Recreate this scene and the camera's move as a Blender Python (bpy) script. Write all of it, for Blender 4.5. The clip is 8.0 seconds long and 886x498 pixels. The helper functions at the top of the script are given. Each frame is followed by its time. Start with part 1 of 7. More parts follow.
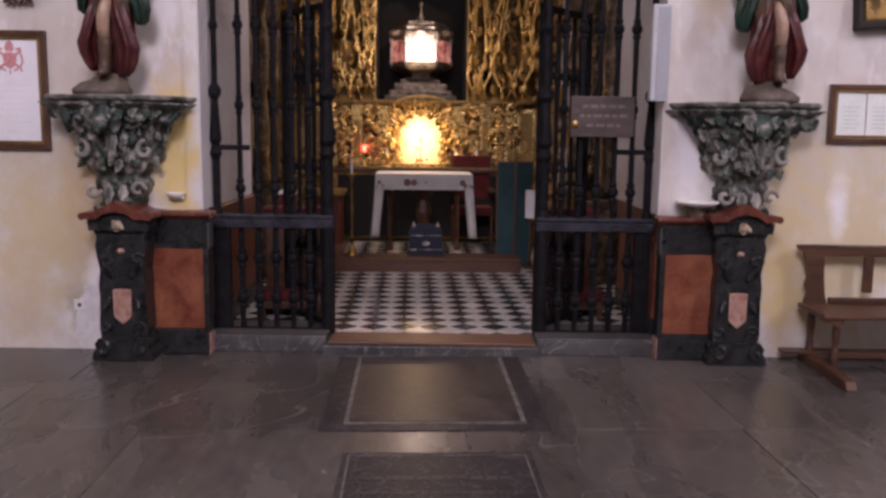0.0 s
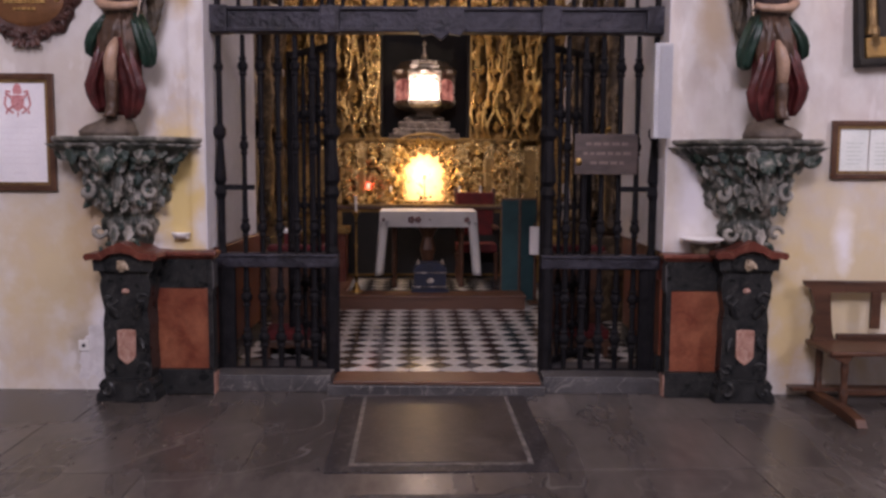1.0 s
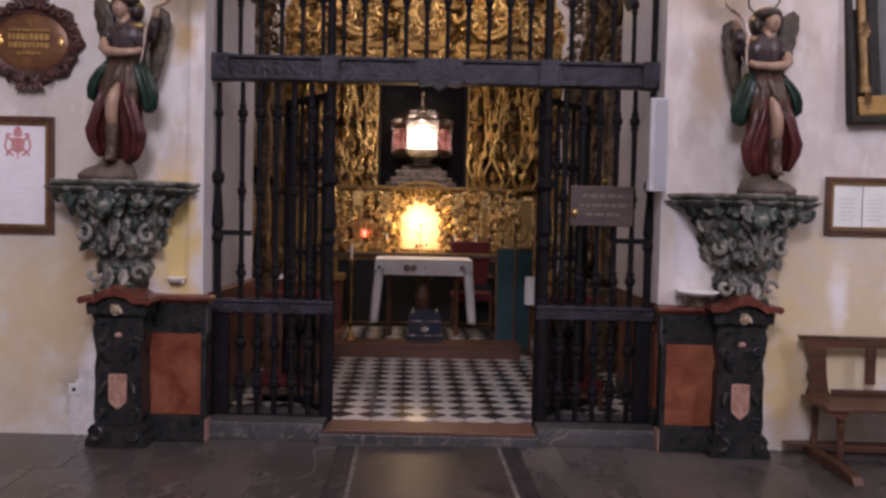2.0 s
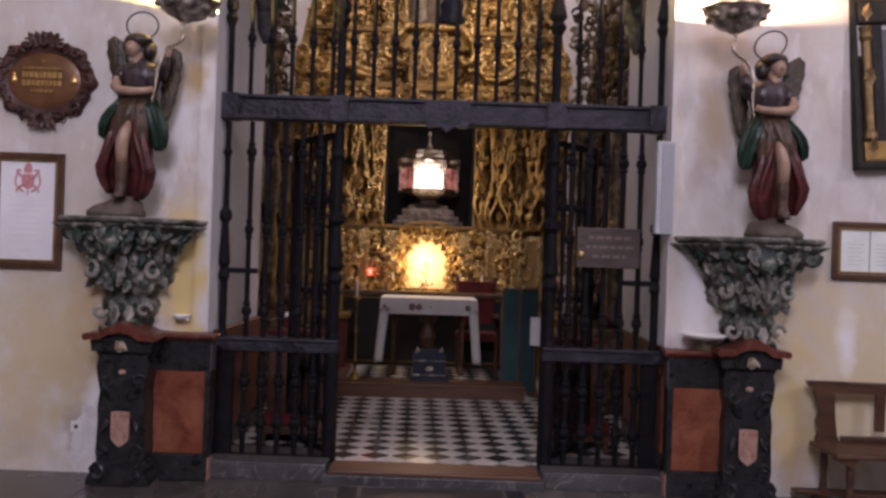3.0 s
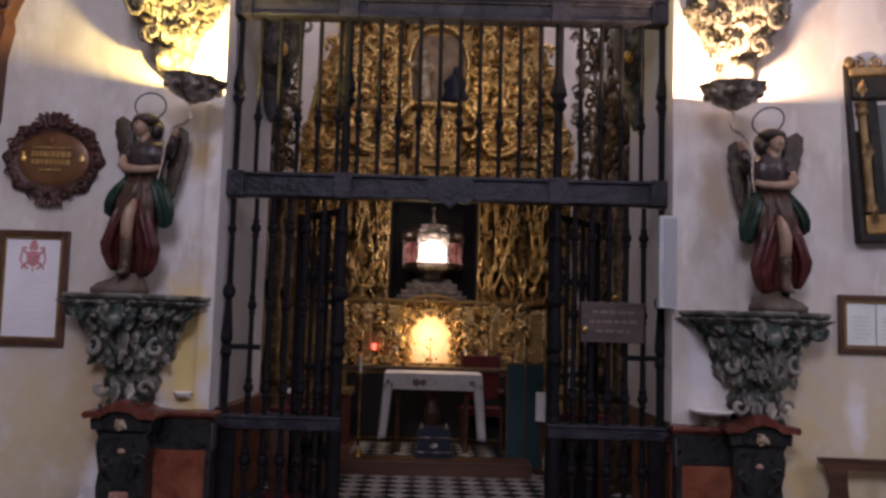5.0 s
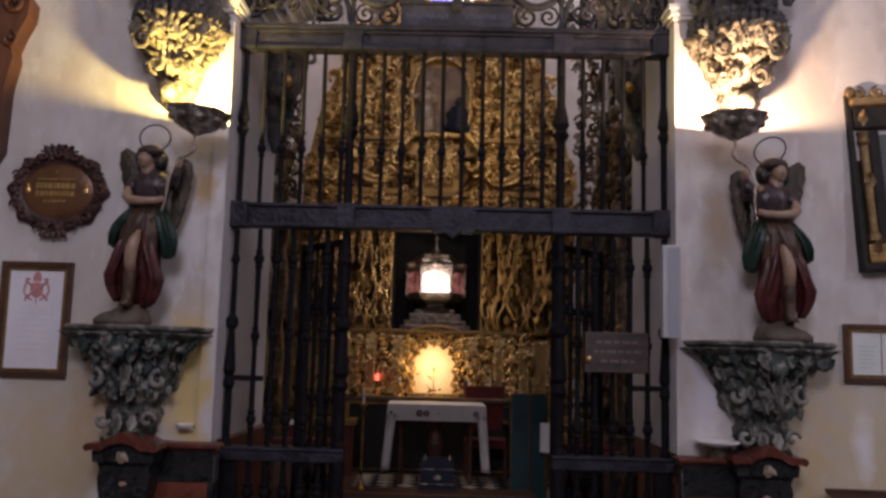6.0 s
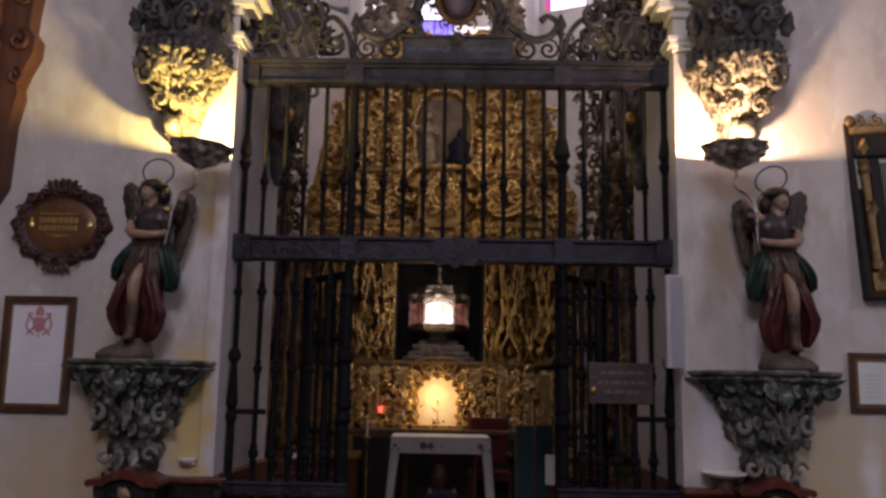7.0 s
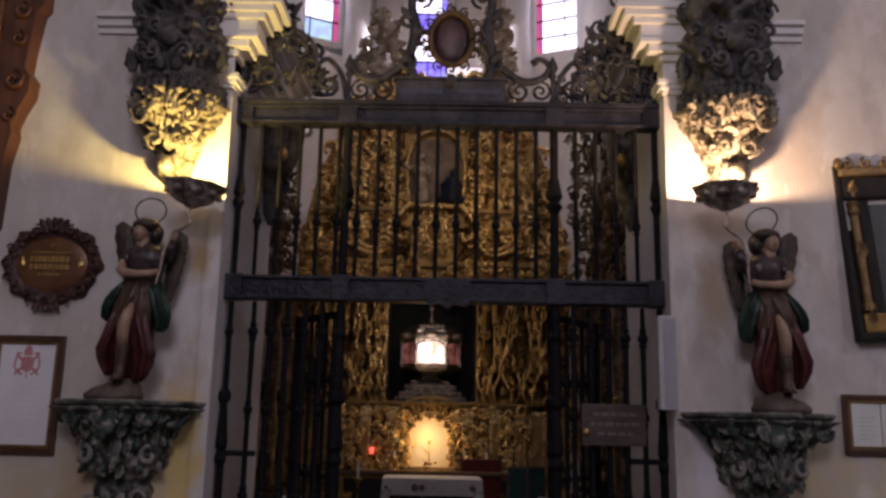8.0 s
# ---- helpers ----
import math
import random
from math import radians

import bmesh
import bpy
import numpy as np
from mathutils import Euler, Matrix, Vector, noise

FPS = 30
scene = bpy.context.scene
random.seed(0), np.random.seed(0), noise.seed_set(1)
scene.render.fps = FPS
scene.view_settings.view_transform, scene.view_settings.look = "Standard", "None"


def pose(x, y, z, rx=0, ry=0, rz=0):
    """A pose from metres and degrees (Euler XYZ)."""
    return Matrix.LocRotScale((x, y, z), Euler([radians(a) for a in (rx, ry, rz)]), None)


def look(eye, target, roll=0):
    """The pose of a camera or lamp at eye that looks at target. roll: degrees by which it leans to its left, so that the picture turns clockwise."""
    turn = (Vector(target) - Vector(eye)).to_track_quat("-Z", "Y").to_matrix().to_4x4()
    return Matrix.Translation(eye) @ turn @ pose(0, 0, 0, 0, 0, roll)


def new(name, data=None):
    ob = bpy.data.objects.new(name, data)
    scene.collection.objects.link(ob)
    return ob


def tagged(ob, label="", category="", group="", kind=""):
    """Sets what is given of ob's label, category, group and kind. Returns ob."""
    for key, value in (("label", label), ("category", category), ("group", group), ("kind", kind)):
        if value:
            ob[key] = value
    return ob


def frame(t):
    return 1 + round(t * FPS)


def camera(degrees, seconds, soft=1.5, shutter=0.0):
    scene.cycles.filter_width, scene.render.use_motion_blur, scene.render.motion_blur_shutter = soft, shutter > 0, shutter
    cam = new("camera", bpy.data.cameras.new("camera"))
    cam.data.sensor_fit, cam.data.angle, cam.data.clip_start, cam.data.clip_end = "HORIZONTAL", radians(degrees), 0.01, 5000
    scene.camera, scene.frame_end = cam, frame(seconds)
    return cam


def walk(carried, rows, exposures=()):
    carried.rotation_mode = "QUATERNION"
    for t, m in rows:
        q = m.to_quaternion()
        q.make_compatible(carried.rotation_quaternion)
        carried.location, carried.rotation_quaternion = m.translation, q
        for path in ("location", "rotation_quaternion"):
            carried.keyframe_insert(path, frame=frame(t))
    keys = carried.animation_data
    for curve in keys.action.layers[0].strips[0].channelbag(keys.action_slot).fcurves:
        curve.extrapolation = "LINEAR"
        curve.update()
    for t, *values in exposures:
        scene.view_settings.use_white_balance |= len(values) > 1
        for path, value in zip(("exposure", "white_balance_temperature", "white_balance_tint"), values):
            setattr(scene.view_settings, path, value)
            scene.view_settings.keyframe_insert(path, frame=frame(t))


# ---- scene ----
cam = camera(55.1, 8.0, soft=2.8)
PATH = [
    (0, (0.077, -6.351, 1.698), (0.073, -4.371, 1.419), 0.7),
    (0.5, (0.072, -6.344, 1.705), (0.06, -4.359, 1.459), 0.4),
    (1, (0.071, -6.343, 1.72), (0.057, -4.353, 1.523), 0.3),
    (1.5, (0.069, -6.347, 1.717), (0.065, -4.351, 1.579), 0.7),
    (3, (0.056, -6.343, 1.742), (0.038, -4.343, 1.747), 1.9),
    (3.5, (0.065, -6.343, 1.741), (0.037, -4.343, 1.786), 1.5),
    (4, (0.068, -6.345, 1.743), (0.03, -4.348, 1.837), 1.3),
    (4.5, (0.073, -6.342, 1.753), (0.04, -4.347, 1.89), 1.6),
    (6, (0.07, -6.342, 1.763), (0.026, -4.358, 2.008), 1.5),
    (6.5, (0.073, -6.339, 1.768), (0.025, -4.359, 2.045), 1.2),
    (7, (0.076, -6.341, 1.77), (0.023, -4.366, 2.086), 1.1),
    (7.5, (0.077, -6.344, 1.779), (0.031, -4.376, 2.134), 1.1),
    (8, (0.074, -6.344, 1.783), (0.038, -4.386, 2.188), 1.2),
]
walk(cam, [(t, look(eye, target, roll)) for t, eye, target, roll in PATH],
     [(0, 0.02, 6350, 30), (1.5, -0.1, 6350, 29), (3, -0.38, 6150, 28), (3.5, -0.48, 6050, 28), (4.5, -0.76, 5950, 27), (6, -1.22, 6100, 27), (6.5, -1.37, 6150, 27), (8, -1.78, 6300, 28)])

# ---- world and lights ----
world = bpy.data.worlds.new("dim_sky")
scene.world = world
world.use_nodes = True
wn = world.node_tree.nodes
sky = wn.new("ShaderNodeTexSky")
sky.sky_type, sky.sun_disc = "NISHITA", False
sky.sun_elevation, sky.sun_rotation = radians(40), radians(150)
wn["Background"].inputs[1].default_value = 0.1
world.node_tree.links.new(sky.outputs[0], wn["Background"].inputs[0])

CH = pose(0, 0, 0, 0, 0, 2.4)      # the chapel lies a little askew behind its gate


def lamp(name, kind, m, energy, colour, size=0.1, size_y=None, angle=None):
    data = bpy.data.lights.new(name, kind)
    data.energy, data.color = energy, colour
    if kind == "AREA":
        data.shape, data.size, data.size_y = "RECTANGLE", size, size_y or size
    else:
        data.shadow_soft_size = size
    if kind == "SPOT":
        data.spot_size, data.spot_blend = radians(angle), 0.6
    ob = new(name, data)
    ob.matrix_world = m
    return ob


# area lamps added behind and beside the camera for unseen nave daylight, without windows
lamp("nave_daylight_fill", "AREA", look((-0.6, -10.1, 7.0), (-0.4, 0, 3.4)), 800, (0.93, 0.92, 1.0), 3.2, 3.0)
lamp("aisle_daylight_fill", "AREA", look((8.6, -6.0, 6.2), (1, 0, 2.6)), 330, (0.95, 0.93, 1.0), 2.0, 3.2)
# daylight in the chapel's windows
lamp("apse_window_light", "AREA", CH @ look((0, 6.75, 7.9), (0, 3.0, 4.0)), 270, (0.98, 0.94, 1.0), 2.2, 1.4)
# lamps in the two bowls
lamp("bowl_light", "POINT", pose(-1.86, -0.42, 3.425), 310, (1.0, 0.77, 0.21), 0.02)
lamp("bowl_light", "POINT", pose(1.985, -0.42, 3.465), 300, (1.0, 0.70, 0.39), 0.02)
# unseen fills in front of casket and tabernacle, added to brighten their carving
lamp("casket_fill", "POINT", CH @ pose(-0.08, 4.85, 2.75), 15, (1.0, 0.9, 0.75), 0.1)
lamp("tabernacle_fill", "POINT", CH @ pose(-0.08, 4.95, 1.62), 17, (1.0, 0.72, 0.30), 0.12)
# unseen spots added to brighten the altarpiece and the altar cloth
lamp("altar_fill_spot", "SPOT", CH @ look((1.6, 2.0, 5.6), (-0.45, 5.4, 4.5)), 215, (1.0, 0.80, 0.48), 0.06, angle=48)
lamp("altar_fill_spot", "SPOT", CH @ look((-1.6, 2.0, 5.6), (-0.1, 4.2, 1.3)), 190, (1.0, 0.90, 0.76), 0.06, angle=30)


# ---- materials ----
def mat(name, a, b, scale=4.0, rough=0.6, metal=0.0, bump=0.2, fine=60.0, c=None, stretch=(1, 1, 1), spread=0.0, sharp=0.5, grain=0.35, spec=0.5):
    """Two or three tones mixed by a coarse and a fine noise, with fine relief; spread: tone from piece to piece."""
    m = bpy.data.materials.new(name)
    m.use_nodes = True
    nt = m.node_tree
    n, l = nt.nodes, nt.links
    bs = n["Principled BSDF"]
    tc, mp = n.new("ShaderNodeTexCoord"), n.new("ShaderNodeMapping")
    mp.inputs["Scale"].default_value = stretch
    l.new(tc.outputs["Object"], mp.inputs[0])
    n1, n2 = n.new("ShaderNodeTexNoise"), n.new("ShaderNodeTexNoise")
    for node, s, d in ((n1, scale, 6), (n2, fine, 4)):
        node.inputs["Scale"].default_value, node.inputs["Detail"].default_value = s, d
        l.new(mp.outputs[0], node.inputs["Vector"])
    n1.inputs["Distortion"].default_value = 0.6
    ramp = n.new("ShaderNodeValToRGB")
    ramp.color_ramp.elements[0].position, ramp.color_ramp.elements[1].position = 0.5 - sharp * 0.4, 0.5 + sharp * 0.4
    ramp.color_ramp.elements[0].color, ramp.color_ramp.elements[1].color = (*a, 1), (*b, 1)
    if c:
        e = ramp.color_ramp.elements.new(0.5)
        e.color = (*c, 1)
    l.new(n1.outputs[0], ramp.inputs[0])
    mix = n.new("ShaderNodeMix")
    mix.data_type, mix.blend_type = "RGBA", "OVERLAY"
    mix.inputs["Factor"].default_value = grain
    l.new(ramp.outputs[0], mix.inputs["A"])
    l.new(n2.outputs["Fac"], mix.inputs["B"])
    out = mix.outputs["Result"]
    if spread:
        oi, hs, mr = n.new("ShaderNodeObjectInfo"), n.new("ShaderNodeHueSaturation"), n.new("ShaderNodeMapRange")
        mr.inputs["To Min"].default_value, mr.inputs["To Max"].default_value = 1 - spread, 1 + spread
        l.new(oi.outputs["Random"], mr.inputs[0])
        l.new(mr.outputs[0], hs.inputs["Value"])
        l.new(out, hs.inputs["Color"])
        out = hs.outputs[0]
    l.new(out, bs.inputs["Base Color"])
    rr = n.new("ShaderNodeMapRange")
    rr.inputs["To Min"].default_value, rr.inputs["To Max"].default_value = max(rough - 0.12, 0.03), min(rough + 0.12, 1)
    l.new(n1.outputs[0], rr.inputs[0])
    l.new(rr.outputs[0], bs.inputs["Roughness"])
    bs.inputs["Metallic"].default_value = metal
    bs.inputs["Specular IOR Level"].default_value = spec
    if bump:
        bp = n.new("ShaderNodeBump")
        bp.inputs["Strength"].default_value, bp.inputs["Distance"].default_value = bump, 0.02
        l.new(n2.outputs["Fac"], bp.inputs["Height"])
        l.new(bp.outputs[0], bs.inputs["Normal"])
    return m


def glow(name, colour, strength, dim=None):
    """A thing that gives off light, with a slight unevenness."""
    m = bpy.data.materials.new(name)
    m.use_nodes = True
    n, l = m.node_tree.nodes, m.node_tree.links
    bs = n["Principled BSDF"]
    bs.inputs["Base Color"].default_value = (0.05 * colour[0], 0.05 * colour[1], 0.05 * colour[2], 1)
    noi, ramp, tc = n.new("ShaderNodeTexNoise"), n.new("ShaderNodeValToRGB"), n.new("ShaderNodeTexCoord")
    noi.inputs["Scale"].default_value = 9
    ramp.color_ramp.elements[0].position, ramp.color_ramp.elements[1].position = 0.35, 0.65
    ramp.color_ramp.elements[0].color, ramp.color_ramp.elements[1].color = (*(dim or colour), 1), (*colour, 1)
    l.new(tc.outputs["Object"], noi.inputs["Vector"])
    l.new(noi.outputs[0], ramp.inputs[0])
    l.new(ramp.outputs[0], bs.inputs["Emission Color"])
    bs.inputs["Emission Strength"].default_value = strength
    return m


def plaster_material():
    """Old limewash: cream with ochre damp stains, grey scuffs and pale repair patches."""
    m = mat("limewash", (0.58, 0.545, 0.50), (0.70, 0.675, 0.65), 0.9, 0.85, 0, 0.18, 9, sharp=0.7, grain=0.16)
    n, l = m.node_tree.nodes, m.node_tree.links
    bs = n["Principled BSDF"]
    base = bs.inputs["Base Color"].links[0].from_socket
    geo, mp = n.new("ShaderNodeNewGeometry"), n.new("ShaderNodeMapping")
    mp.inputs["Scale"].default_value = (1.0, 1.0, 0.45)
    l.new(geo.outputs["Position"], mp.inputs[0])
    for colour, scale, lo, hi, amount, seed in (((0.52, 0.42, 0.28), 1.3, 0.50, 0.68, 0.45, 3.0), ((0.78, 0.76, 0.76), 1.9, 0.57, 0.66, 0.6, 9.0), ((0.47, 0.36, 0.31), 2.6, 0.52, 0.70, 0.4, 31.0), ((0.43, 0.37, 0.34), 5.4, 0.52, 0.66, 0.4, 17.0), ((0.76, 0.74, 0.73), 7.5, 0.60, 0.64, 0.35, 41.0)):
        noi, ramp, mx = n.new("ShaderNodeTexNoise"), n.new("ShaderNodeMapRange"), n.new("ShaderNodeMix")
        noi.noise_dimensions = "4D"
        noi.inputs["W"].default_value, noi.inputs["Scale"].default_value, noi.inputs["Detail"].default_value = seed, scale, 5
        l.new(mp.outputs[0], noi.inputs["Vector"])
        ramp.inputs["From Min"].default_value, ramp.inputs["From Max"].default_value, ramp.inputs["To Max"].default_value = lo, hi, amount
        l.new(noi.outputs[0], ramp.inputs[0])
        mx.data_type = "RGBA"
        mx.inputs["B"].default_value = (*colour, 1)
        l.new(ramp.outputs[0], mx.inputs["Factor"])
        l.new(base, mx.inputs["A"])
        base = mx.outputs["Result"]
    # stains and repairs with places of their own: centre x, z, half width, half height, colour, strength
    for x, z, rx, rz, colour, amount in ((-1.93, 1.5, 0.24, 0.75, (0.64, 0.45, 0.14), 0.9), (-2.62, 1.45, 0.16, 0.50, (0.38, 0.22, 0.12), 0.7), (-3.0, 1.0, 0.30, 0.35, (0.48, 0.30, 0.18), 0.5), (-2.72, 0.75, 0.2, 0.4, (0.46, 0.30, 0.16), 0.5),
                                         (2.68, 0.40, 0.22, 0.45, (0.46, 0.28, 0.10), 0.75), (3.0, 1.25, 0.12, 0.35, (0.84, 0.82, 0.80), 0.8), (2.62, 1.5, 0.25, 0.5, (0.55, 0.40, 0.17), 0.6), (1.9, 1.45, 0.10, 0.4, (0.86, 0.84, 0.82), 0.7), (1.98, 2.75, 0.15, 0.4, (0.45, 0.30, 0.12), 0.5), (-1.9, 2.95, 0.14, 0.2, (0.45, 0.28, 0.08), 0.6), (2.95, 0.95, 0.2, 0.15, (0.86, 0.84, 0.82), 0.7),
                                         (-2.53, 0.42, 0.11, 0.42, (0.78, 0.76, 0.78), 0.95), (-2.70, 0.34, 0.13, 0.22, (0.42, 0.37, 0.30), 0.85), (-2.35, 1.35, 0.30, 0.40, (0.55, 0.42, 0.22), 0.5), (-2.95, 1.3, 0.5, 0.9, (0.55, 0.46, 0.32), 0.6), (2.9, 0.55, 0.7, 0.35, (0.54, 0.42, 0.22), 0.6), (2.75, 1.35, 0.6, 0.9, (0.56, 0.48, 0.35), 0.55), (-3.1, 0.3, 0.3, 0.6, (0.52, 0.41, 0.25), 0.6),
                                         (-2.95, 0.85, 0.7, 0.75, (0.60, 0.50, 0.31), 0.9), (-2.6, 1.1, 0.25, 0.6, (0.50, 0.36, 0.20), 0.6), (3.1, 0.9, 0.8, 0.9, (0.62, 0.52, 0.32), 0.9), (2.62, 0.75, 0.25, 0.6, (0.60, 0.46, 0.22), 0.8), (-2.53, 0.36, 0.17, 0.45, (0.80, 0.78, 0.80), 1.0), (-2.70, 0.33, 0.12, 0.20, (0.40, 0.35, 0.29), 0.9), (3.02, 1.15, 0.10, 0.30, (0.82, 0.80, 0.80), 0.9), (1.86, 1.5, 0.14, 0.45, (0.78, 0.76, 0.79), 0.9), (-1.93, 1.45, 0.20, 0.65, (0.66, 0.52, 0.22), 0.8), (-1.88, 3.0, 0.12, 0.16, (0.50, 0.36, 0.16), 0.7), (1.98, 2.8, 0.16, 0.36, (0.52, 0.42, 0.30), 0.6)):
        off, scl, ln, mr, noi, mul, mx = (n.new("ShaderNodeVectorMath"), n.new("ShaderNodeVectorMath"), n.new("ShaderNodeVectorMath"), n.new("ShaderNodeMapRange"), n.new("ShaderNodeTexNoise"), n.new("ShaderNodeMath"), n.new("ShaderNodeMix"))
        off.operation, scl.operation, ln.operation = "SUBTRACT", "DIVIDE", "LENGTH"
        off.inputs[1].default_value, scl.inputs[1].default_value = (x, 0, z), (rx, 1.0, rz)
        l.new(geo.outputs["Position"], off.inputs[0])
        l.new(off.outputs[0], scl.inputs[0])
        l.new(scl.outputs[0], ln.inputs[0])
        noi.inputs["Scale"].default_value, noi.inputs["Detail"].default_value = 6, 6
        l.new(geo.outputs["Position"], noi.inputs["Vector"])
        mr.inputs["From Min"].default_value, mr.inputs["From Max"].default_value = 0.2, 1.0
        mr.inputs["To Min"].default_value, mr.inputs["To Max"].default_value = amount, 0.0
        add = n.new("ShaderNodeMath")
        add.operation, mul.operation = "MULTIPLY_ADD", "ADD"
        l.new(noi.outputs[0], add.inputs[0])
        add.inputs[1].default_value, add.inputs[2].default_value = 1.6, -0.8
        l.new(add.outputs[0], mul.inputs[0])
        l.new(ln.outputs["Value"], mul.inputs[1])
        l.new(mul.outputs[0], mr.inputs[0])
        mx.data_type = "RGBA"
        mx.inputs["B"].default_value = (*colour, 1)
        l.new(mr.outputs[0], mx.inputs["Factor"])
        l.new(base, mx.inputs["A"])
        base = mx.outputs["Result"]
    l.new(base, bs.inputs["Base Color"])
    return m


def marble(name, a, b, vein, scale=5.0, rough=0.25, width=0.05, amount=0.8, spec=0.4):
    """Polished marble: a clouded ground with thin veins."""
    m = mat(name, a, b, scale, rough, 0, 0.03, 40, spec=spec)
    n, l = m.node_tree.nodes, m.node_tree.links
    bs = n["Principled BSDF"]
    base = bs.inputs["Base Color"].links[0].from_socket
    tc, noi = n.new("ShaderNodeTexCoord"), n.new("ShaderNodeTexNoise")
    noi.inputs["Scale"].default_value, noi.inputs["Detail"].default_value, noi.inputs["Distortion"].default_value = scale * 0.7, 4, 1.6
    l.new(tc.outputs["Object"], noi.inputs["Vector"])
    sub, ab, mr, mx = n.new("ShaderNodeMath"), n.new("ShaderNodeMath"), n.new("ShaderNodeMapRange"), n.new("ShaderNodeMix")
    sub.operation, ab.operation = "SUBTRACT", "ABSOLUTE"
    sub.inputs[1].default_value = 0.5
    l.new(noi.outputs[0], sub.inputs[0])
    l.new(sub.outputs[0], ab.inputs[0])
    l.new(ab.outputs[0], mr.inputs[0])
    mr.inputs["From Min"].default_value, mr.inputs["From Max"].default_value = 0.0, width * 0.5
    mr.inputs["To Min"].default_value, mr.inputs["To Max"].default_value = amount, 0.0
    mx.data_type = "RGBA"
    mx.inputs["B"].default_value = (*vein, 1)
    l.new(mr.outputs[0], mx.inputs["Factor"])
    l.new(base, mx.inputs["A"])
    l.new(mx.outputs["Result"], bs.inputs["Base Color"])
    return m


def veined(m, colour, scale, width, amount, stretch):
    """Adds faint long veins or scratches to a stone."""
    n, l = m.node_tree.nodes, m.node_tree.links
    bs = n["Principled BSDF"]
    base = bs.inputs["Base Color"].links[0].from_socket
    tc, mp, noi = n.new("ShaderNodeTexCoord"), n.new("ShaderNodeMapping"), n.new("ShaderNodeTexNoise")
    mp.inputs["Scale"].default_value, mp.inputs["Rotation"].default_value = stretch, (0, 0, 0.5)
    noi.inputs["Scale"].default_value, noi.inputs["Detail"].default_value, noi.inputs["Distortion"].default_value = scale, 3, 0.8
    l.new(tc.outputs["Object"], mp.inputs[0])
    l.new(mp.outputs[0], noi.inputs["Vector"])
    sub, ab, mr, mx = n.new("ShaderNodeMath"), n.new("ShaderNodeMath"), n.new("ShaderNodeMapRange"), n.new("ShaderNodeMix")
    sub.operation, ab.operation = "SUBTRACT", "ABSOLUTE"
    sub.inputs[1].default_value = 0.5
    l.new(noi.outputs[0], sub.inputs[0])
    l.new(sub.outputs[0], ab.inputs[0])
    l.new(ab.outputs[0], mr.inputs[0])
    mr.inputs["From Max"].default_value, mr.inputs["To Min"].default_value, mr.inputs["To Max"].default_value = width, amount, 0.0
    mx.data_type = "RGBA"
    mx.inputs["B"].default_value = (*colour, 1)
    l.new(mr.outputs[0], mx.inputs["Factor"])
    l.new(base, mx.inputs["A"])
    l.new(mx.outputs["Result"], bs.inputs["Base Color"])
    return m


def worn(m, colour, lo=0.50, hi=0.60, amount=0.7):
    """Tints raised edges: paint rubbed off the corbels, painted highlights on the gilding."""
    n, l = m.node_tree.nodes, m.node_tree.links
    bs = n["Principled BSDF"]
    base = bs.inputs["Base Color"].links[0].from_socket
    geo, mr, mx = n.new("ShaderNodeNewGeometry"), n.new("ShaderNodeMapRange"), n.new("ShaderNodeMix")
    l.new(geo.outputs["Pointiness"], mr.inputs[0])
    mr.inputs["From Min"].default_value, mr.inputs["From Max"].default_value, mr.inputs["To Max"].default_value = lo, hi, amount
    mx.data_type = "RGBA"
    mx.inputs["B"].default_value = (*colour, 1)
    l.new(mr.outputs[0], mx.inputs["Factor"])
    l.new(base, mx.inputs["A"])
    l.new(mx.outputs["Result"], bs.inputs["Base Color"])
    return m


LIME = plaster_material()
NAVE_STONE = mat("worn_nave_stone", (0.042, 0.037, 0.034), (0.120, 0.106, 0.097), 1.1, 0.27, 0, 0.06, 9, spread=0.18, c=(0.074, 0.065, 0.060), sharp=0.75, spec=0.32, stretch=(1.6, 0.55, 1), grain=0.5)
veined(NAVE_STONE, (0.19, 0.175, 0.165), 0.5, 0.0022, 0.45, (0.9, 0.7, 1))
WHITE_STONE = mat("white_painted_stone", (0.72, 0.70, 0.66), (0.84, 0.82, 0.79), 3, 0.7, 0, 0.15)
JAMB_STONE = mat("lilac_grey_limewash", (0.54, 0.525, 0.53), (0.64, 0.62, 0.63), 2.2, 0.8, 0, 0.06, 14, grain=0.15)
DARK_WALL = mat("chapel_plaster", (0.55, 0.52, 0.47), (0.70, 0.67, 0.62), 2, 0.85)
JOINT = mat("floor_joint", (0.10, 0.09, 0.085), (0.16, 0.14, 0.13), 5, 0.8)
LEDGER = marble("dark_ledger_stone", (0.012, 0.011, 0.013), (0.034, 0.031, 0.034), (0.20, 0.19, 0.18), 9, 0.42, 0.03, 0.4, spec=0.1)
LEDGER_LINE = mat("worn_ledger_border", (0.035, 0.033, 0.033), (0.17, 0.155, 0.145), 14, 0.5, spec=0.2)
LEDGER_RED = marble("brown_ledger_field", (0.020, 0.017, 0.018), (0.065, 0.054, 0.050), (0.15, 0.135, 0.125), 6, 0.37, 0.02, 0.3, spec=0.10)
TILE_W = mat("white_marble_tile", (0.50, 0.47, 0.43), (0.66, 0.63, 0.59), 6, 0.17, 0, 0.03, 50, spread=0.12)
TILE_B = mat("black_marble_tile", (0.025, 0.024, 0.026), (0.05, 0.048, 0.05), 6, 0.17, 0, 0.03, 50, spread=0.3)
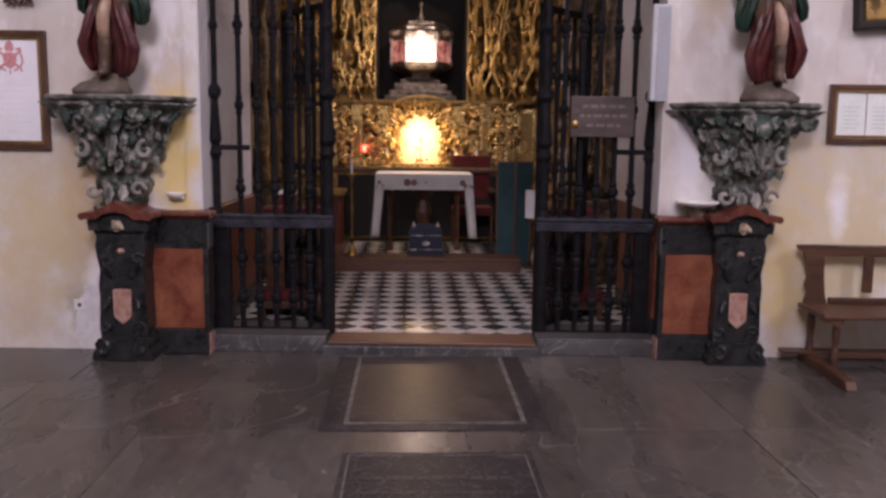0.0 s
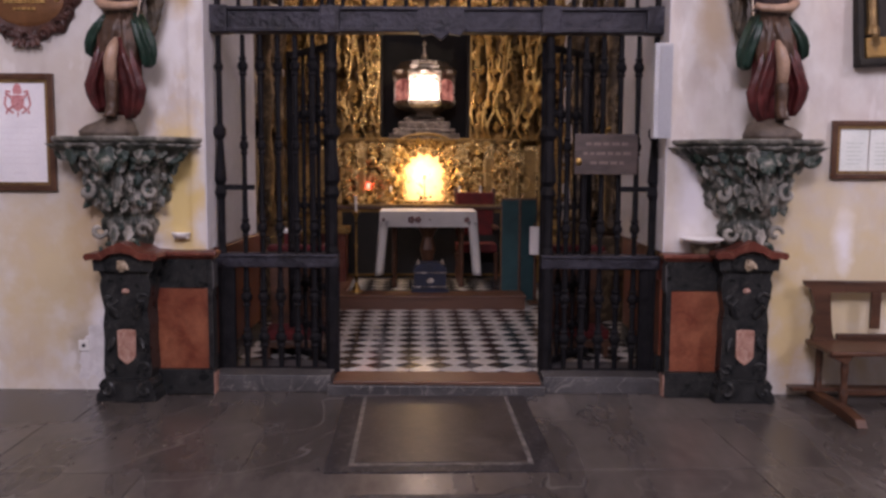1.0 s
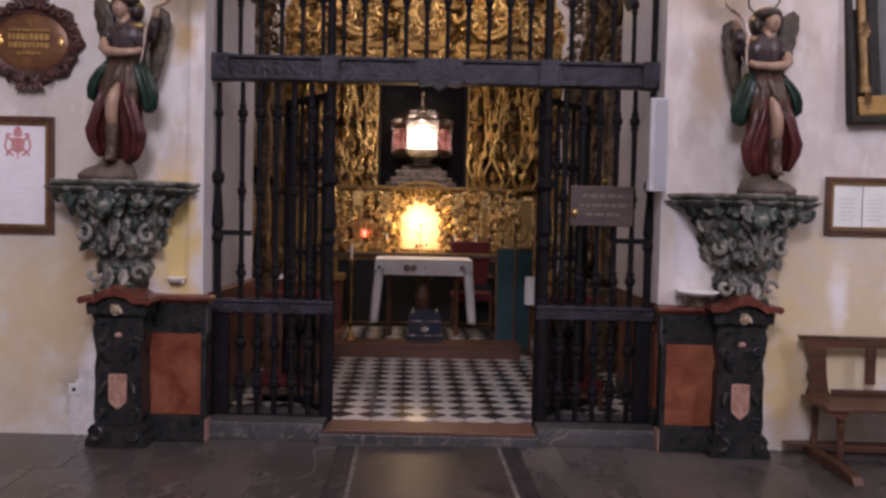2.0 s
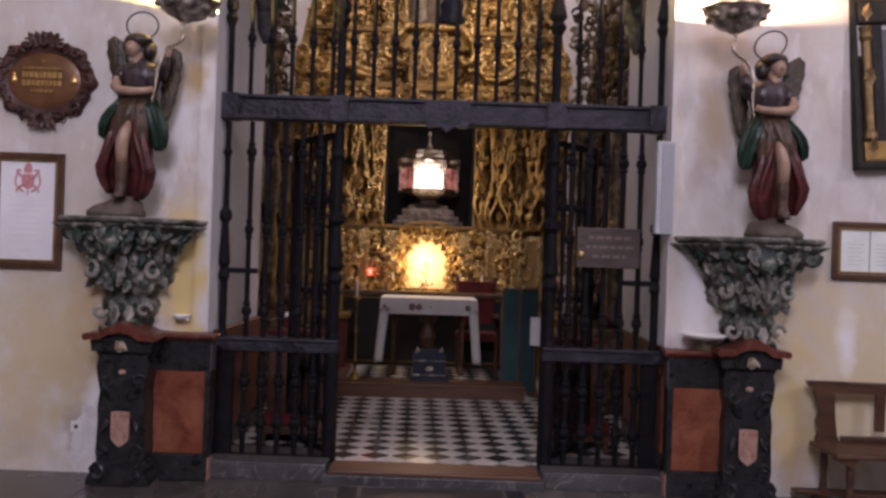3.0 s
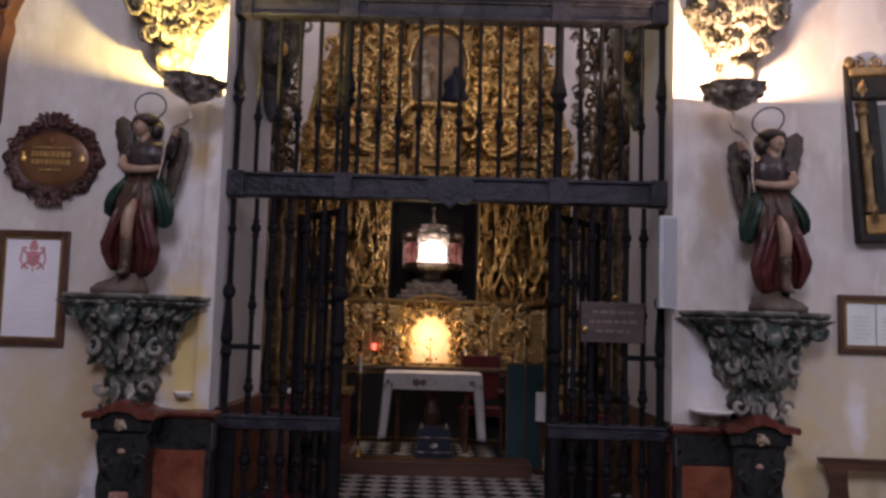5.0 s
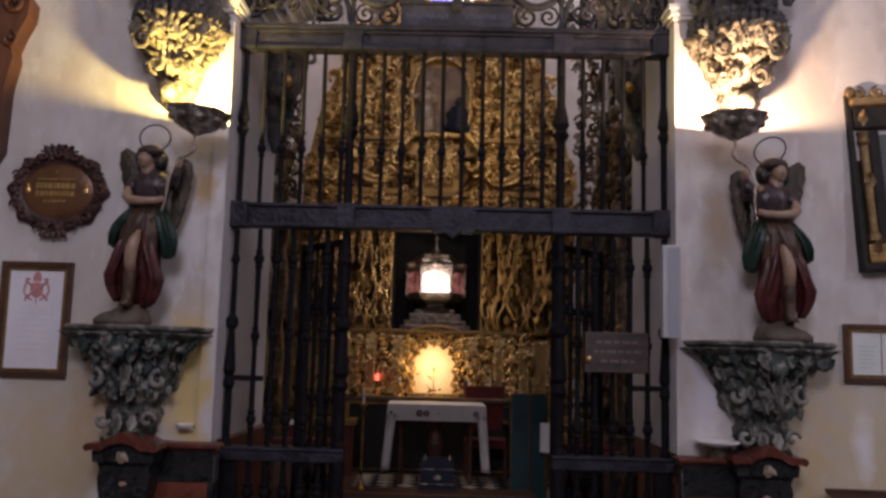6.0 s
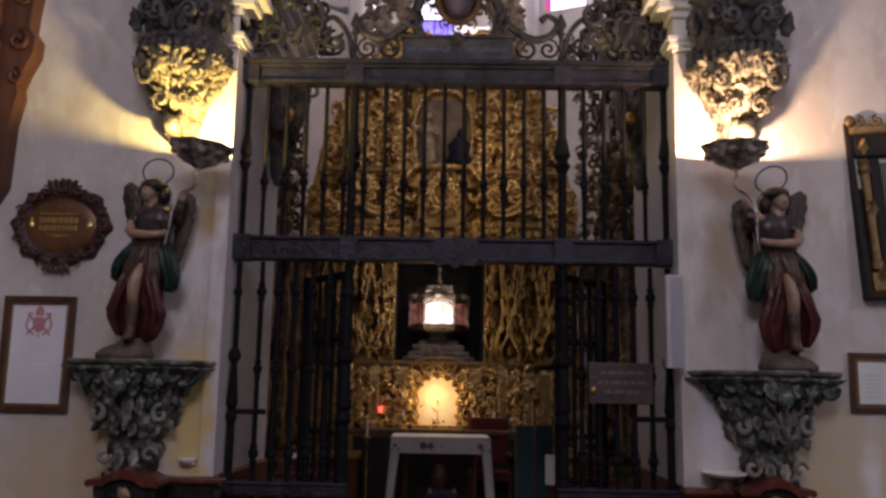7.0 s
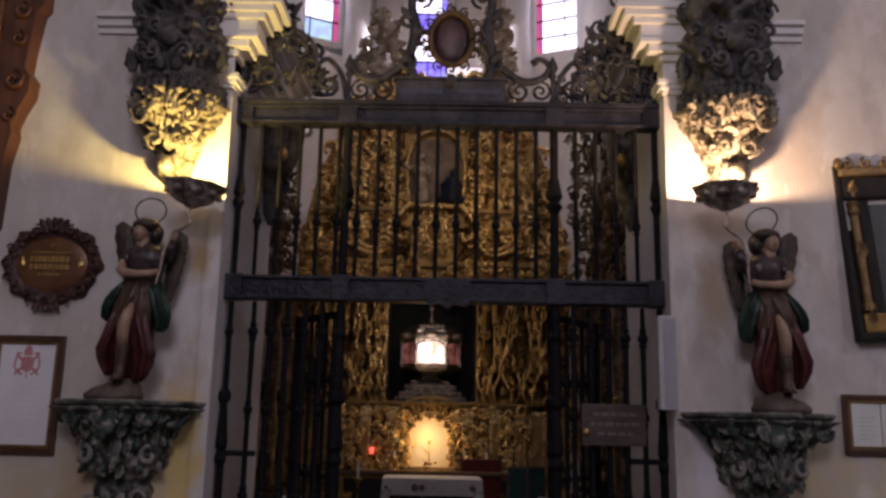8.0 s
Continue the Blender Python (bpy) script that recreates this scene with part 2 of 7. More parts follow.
STEP_WOOD = mat("worn_step_wood", (0.075, 0.030, 0.015), (0.14, 0.062, 0.033), 3, 0.45, 0, 0.15, 50, stretch=(0.3, 4, 4))
BLACK_MARBLE = marble("black_marble", (0.008, 0.009, 0.010), (0.028, 0.029, 0.029), (0.22, 0.21, 0.19), 11, 0.3, 0.02, 0.25, 0.25)
RED_MARBLE = marble("red_marble", (0.13, 0.030, 0.016), (0.25, 0.088, 0.044), (0.38, 0.22, 0.14), 7, 0.34, 0.02, 0.2)
RED_CAP = marble("dark_red_marble", (0.075, 0.018, 0.012), (0.15, 0.040, 0.024), (0.28, 0.15, 0.10), 6, 0.35, 0.03, 0.4)
PINK_MARBLE = marble("pink_marble", (0.27, 0.13, 0.095), (0.44, 0.27, 0.21), (0.6, 0.46, 0.38), 12, 0.4, 0.04, 0.5)
GREY_STONE = marble("grey_threshold_stone", (0.035, 0.034, 0.036), (0.085, 0.082, 0.083), (0.3, 0.28, 0.26), 3, 0.4, 0.02, 0.5)
CARVED = mat("painted_carved_stone", (0.009, 0.015, 0.011), (0.42, 0.39, 0.34), 8, 0.5, 0, 0.6, 45, c=(0.040, 0.045, 0.034), sharp=0.6)
worn(CARVED, (0.42, 0.39, 0.34), 0.53, 0.63, 0.6)
CORBEL_GREEN = mat("chipped_green_paint", (0.005, 0.014, 0.010), (0.32, 0.30, 0.25), 16, 0.5, 0, 0.6, 50, c=(0.014, 0.034, 0.024), sharp=0.62)
GREEN_PAINT = mat("dark_green_paint", (0.005, 0.019, 0.012), (0.016, 0.046, 0.030), 14, 0.4, 0, 0.6, 18)
CREAM_CARVING = mat("cream_and_gilt_carving", (0.10, 0.06, 0.03), (0.62, 0.55, 0.45), 7, 0.5, 0.1, 0.4, 40, c=(0.34, 0.26, 0.17))
OCHRE_STONE = mat("carved_sandstone", (0.045, 0.038, 0.025), (0.38, 0.33, 0.23), 9, 0.6, 0, 0.5, 40, c=(0.20, 0.165, 0.11))
DARK_STONE = mat("grey_carved_stone", (0.018, 0.017, 0.017), (0.20, 0.185, 0.175), 9, 0.6, 0, 0.6, 40, c=(0.060, 0.056, 0.054), sharp=0.65)
IRON = mat("dark_wrought_iron", (0.006, 0.006, 0.007), (0.016, 0.015, 0.017), 12, 0.6, 0.1, 0.3, 80, spec=0.09)
CREST_IRON = mat("grey_crest_iron", (0.016, 0.015, 0.016), (0.085, 0.078, 0.085), 8, 0.55, 0.2, 0.5, 35, c=(0.040, 0.036, 0.038))
IRON_WORN = mat("worn_iron_band", (0.008, 0.008, 0.011), (0.040, 0.038, 0.050), 7, 0.48, 0.2, 0.6, 30, spec=0.3)
# edge tints paint highlights on the gilding, over bases darkened to suggest deep recesses
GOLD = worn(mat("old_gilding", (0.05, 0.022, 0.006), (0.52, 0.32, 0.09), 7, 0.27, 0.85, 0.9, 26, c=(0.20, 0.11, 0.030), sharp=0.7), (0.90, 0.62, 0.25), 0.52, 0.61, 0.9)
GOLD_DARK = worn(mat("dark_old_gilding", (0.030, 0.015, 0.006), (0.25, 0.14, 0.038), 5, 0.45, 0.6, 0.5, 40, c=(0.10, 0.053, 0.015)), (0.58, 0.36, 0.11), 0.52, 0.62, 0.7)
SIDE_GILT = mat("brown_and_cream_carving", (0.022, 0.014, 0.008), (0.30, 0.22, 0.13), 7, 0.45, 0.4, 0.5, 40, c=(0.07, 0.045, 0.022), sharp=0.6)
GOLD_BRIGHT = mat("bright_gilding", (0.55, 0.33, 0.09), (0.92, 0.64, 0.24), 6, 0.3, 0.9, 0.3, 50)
SILVER = mat("chased_silver", (0.22, 0.17, 0.13), (0.62, 0.55, 0.46), 12, 0.3, 0.9, 0.5, 60)
TARNISHED = mat("tarnished_silver_leaf", (0.12, 0.10, 0.09), (0.72, 0.66, 0.58), 12, 0.3, 0.45, 0.5, 50, c=(0.22, 0.18, 0.15))
PEWTER = mat("dark_chased_silver", (0.05, 0.040, 0.032), (0.24, 0.19, 0.15), 14, 0.35, 0.8, 0.6, 50)
BRASS = mat("brass", (0.35, 0.21, 0.06), (0.6, 0.4, 0.14), 8, 0.3, 0.95, 0.1)
# near-black tone paints shade into the niche lining and the altar frontal
VOID = mat("painted_altar_shadow", (0.008, 0.008, 0.008), (0.02, 0.018, 0.016), 4, 0.9)
LINEN = mat("white_linen", (0.74, 0.72, 0.71), (0.84, 0.82, 0.81), 7, 0.85, 0, 0.25, 120)
STITCH = mat("dark_embroidery", (0.05, 0.05, 0.07), (0.25, 0.12, 0.1), 20, 0.9)
RED_CLOTH = mat("red_velvet", (0.06, 0.005, 0.006), (0.13, 0.013, 0.013), 8, 0.9, 0, 0.3, 90)
BLUE_CLOTH = mat("dark_blue_brocade", (0.004, 0.006, 0.015), (0.012, 0.018, 0.045), 18, 0.7, 0, 0.3, 90)
GREEN_CLOTH = mat("dark_teal_cloth", (0.008, 0.035, 0.040), (0.02, 0.065, 0.07), 5, 0.85, 0, 0.3, 90)
WOOD = mat("brown_oak", (0.040, 0.017, 0.009), (0.11, 0.046, 0.022), 3, 0.4, 0, 0.2, 60, stretch=(0.5, 5, 5))
WOOD_RED = mat("carved_walnut", (0.030, 0.010, 0.008), (0.085, 0.030, 0.020), 9, 0.4, 0, 0.4, 60)
WOOD_BLOCK = mat("brown_stained_wood", (0.07, 0.022, 0.007), (0.14, 0.050, 0.017), 3, 0.45, 0, 0.2, 50, stretch=(4, 4, 0.5))
EBONY = mat("blackened_frame", (0.008, 0.007, 0.006), (0.028, 0.024, 0.018), 8, 0.5, 0, 0.2, spec=0.2)
FRAME_WOOD = mat("dark_frame_wood", (0.05, 0.02, 0.010), (0.11, 0.05, 0.026), 5, 0.35, 0, 0.1)
GILT_BEAD = mat("dull_gilt_bead", (0.15, 0.09, 0.035), (0.30, 0.20, 0.085), 9, 0.4, 0.6, 0.2)
PAPER = mat("white_paper", (0.76, 0.75, 0.78), (0.84, 0.83, 0.86), 3, 0.7, 0, 0.02)
PAPER_TINT = mat("greenish_paper", (0.66, 0.70, 0.66), (0.76, 0.79, 0.75), 4, 0.7, 0, 0.02)
RED_INK = mat("red_ink", (0.50, 0.16, 0.17), (0.66, 0.36, 0.36), 60, 0.8, sharp=0.8)
AMBER = mat("amber_plaque_field", (0.10, 0.042, 0.016), (0.20, 0.09, 0.034), 4, 0.35, 0.2, 0.1)
CANVAS = mat("dark_oil_painting", (0.02, 0.026, 0.024), (0.06, 0.07, 0.062), 2, 0.35, 0, 0.1)
GREY_BOX = mat("grey_painted_box", (0.40, 0.41, 0.43), (0.50, 0.51, 0.53), 5, 0.5, 0, 0.05)
PLASTIC = mat("white_plastic", (0.72, 0.71, 0.68), (0.80, 0.79, 0.77), 4, 0.4, 0, 0.02)
BLACK_HOLE = mat("dark_plastic", (0.02, 0.02, 0.02), (0.04, 0.04, 0.04), 4, 0.5)
ROBE_RED = mat("painted_red_robe", (0.030, 0.006, 0.006), (0.105, 0.020, 0.018), 9, 0.4, 0, 0.7, 16)
ROBE_BROWN = mat("painted_brown_robe", (0.030, 0.017, 0.010), (0.10, 0.054, 0.032), 9, 0.4, 0, 0.7, 16)
DARK_BODICE = mat("painted_dark_bodice", (0.020, 0.014, 0.016), (0.075, 0.052, 0.055), 9, 0.3, 0.1, 0.25, 50)
SKIN = mat("painted_flesh", (0.26, 0.165, 0.11), (0.40, 0.265, 0.185), 6, 0.35, 0, 0.05)
HAIR = mat("painted_dark_hair", (0.015, 0.010, 0.008), (0.04, 0.025, 0.018), 12, 0.4, 0, 0.4, 40)
WING = mat("painted_wing", (0.016, 0.014, 0.010), (0.085, 0.058, 0.030), 9, 0.4, 0.2, 0.4, 40)
ROCK = mat("painted_rock", (0.06, 0.045, 0.035), (0.13, 0.10, 0.075), 7, 0.6, 0, 0.4, 30)
CASKET_GLOW = glow("lit_casket_glass", (1.0, 0.88, 0.74), 9.0, (0.55, 0.28, 0.16))
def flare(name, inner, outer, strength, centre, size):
    """Emission painted as backlight: white-hot in the middle, deeper towards the rim."""
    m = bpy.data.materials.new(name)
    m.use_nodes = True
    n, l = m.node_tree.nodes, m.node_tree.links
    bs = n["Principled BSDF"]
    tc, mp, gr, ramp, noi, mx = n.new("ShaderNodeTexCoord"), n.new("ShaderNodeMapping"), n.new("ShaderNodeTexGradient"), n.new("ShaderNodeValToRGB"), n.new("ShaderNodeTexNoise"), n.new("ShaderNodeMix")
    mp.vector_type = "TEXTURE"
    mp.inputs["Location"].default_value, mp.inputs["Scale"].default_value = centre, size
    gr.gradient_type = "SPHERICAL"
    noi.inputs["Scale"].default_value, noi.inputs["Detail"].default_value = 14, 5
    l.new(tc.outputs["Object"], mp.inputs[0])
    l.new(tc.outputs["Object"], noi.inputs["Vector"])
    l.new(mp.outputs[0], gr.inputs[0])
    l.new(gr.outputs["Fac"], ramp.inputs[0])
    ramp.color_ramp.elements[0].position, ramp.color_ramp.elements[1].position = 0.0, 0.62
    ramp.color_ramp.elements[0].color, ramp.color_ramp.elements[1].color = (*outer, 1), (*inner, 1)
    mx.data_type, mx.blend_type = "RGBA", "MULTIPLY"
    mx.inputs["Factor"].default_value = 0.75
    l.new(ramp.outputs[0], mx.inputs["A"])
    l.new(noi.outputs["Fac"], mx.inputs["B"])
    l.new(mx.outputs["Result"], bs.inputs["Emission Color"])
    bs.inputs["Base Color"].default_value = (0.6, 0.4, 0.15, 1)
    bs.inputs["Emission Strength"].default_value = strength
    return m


CASKET_RED = glow("lit_casket_side_glass", (0.8, 0.32, 0.22), 0.75, (0.2, 0.05, 0.04))
TABERNACLE_GLOW = flare("tabernacle_door_glow", (1.0, 0.74, 0.34), (0.34, 0.11, 0.014), 2.3, (0, 0, 0.36), (0.40, 1.0, 0.52))
RED_GLOW = glow("red_lamp_glass", (1.0, 0.09, 0.05), 9.0)
BULB_GLOW = glow("bulb", (1.0, 0.86, 0.5), 12.0)
DAY_WHITE = glow("window_white_glass", (0.95, 0.93, 1.0), 9.0, (0.8, 0.75, 1.0))
DAY_BLUE = glow("window_blue_glass", (0.35, 0.35, 1.0), 4.0, (0.2, 0.1, 0.9))
DAY_RED = glow("window_red_glass", (0.9, 0.12, 0.25), 3.0, (0.6, 0.1, 0.4))
DAY_GREEN = glow("window_green_glass", (0.5, 0.8, 0.7), 4.0, (0.4, 0.5, 0.9))


# ---- mesh helpers ----
def part(name, bm, material, parent=None, label="", smooth=False):
    """Links a bmesh as one mesh object under a thing or a part."""
    me = bpy.data.meshes.new(name)
    bmesh.ops.recalc_face_normals(bm, faces=bm.faces)
    bm.to_mesh(me)
    bm.free()
    for one in material if isinstance(material, (list, tuple)) else (material,):
        me.materials.append(one)
    if smooth:
        me.polygons.foreach_set("use_smooth", [True] * len(me.polygons))
    ob = new(name, me)
    if parent:
        ob.parent = parent
    return tagged(ob, label)


def thing(name, m, label, category, group="", kind=""):
    ob = new(name)
    ob.empty_display_size = 0.1
    ob.matrix_world = m
    return tagged(ob, label, category, group, kind)


def box(x0, x1, y0, y1, z0, z1, bev=0.0, bm=None, mi=0):
    one = bmesh.new()
    bmesh.ops.create_cube(one, size=1, matrix=Matrix.LocRotScale(((x0 + x1) / 2, (y0 + y1) / 2, (z0 + z1) / 2), None, (abs(x1 - x0), abs(y1 - y0), abs(z1 - z0))))
    if bev:
        bmesh.ops.bevel(one, geom=one.edges[:], offset=bev, segments=2, affect="EDGES", profile=0.6)
    return one if bm is None else join(bm, one, mi)


def join(bm, one, mi=0, m=None):
    """Adds the mesh one to bm (and frees it)."""
    table = {}
    for v in one.verts:
        table[v] = bm.verts.new(m @ v.co if m else v.co)
    for f in one.faces:
        try:
            made = bm.faces.new([table[v] for v in f.verts])
            made.material_index, made.smooth = mi, f.smooth
        except ValueError:
            pass
    one.free()
    return bm


def loft(bm, rings, closed=True, caps=True, mi=0):
    """Skins rings of equal length."""
    rows = [[bm.verts.new(p) for p in ring] for ring in rings]
    n = len(rows[0])
    for a, b in zip(rows, rows[1:]):
        for i in range(n if closed else n - 1):
            f = bm.faces.new((a[i], a[(i + 1) % n], b[(i + 1) % n], b[i]))
            f.material_index = mi
    if caps and closed and n > 2:
        for row in (rows[0][::-1], rows[-1]):
            f = bm.faces.new(row)
            f.material_index = mi
    return bm


def lathe(profile, segs=12, at=(0, 0, 0), bm=None, mi=0, square=False, lobes=0, depth=0.0):
    """Turns (radius, height) pairs round an upright axis; lobes: gadroons of a relative depth."""
    bm = bm or bmesh.new()
    if square:
        segs = 4
    rings = []
    for r, z in profile:
        ring = []
        for i in range(segs):
            a = math.tau * (i + (0.5 if square else 0)) / segs
            q = r * (1.414 if square else 1) * (1 + depth * math.cos(lobes * a))
            ring.append((at[0] + q * math.cos(a), at[1] + q * math.sin(a), at[2] + z))
        rings.append(ring)
    return loft(bm, rings, mi=mi)


def tube(points, radius, sides=6, bm=None, mi=0, bend=0):
    """A rod along points; radius: a number or one for each point."""
    bm = bm or bmesh.new()
    points = [Vector(p) for p in points]
    rads = radius if isinstance(radius, (list, tuple)) else [radius] * len(points)
    if bend:                                        # a smooth curve through the points
        fine, thick, last = [], [], len(points) - 1
        for i in range(last):
            p0, p1, p2, p3 = points[max(i - 1, 0)], points[i], points[i + 1], points[min(i + 2, last)]
            for k in range(bend):
                q = k / bend
                fine.append(0.5 * (2 * p1 + (p2 - p0) * q + (2 * p0 - 5 * p1 + 4 * p2 - p3) * q * q + (3 * p1 - p0 - 3 * p2 + p3) * q ** 3))
                thick.append(rads[i] * (1 - q) + rads[i + 1] * q)
        points, rads = fine + [points[last]], thick + [rads[last]]
    side, rings = None, []
    for i, p in enumerate(points):
        d = (points[min(i + 1, len(points) - 1)] - points[max(i - 1, 0)]).normalized()
        if side is None:
            side = d.orthogonal().normalized()
        side = (side - d * side.dot(d)).normalized()
        up = d.cross(side)
        rings.append([p + rads[i] * (math.cos(math.tau * k / sides) * side + math.sin(math.tau * k / sides) * up) for k in range(sides)])
    return loft(bm, rings, mi=mi)


def prism(outline, y0, y1, bm=None, mi=0):
    """An outline in x and z, given depth from y0 to y1."""
    bm = bm or bmesh.new()
    return loft(bm, [[(x, y0, z) for x, z in outline], [(x, y1, z) for x, z in outline]], mi=mi)


def ball(at, rx, ry, rz, bm=None, mi=0, segs=10, rings=7, tilt=None):
    bm = bm or bmesh.new()
    one = bmesh.new()
    bmesh.ops.create_uvsphere(one, u_segments=segs, v_segments=rings, radius=1)
    for f in one.faces:
        f.smooth = True
    m = Matrix.Translation(at) @ (tilt or Matrix.Identity(4)) @ Matrix.Diagonal((rx, ry, rz, 1))
    return join(bm, one, mi, m)


def scroll(bm, x, y, z, size, start, hand=1, turns=1.35, thick=0.16, steps=15, sides=5, mi=0, lift=0.5, tail=0.9):
    """A carved C-scroll in the x-z plane: a tapering volute with a curling tail and a bud at its eye."""
    pts, rad = [], []
    for i in range(steps):
        q = i / (steps - 1)
        a = start + hand * math.tau * turns * q
        r = size * (1 - tail * q)
        pts.append((x + r * math.cos(a), y - lift * thick * size * math.sin(math.pi * q), z + r * math.sin(a)))
        rad.append(size * thick * (0.35 + 0.65 * math.sin(math.pi * (0.12 + 0.8 * q))))
    tube(pts, rad, sides, bm, mi)
    return bm


def leaf(bm, x, y, z, length, turn, wide=0.38, mi=0, curl=0.35):
    """A carved acanthus leaf: a ridged, tapering blade that curls out at its tip."""
    d, s = (math.cos(turn), math.sin(turn)), (-math.sin(turn), math.cos(turn))
    rings = []
    for i in range(6):
        q = i / 5
        w = length * wide * math.sin(math.pi * (0.16 + 0.80 * q)) * (1 - 0.25 * (i % 2))
        out = length * (0.10 + curl * q * q)
        c = (x + d[0] * length * q, z + d[1] * length * q)
        rings.append([(c[0] + s[0] * w * k, y - out * (1 - 0.55 * abs(k)) if abs(k) < 1.1 else y, c[1] + s[1] * w * k) for k in (-1, -0.45, 0, 0.45, 1)] + [(c[0], y + 0.01, c[1])])
    return loft(bm, rings, mi=mi)


def relief(x0, x1, z0, z1, y, amp, seed, grain=5.0, nx=36, nz=60, folds=0.0):
    """A carved panel: a fine grid pushed out by layered ridges, like crowded leafwork."""
    bm = bmesh.new()
    grid = []
    for j in range(nz + 1):
        row = []
        for i in range(nx + 1):
            x, z = x0 + (x1 - x0) * i / nx, z0 + (z1 - z0) * j / nz
            p = Vector((x * grain + seed * 7.3, seed * 3.1, z * grain * 0.6))
            w = noise.noise_vector(p * 0.7)
            r = 1 - abs(noise.noise(p + w * 1.2)) * 2.2
            q = 1 - abs(noise.noise(p * 2.3 + w)) * 2.0
            d = amp * (0.75 * max(r, -0.2) + 0.35 * max(q, -0.3) + folds * math.sin((x + 0.05 * w[0]) * 40))
            row.append(bm.verts.new((x, y - max(d, -0.02), z)))
        grid.append(row)
    for a, b in zip(grid, grid[1:]):
        for i in range(nx):
            bm.faces.new((a[i], a[i + 1], b[i + 1], b[i]))
    return bm


def flame(bm, x, y, z0, z1, wave, thick, seed):
    """A climbing gilt strand with flame-like tendrils."""
    r = random.Random(seed)
    pts, rad, n = [], [], 22
    ph = r.uniform(0, 6)
    for i in range(n):
        q = i / (n - 1)
        pts.append((x + wave * math.sin(ph + 9.5 * q + 1.2 * math.sin(5 * q)), y - 0.02 * math.sin(14 * q), z0 + (z1 - z0) * q))
        rad.append(thick * (0.55 + 0.45 * math.sin(ph + 17 * q) ** 2))
    tube(pts, rad, 6, bm, 0, 2)
    for i in range(2, n - 2, 3):
        p = pts[i]
        s = r.choice((-1, 1))
        l = r.uniform(0.10, 0.22)
        tube([p, (p[0] + s * l * 0.30, y - 0.03, p[2] + l * 0.30), (p[0] + s * l * 0.18, y - 0.045, p[2] + l * 0.95), (p[0] + s * l * 0.36, y - 0.03, p[2] + l * 1.35), (p[0] + s * l * 0.20, y - 0.03, p[2] + l * 1.6)], [thick * 0.8, thick * 0.9, thick * 0.6, thick * 0.3, thick * 0.1], 5, bm, 0, 3)
    return bm


# ---- the setting ----
GX = 1.76          # half the width of the gateway
TH = 1.6           # depth of its reveal


def structure(name, bm, material, label, category, m=None):
    ob = part(name, bm, material)
    if m:
        ob.matrix_world = m
    return tagged(ob, label, category, kind="structure")


structure("wall_left", box(-9.0, -GX, 0, TH, -0.2, 9.0), LIME, "cream limewashed nave wall with damp stains", "wall")
structure("wall_right", box(GX, 9.0, 0, TH, -0.2, 9.0), LIME, "cream limewashed nave wall with worn patches", "wall")
structure("wall_over_gate", box(-GX, GX, 0, TH, 8.2, 9.0), LIME, "limewashed wall above the chapel gateway", "wall")
structure("wall_nave_west", box(-9.4, -9.0, -10.4, TH, -0.2, 9.0), LIME, "plain limewashed nave wall", "wall")
structure("wall_nave_east", box(9.0, 9.4, -10.4, TH, -0.2, 9.0), LIME, "plain limewashed nave wall", "wall")
structure("wall_nave_back", box(-9.4, 9.4, -10.8, -10.4, -0.2, 9.0), LIME, "plain limewashed nave wall", "wall")
structure("ceiling", box(-9.4, 9.4, -10.8, 9.5, 9.0, 9.3), WHITE_STONE, "plain white vault", "ceiling")
floor = structure("floor", box(-9.4, 9.4, -10.8, TH, -0.25, -0.012), JOINT, "grey stone nave floor of large worn slabs", "floor")
structure("chapel_wall_left", box(-2.5, -2.2, TH + 0.12, 7.2, -0.2, 9.0), DARK_WALL, "pale chapel side wall behind gilded carving", "wall", CH)
structure("chapel_wall_right", box(2.2, 2.5, TH - 0.05, 7.2, -0.2, 9.0), DARK_WALL, "pale chapel side wall behind gilded carving", "wall", CH)
chapel_floor = structure("chapel_floor", box(-2.5, 2.5, 0.2, 7.2, -0.2, 0.072), JOINT, "black and white chequered marble chapel floor", "floor", CH)
threshold = structure("threshold", box(-0.84, 0.80, -0.10, 0.27, -0.1, 0.07, 0.012), GREY_STONE, "worn grey stone threshold step", "threshold")
part("nosing", box(-0.80, 0.77, -0.085, 0.24, 0.07, 0.098, 0.01), STEP_WOOD, threshold, "brown wooden nosing")

# apse behind the altarpiece: three faces with tall windows between white piers
apse = structure("wall_apse", box(-1.0, 1.0, 7.0, 7.2, -0.2, 7.35), WHITE_STONE, "white apse wall behind the altarpiece", "wall", CH)
for x in (-1.37, 1.27):
    part("pier", lathe([(0.23, 5.0), (0.23, 7.2), (0.29, 7.25), (0.24, 7.35), (0.20, 8.2), (0.22, 9.0)], 12, (x, 6.6, 0)), WHITE_STONE, apse, smooth=True)
for s in (-1, 1):
    bm = bmesh.new()
    loft(bm, [[(s * 1.0, 7.0, -0.2), (s * 2.3, 6.0, -0.2), (s * 2.45, 6.2, -0.2), (s * 1.1, 7.2, -0.2)], [(s * 1.0, 7.0, 7.6), (s * 2.3, 6.0, 7.6), (s * 2.45, 6.2, 7.6), (s * 1.1, 7.2, 7.6)]])
    part("apse_side", bm, WHITE_STONE, apse)


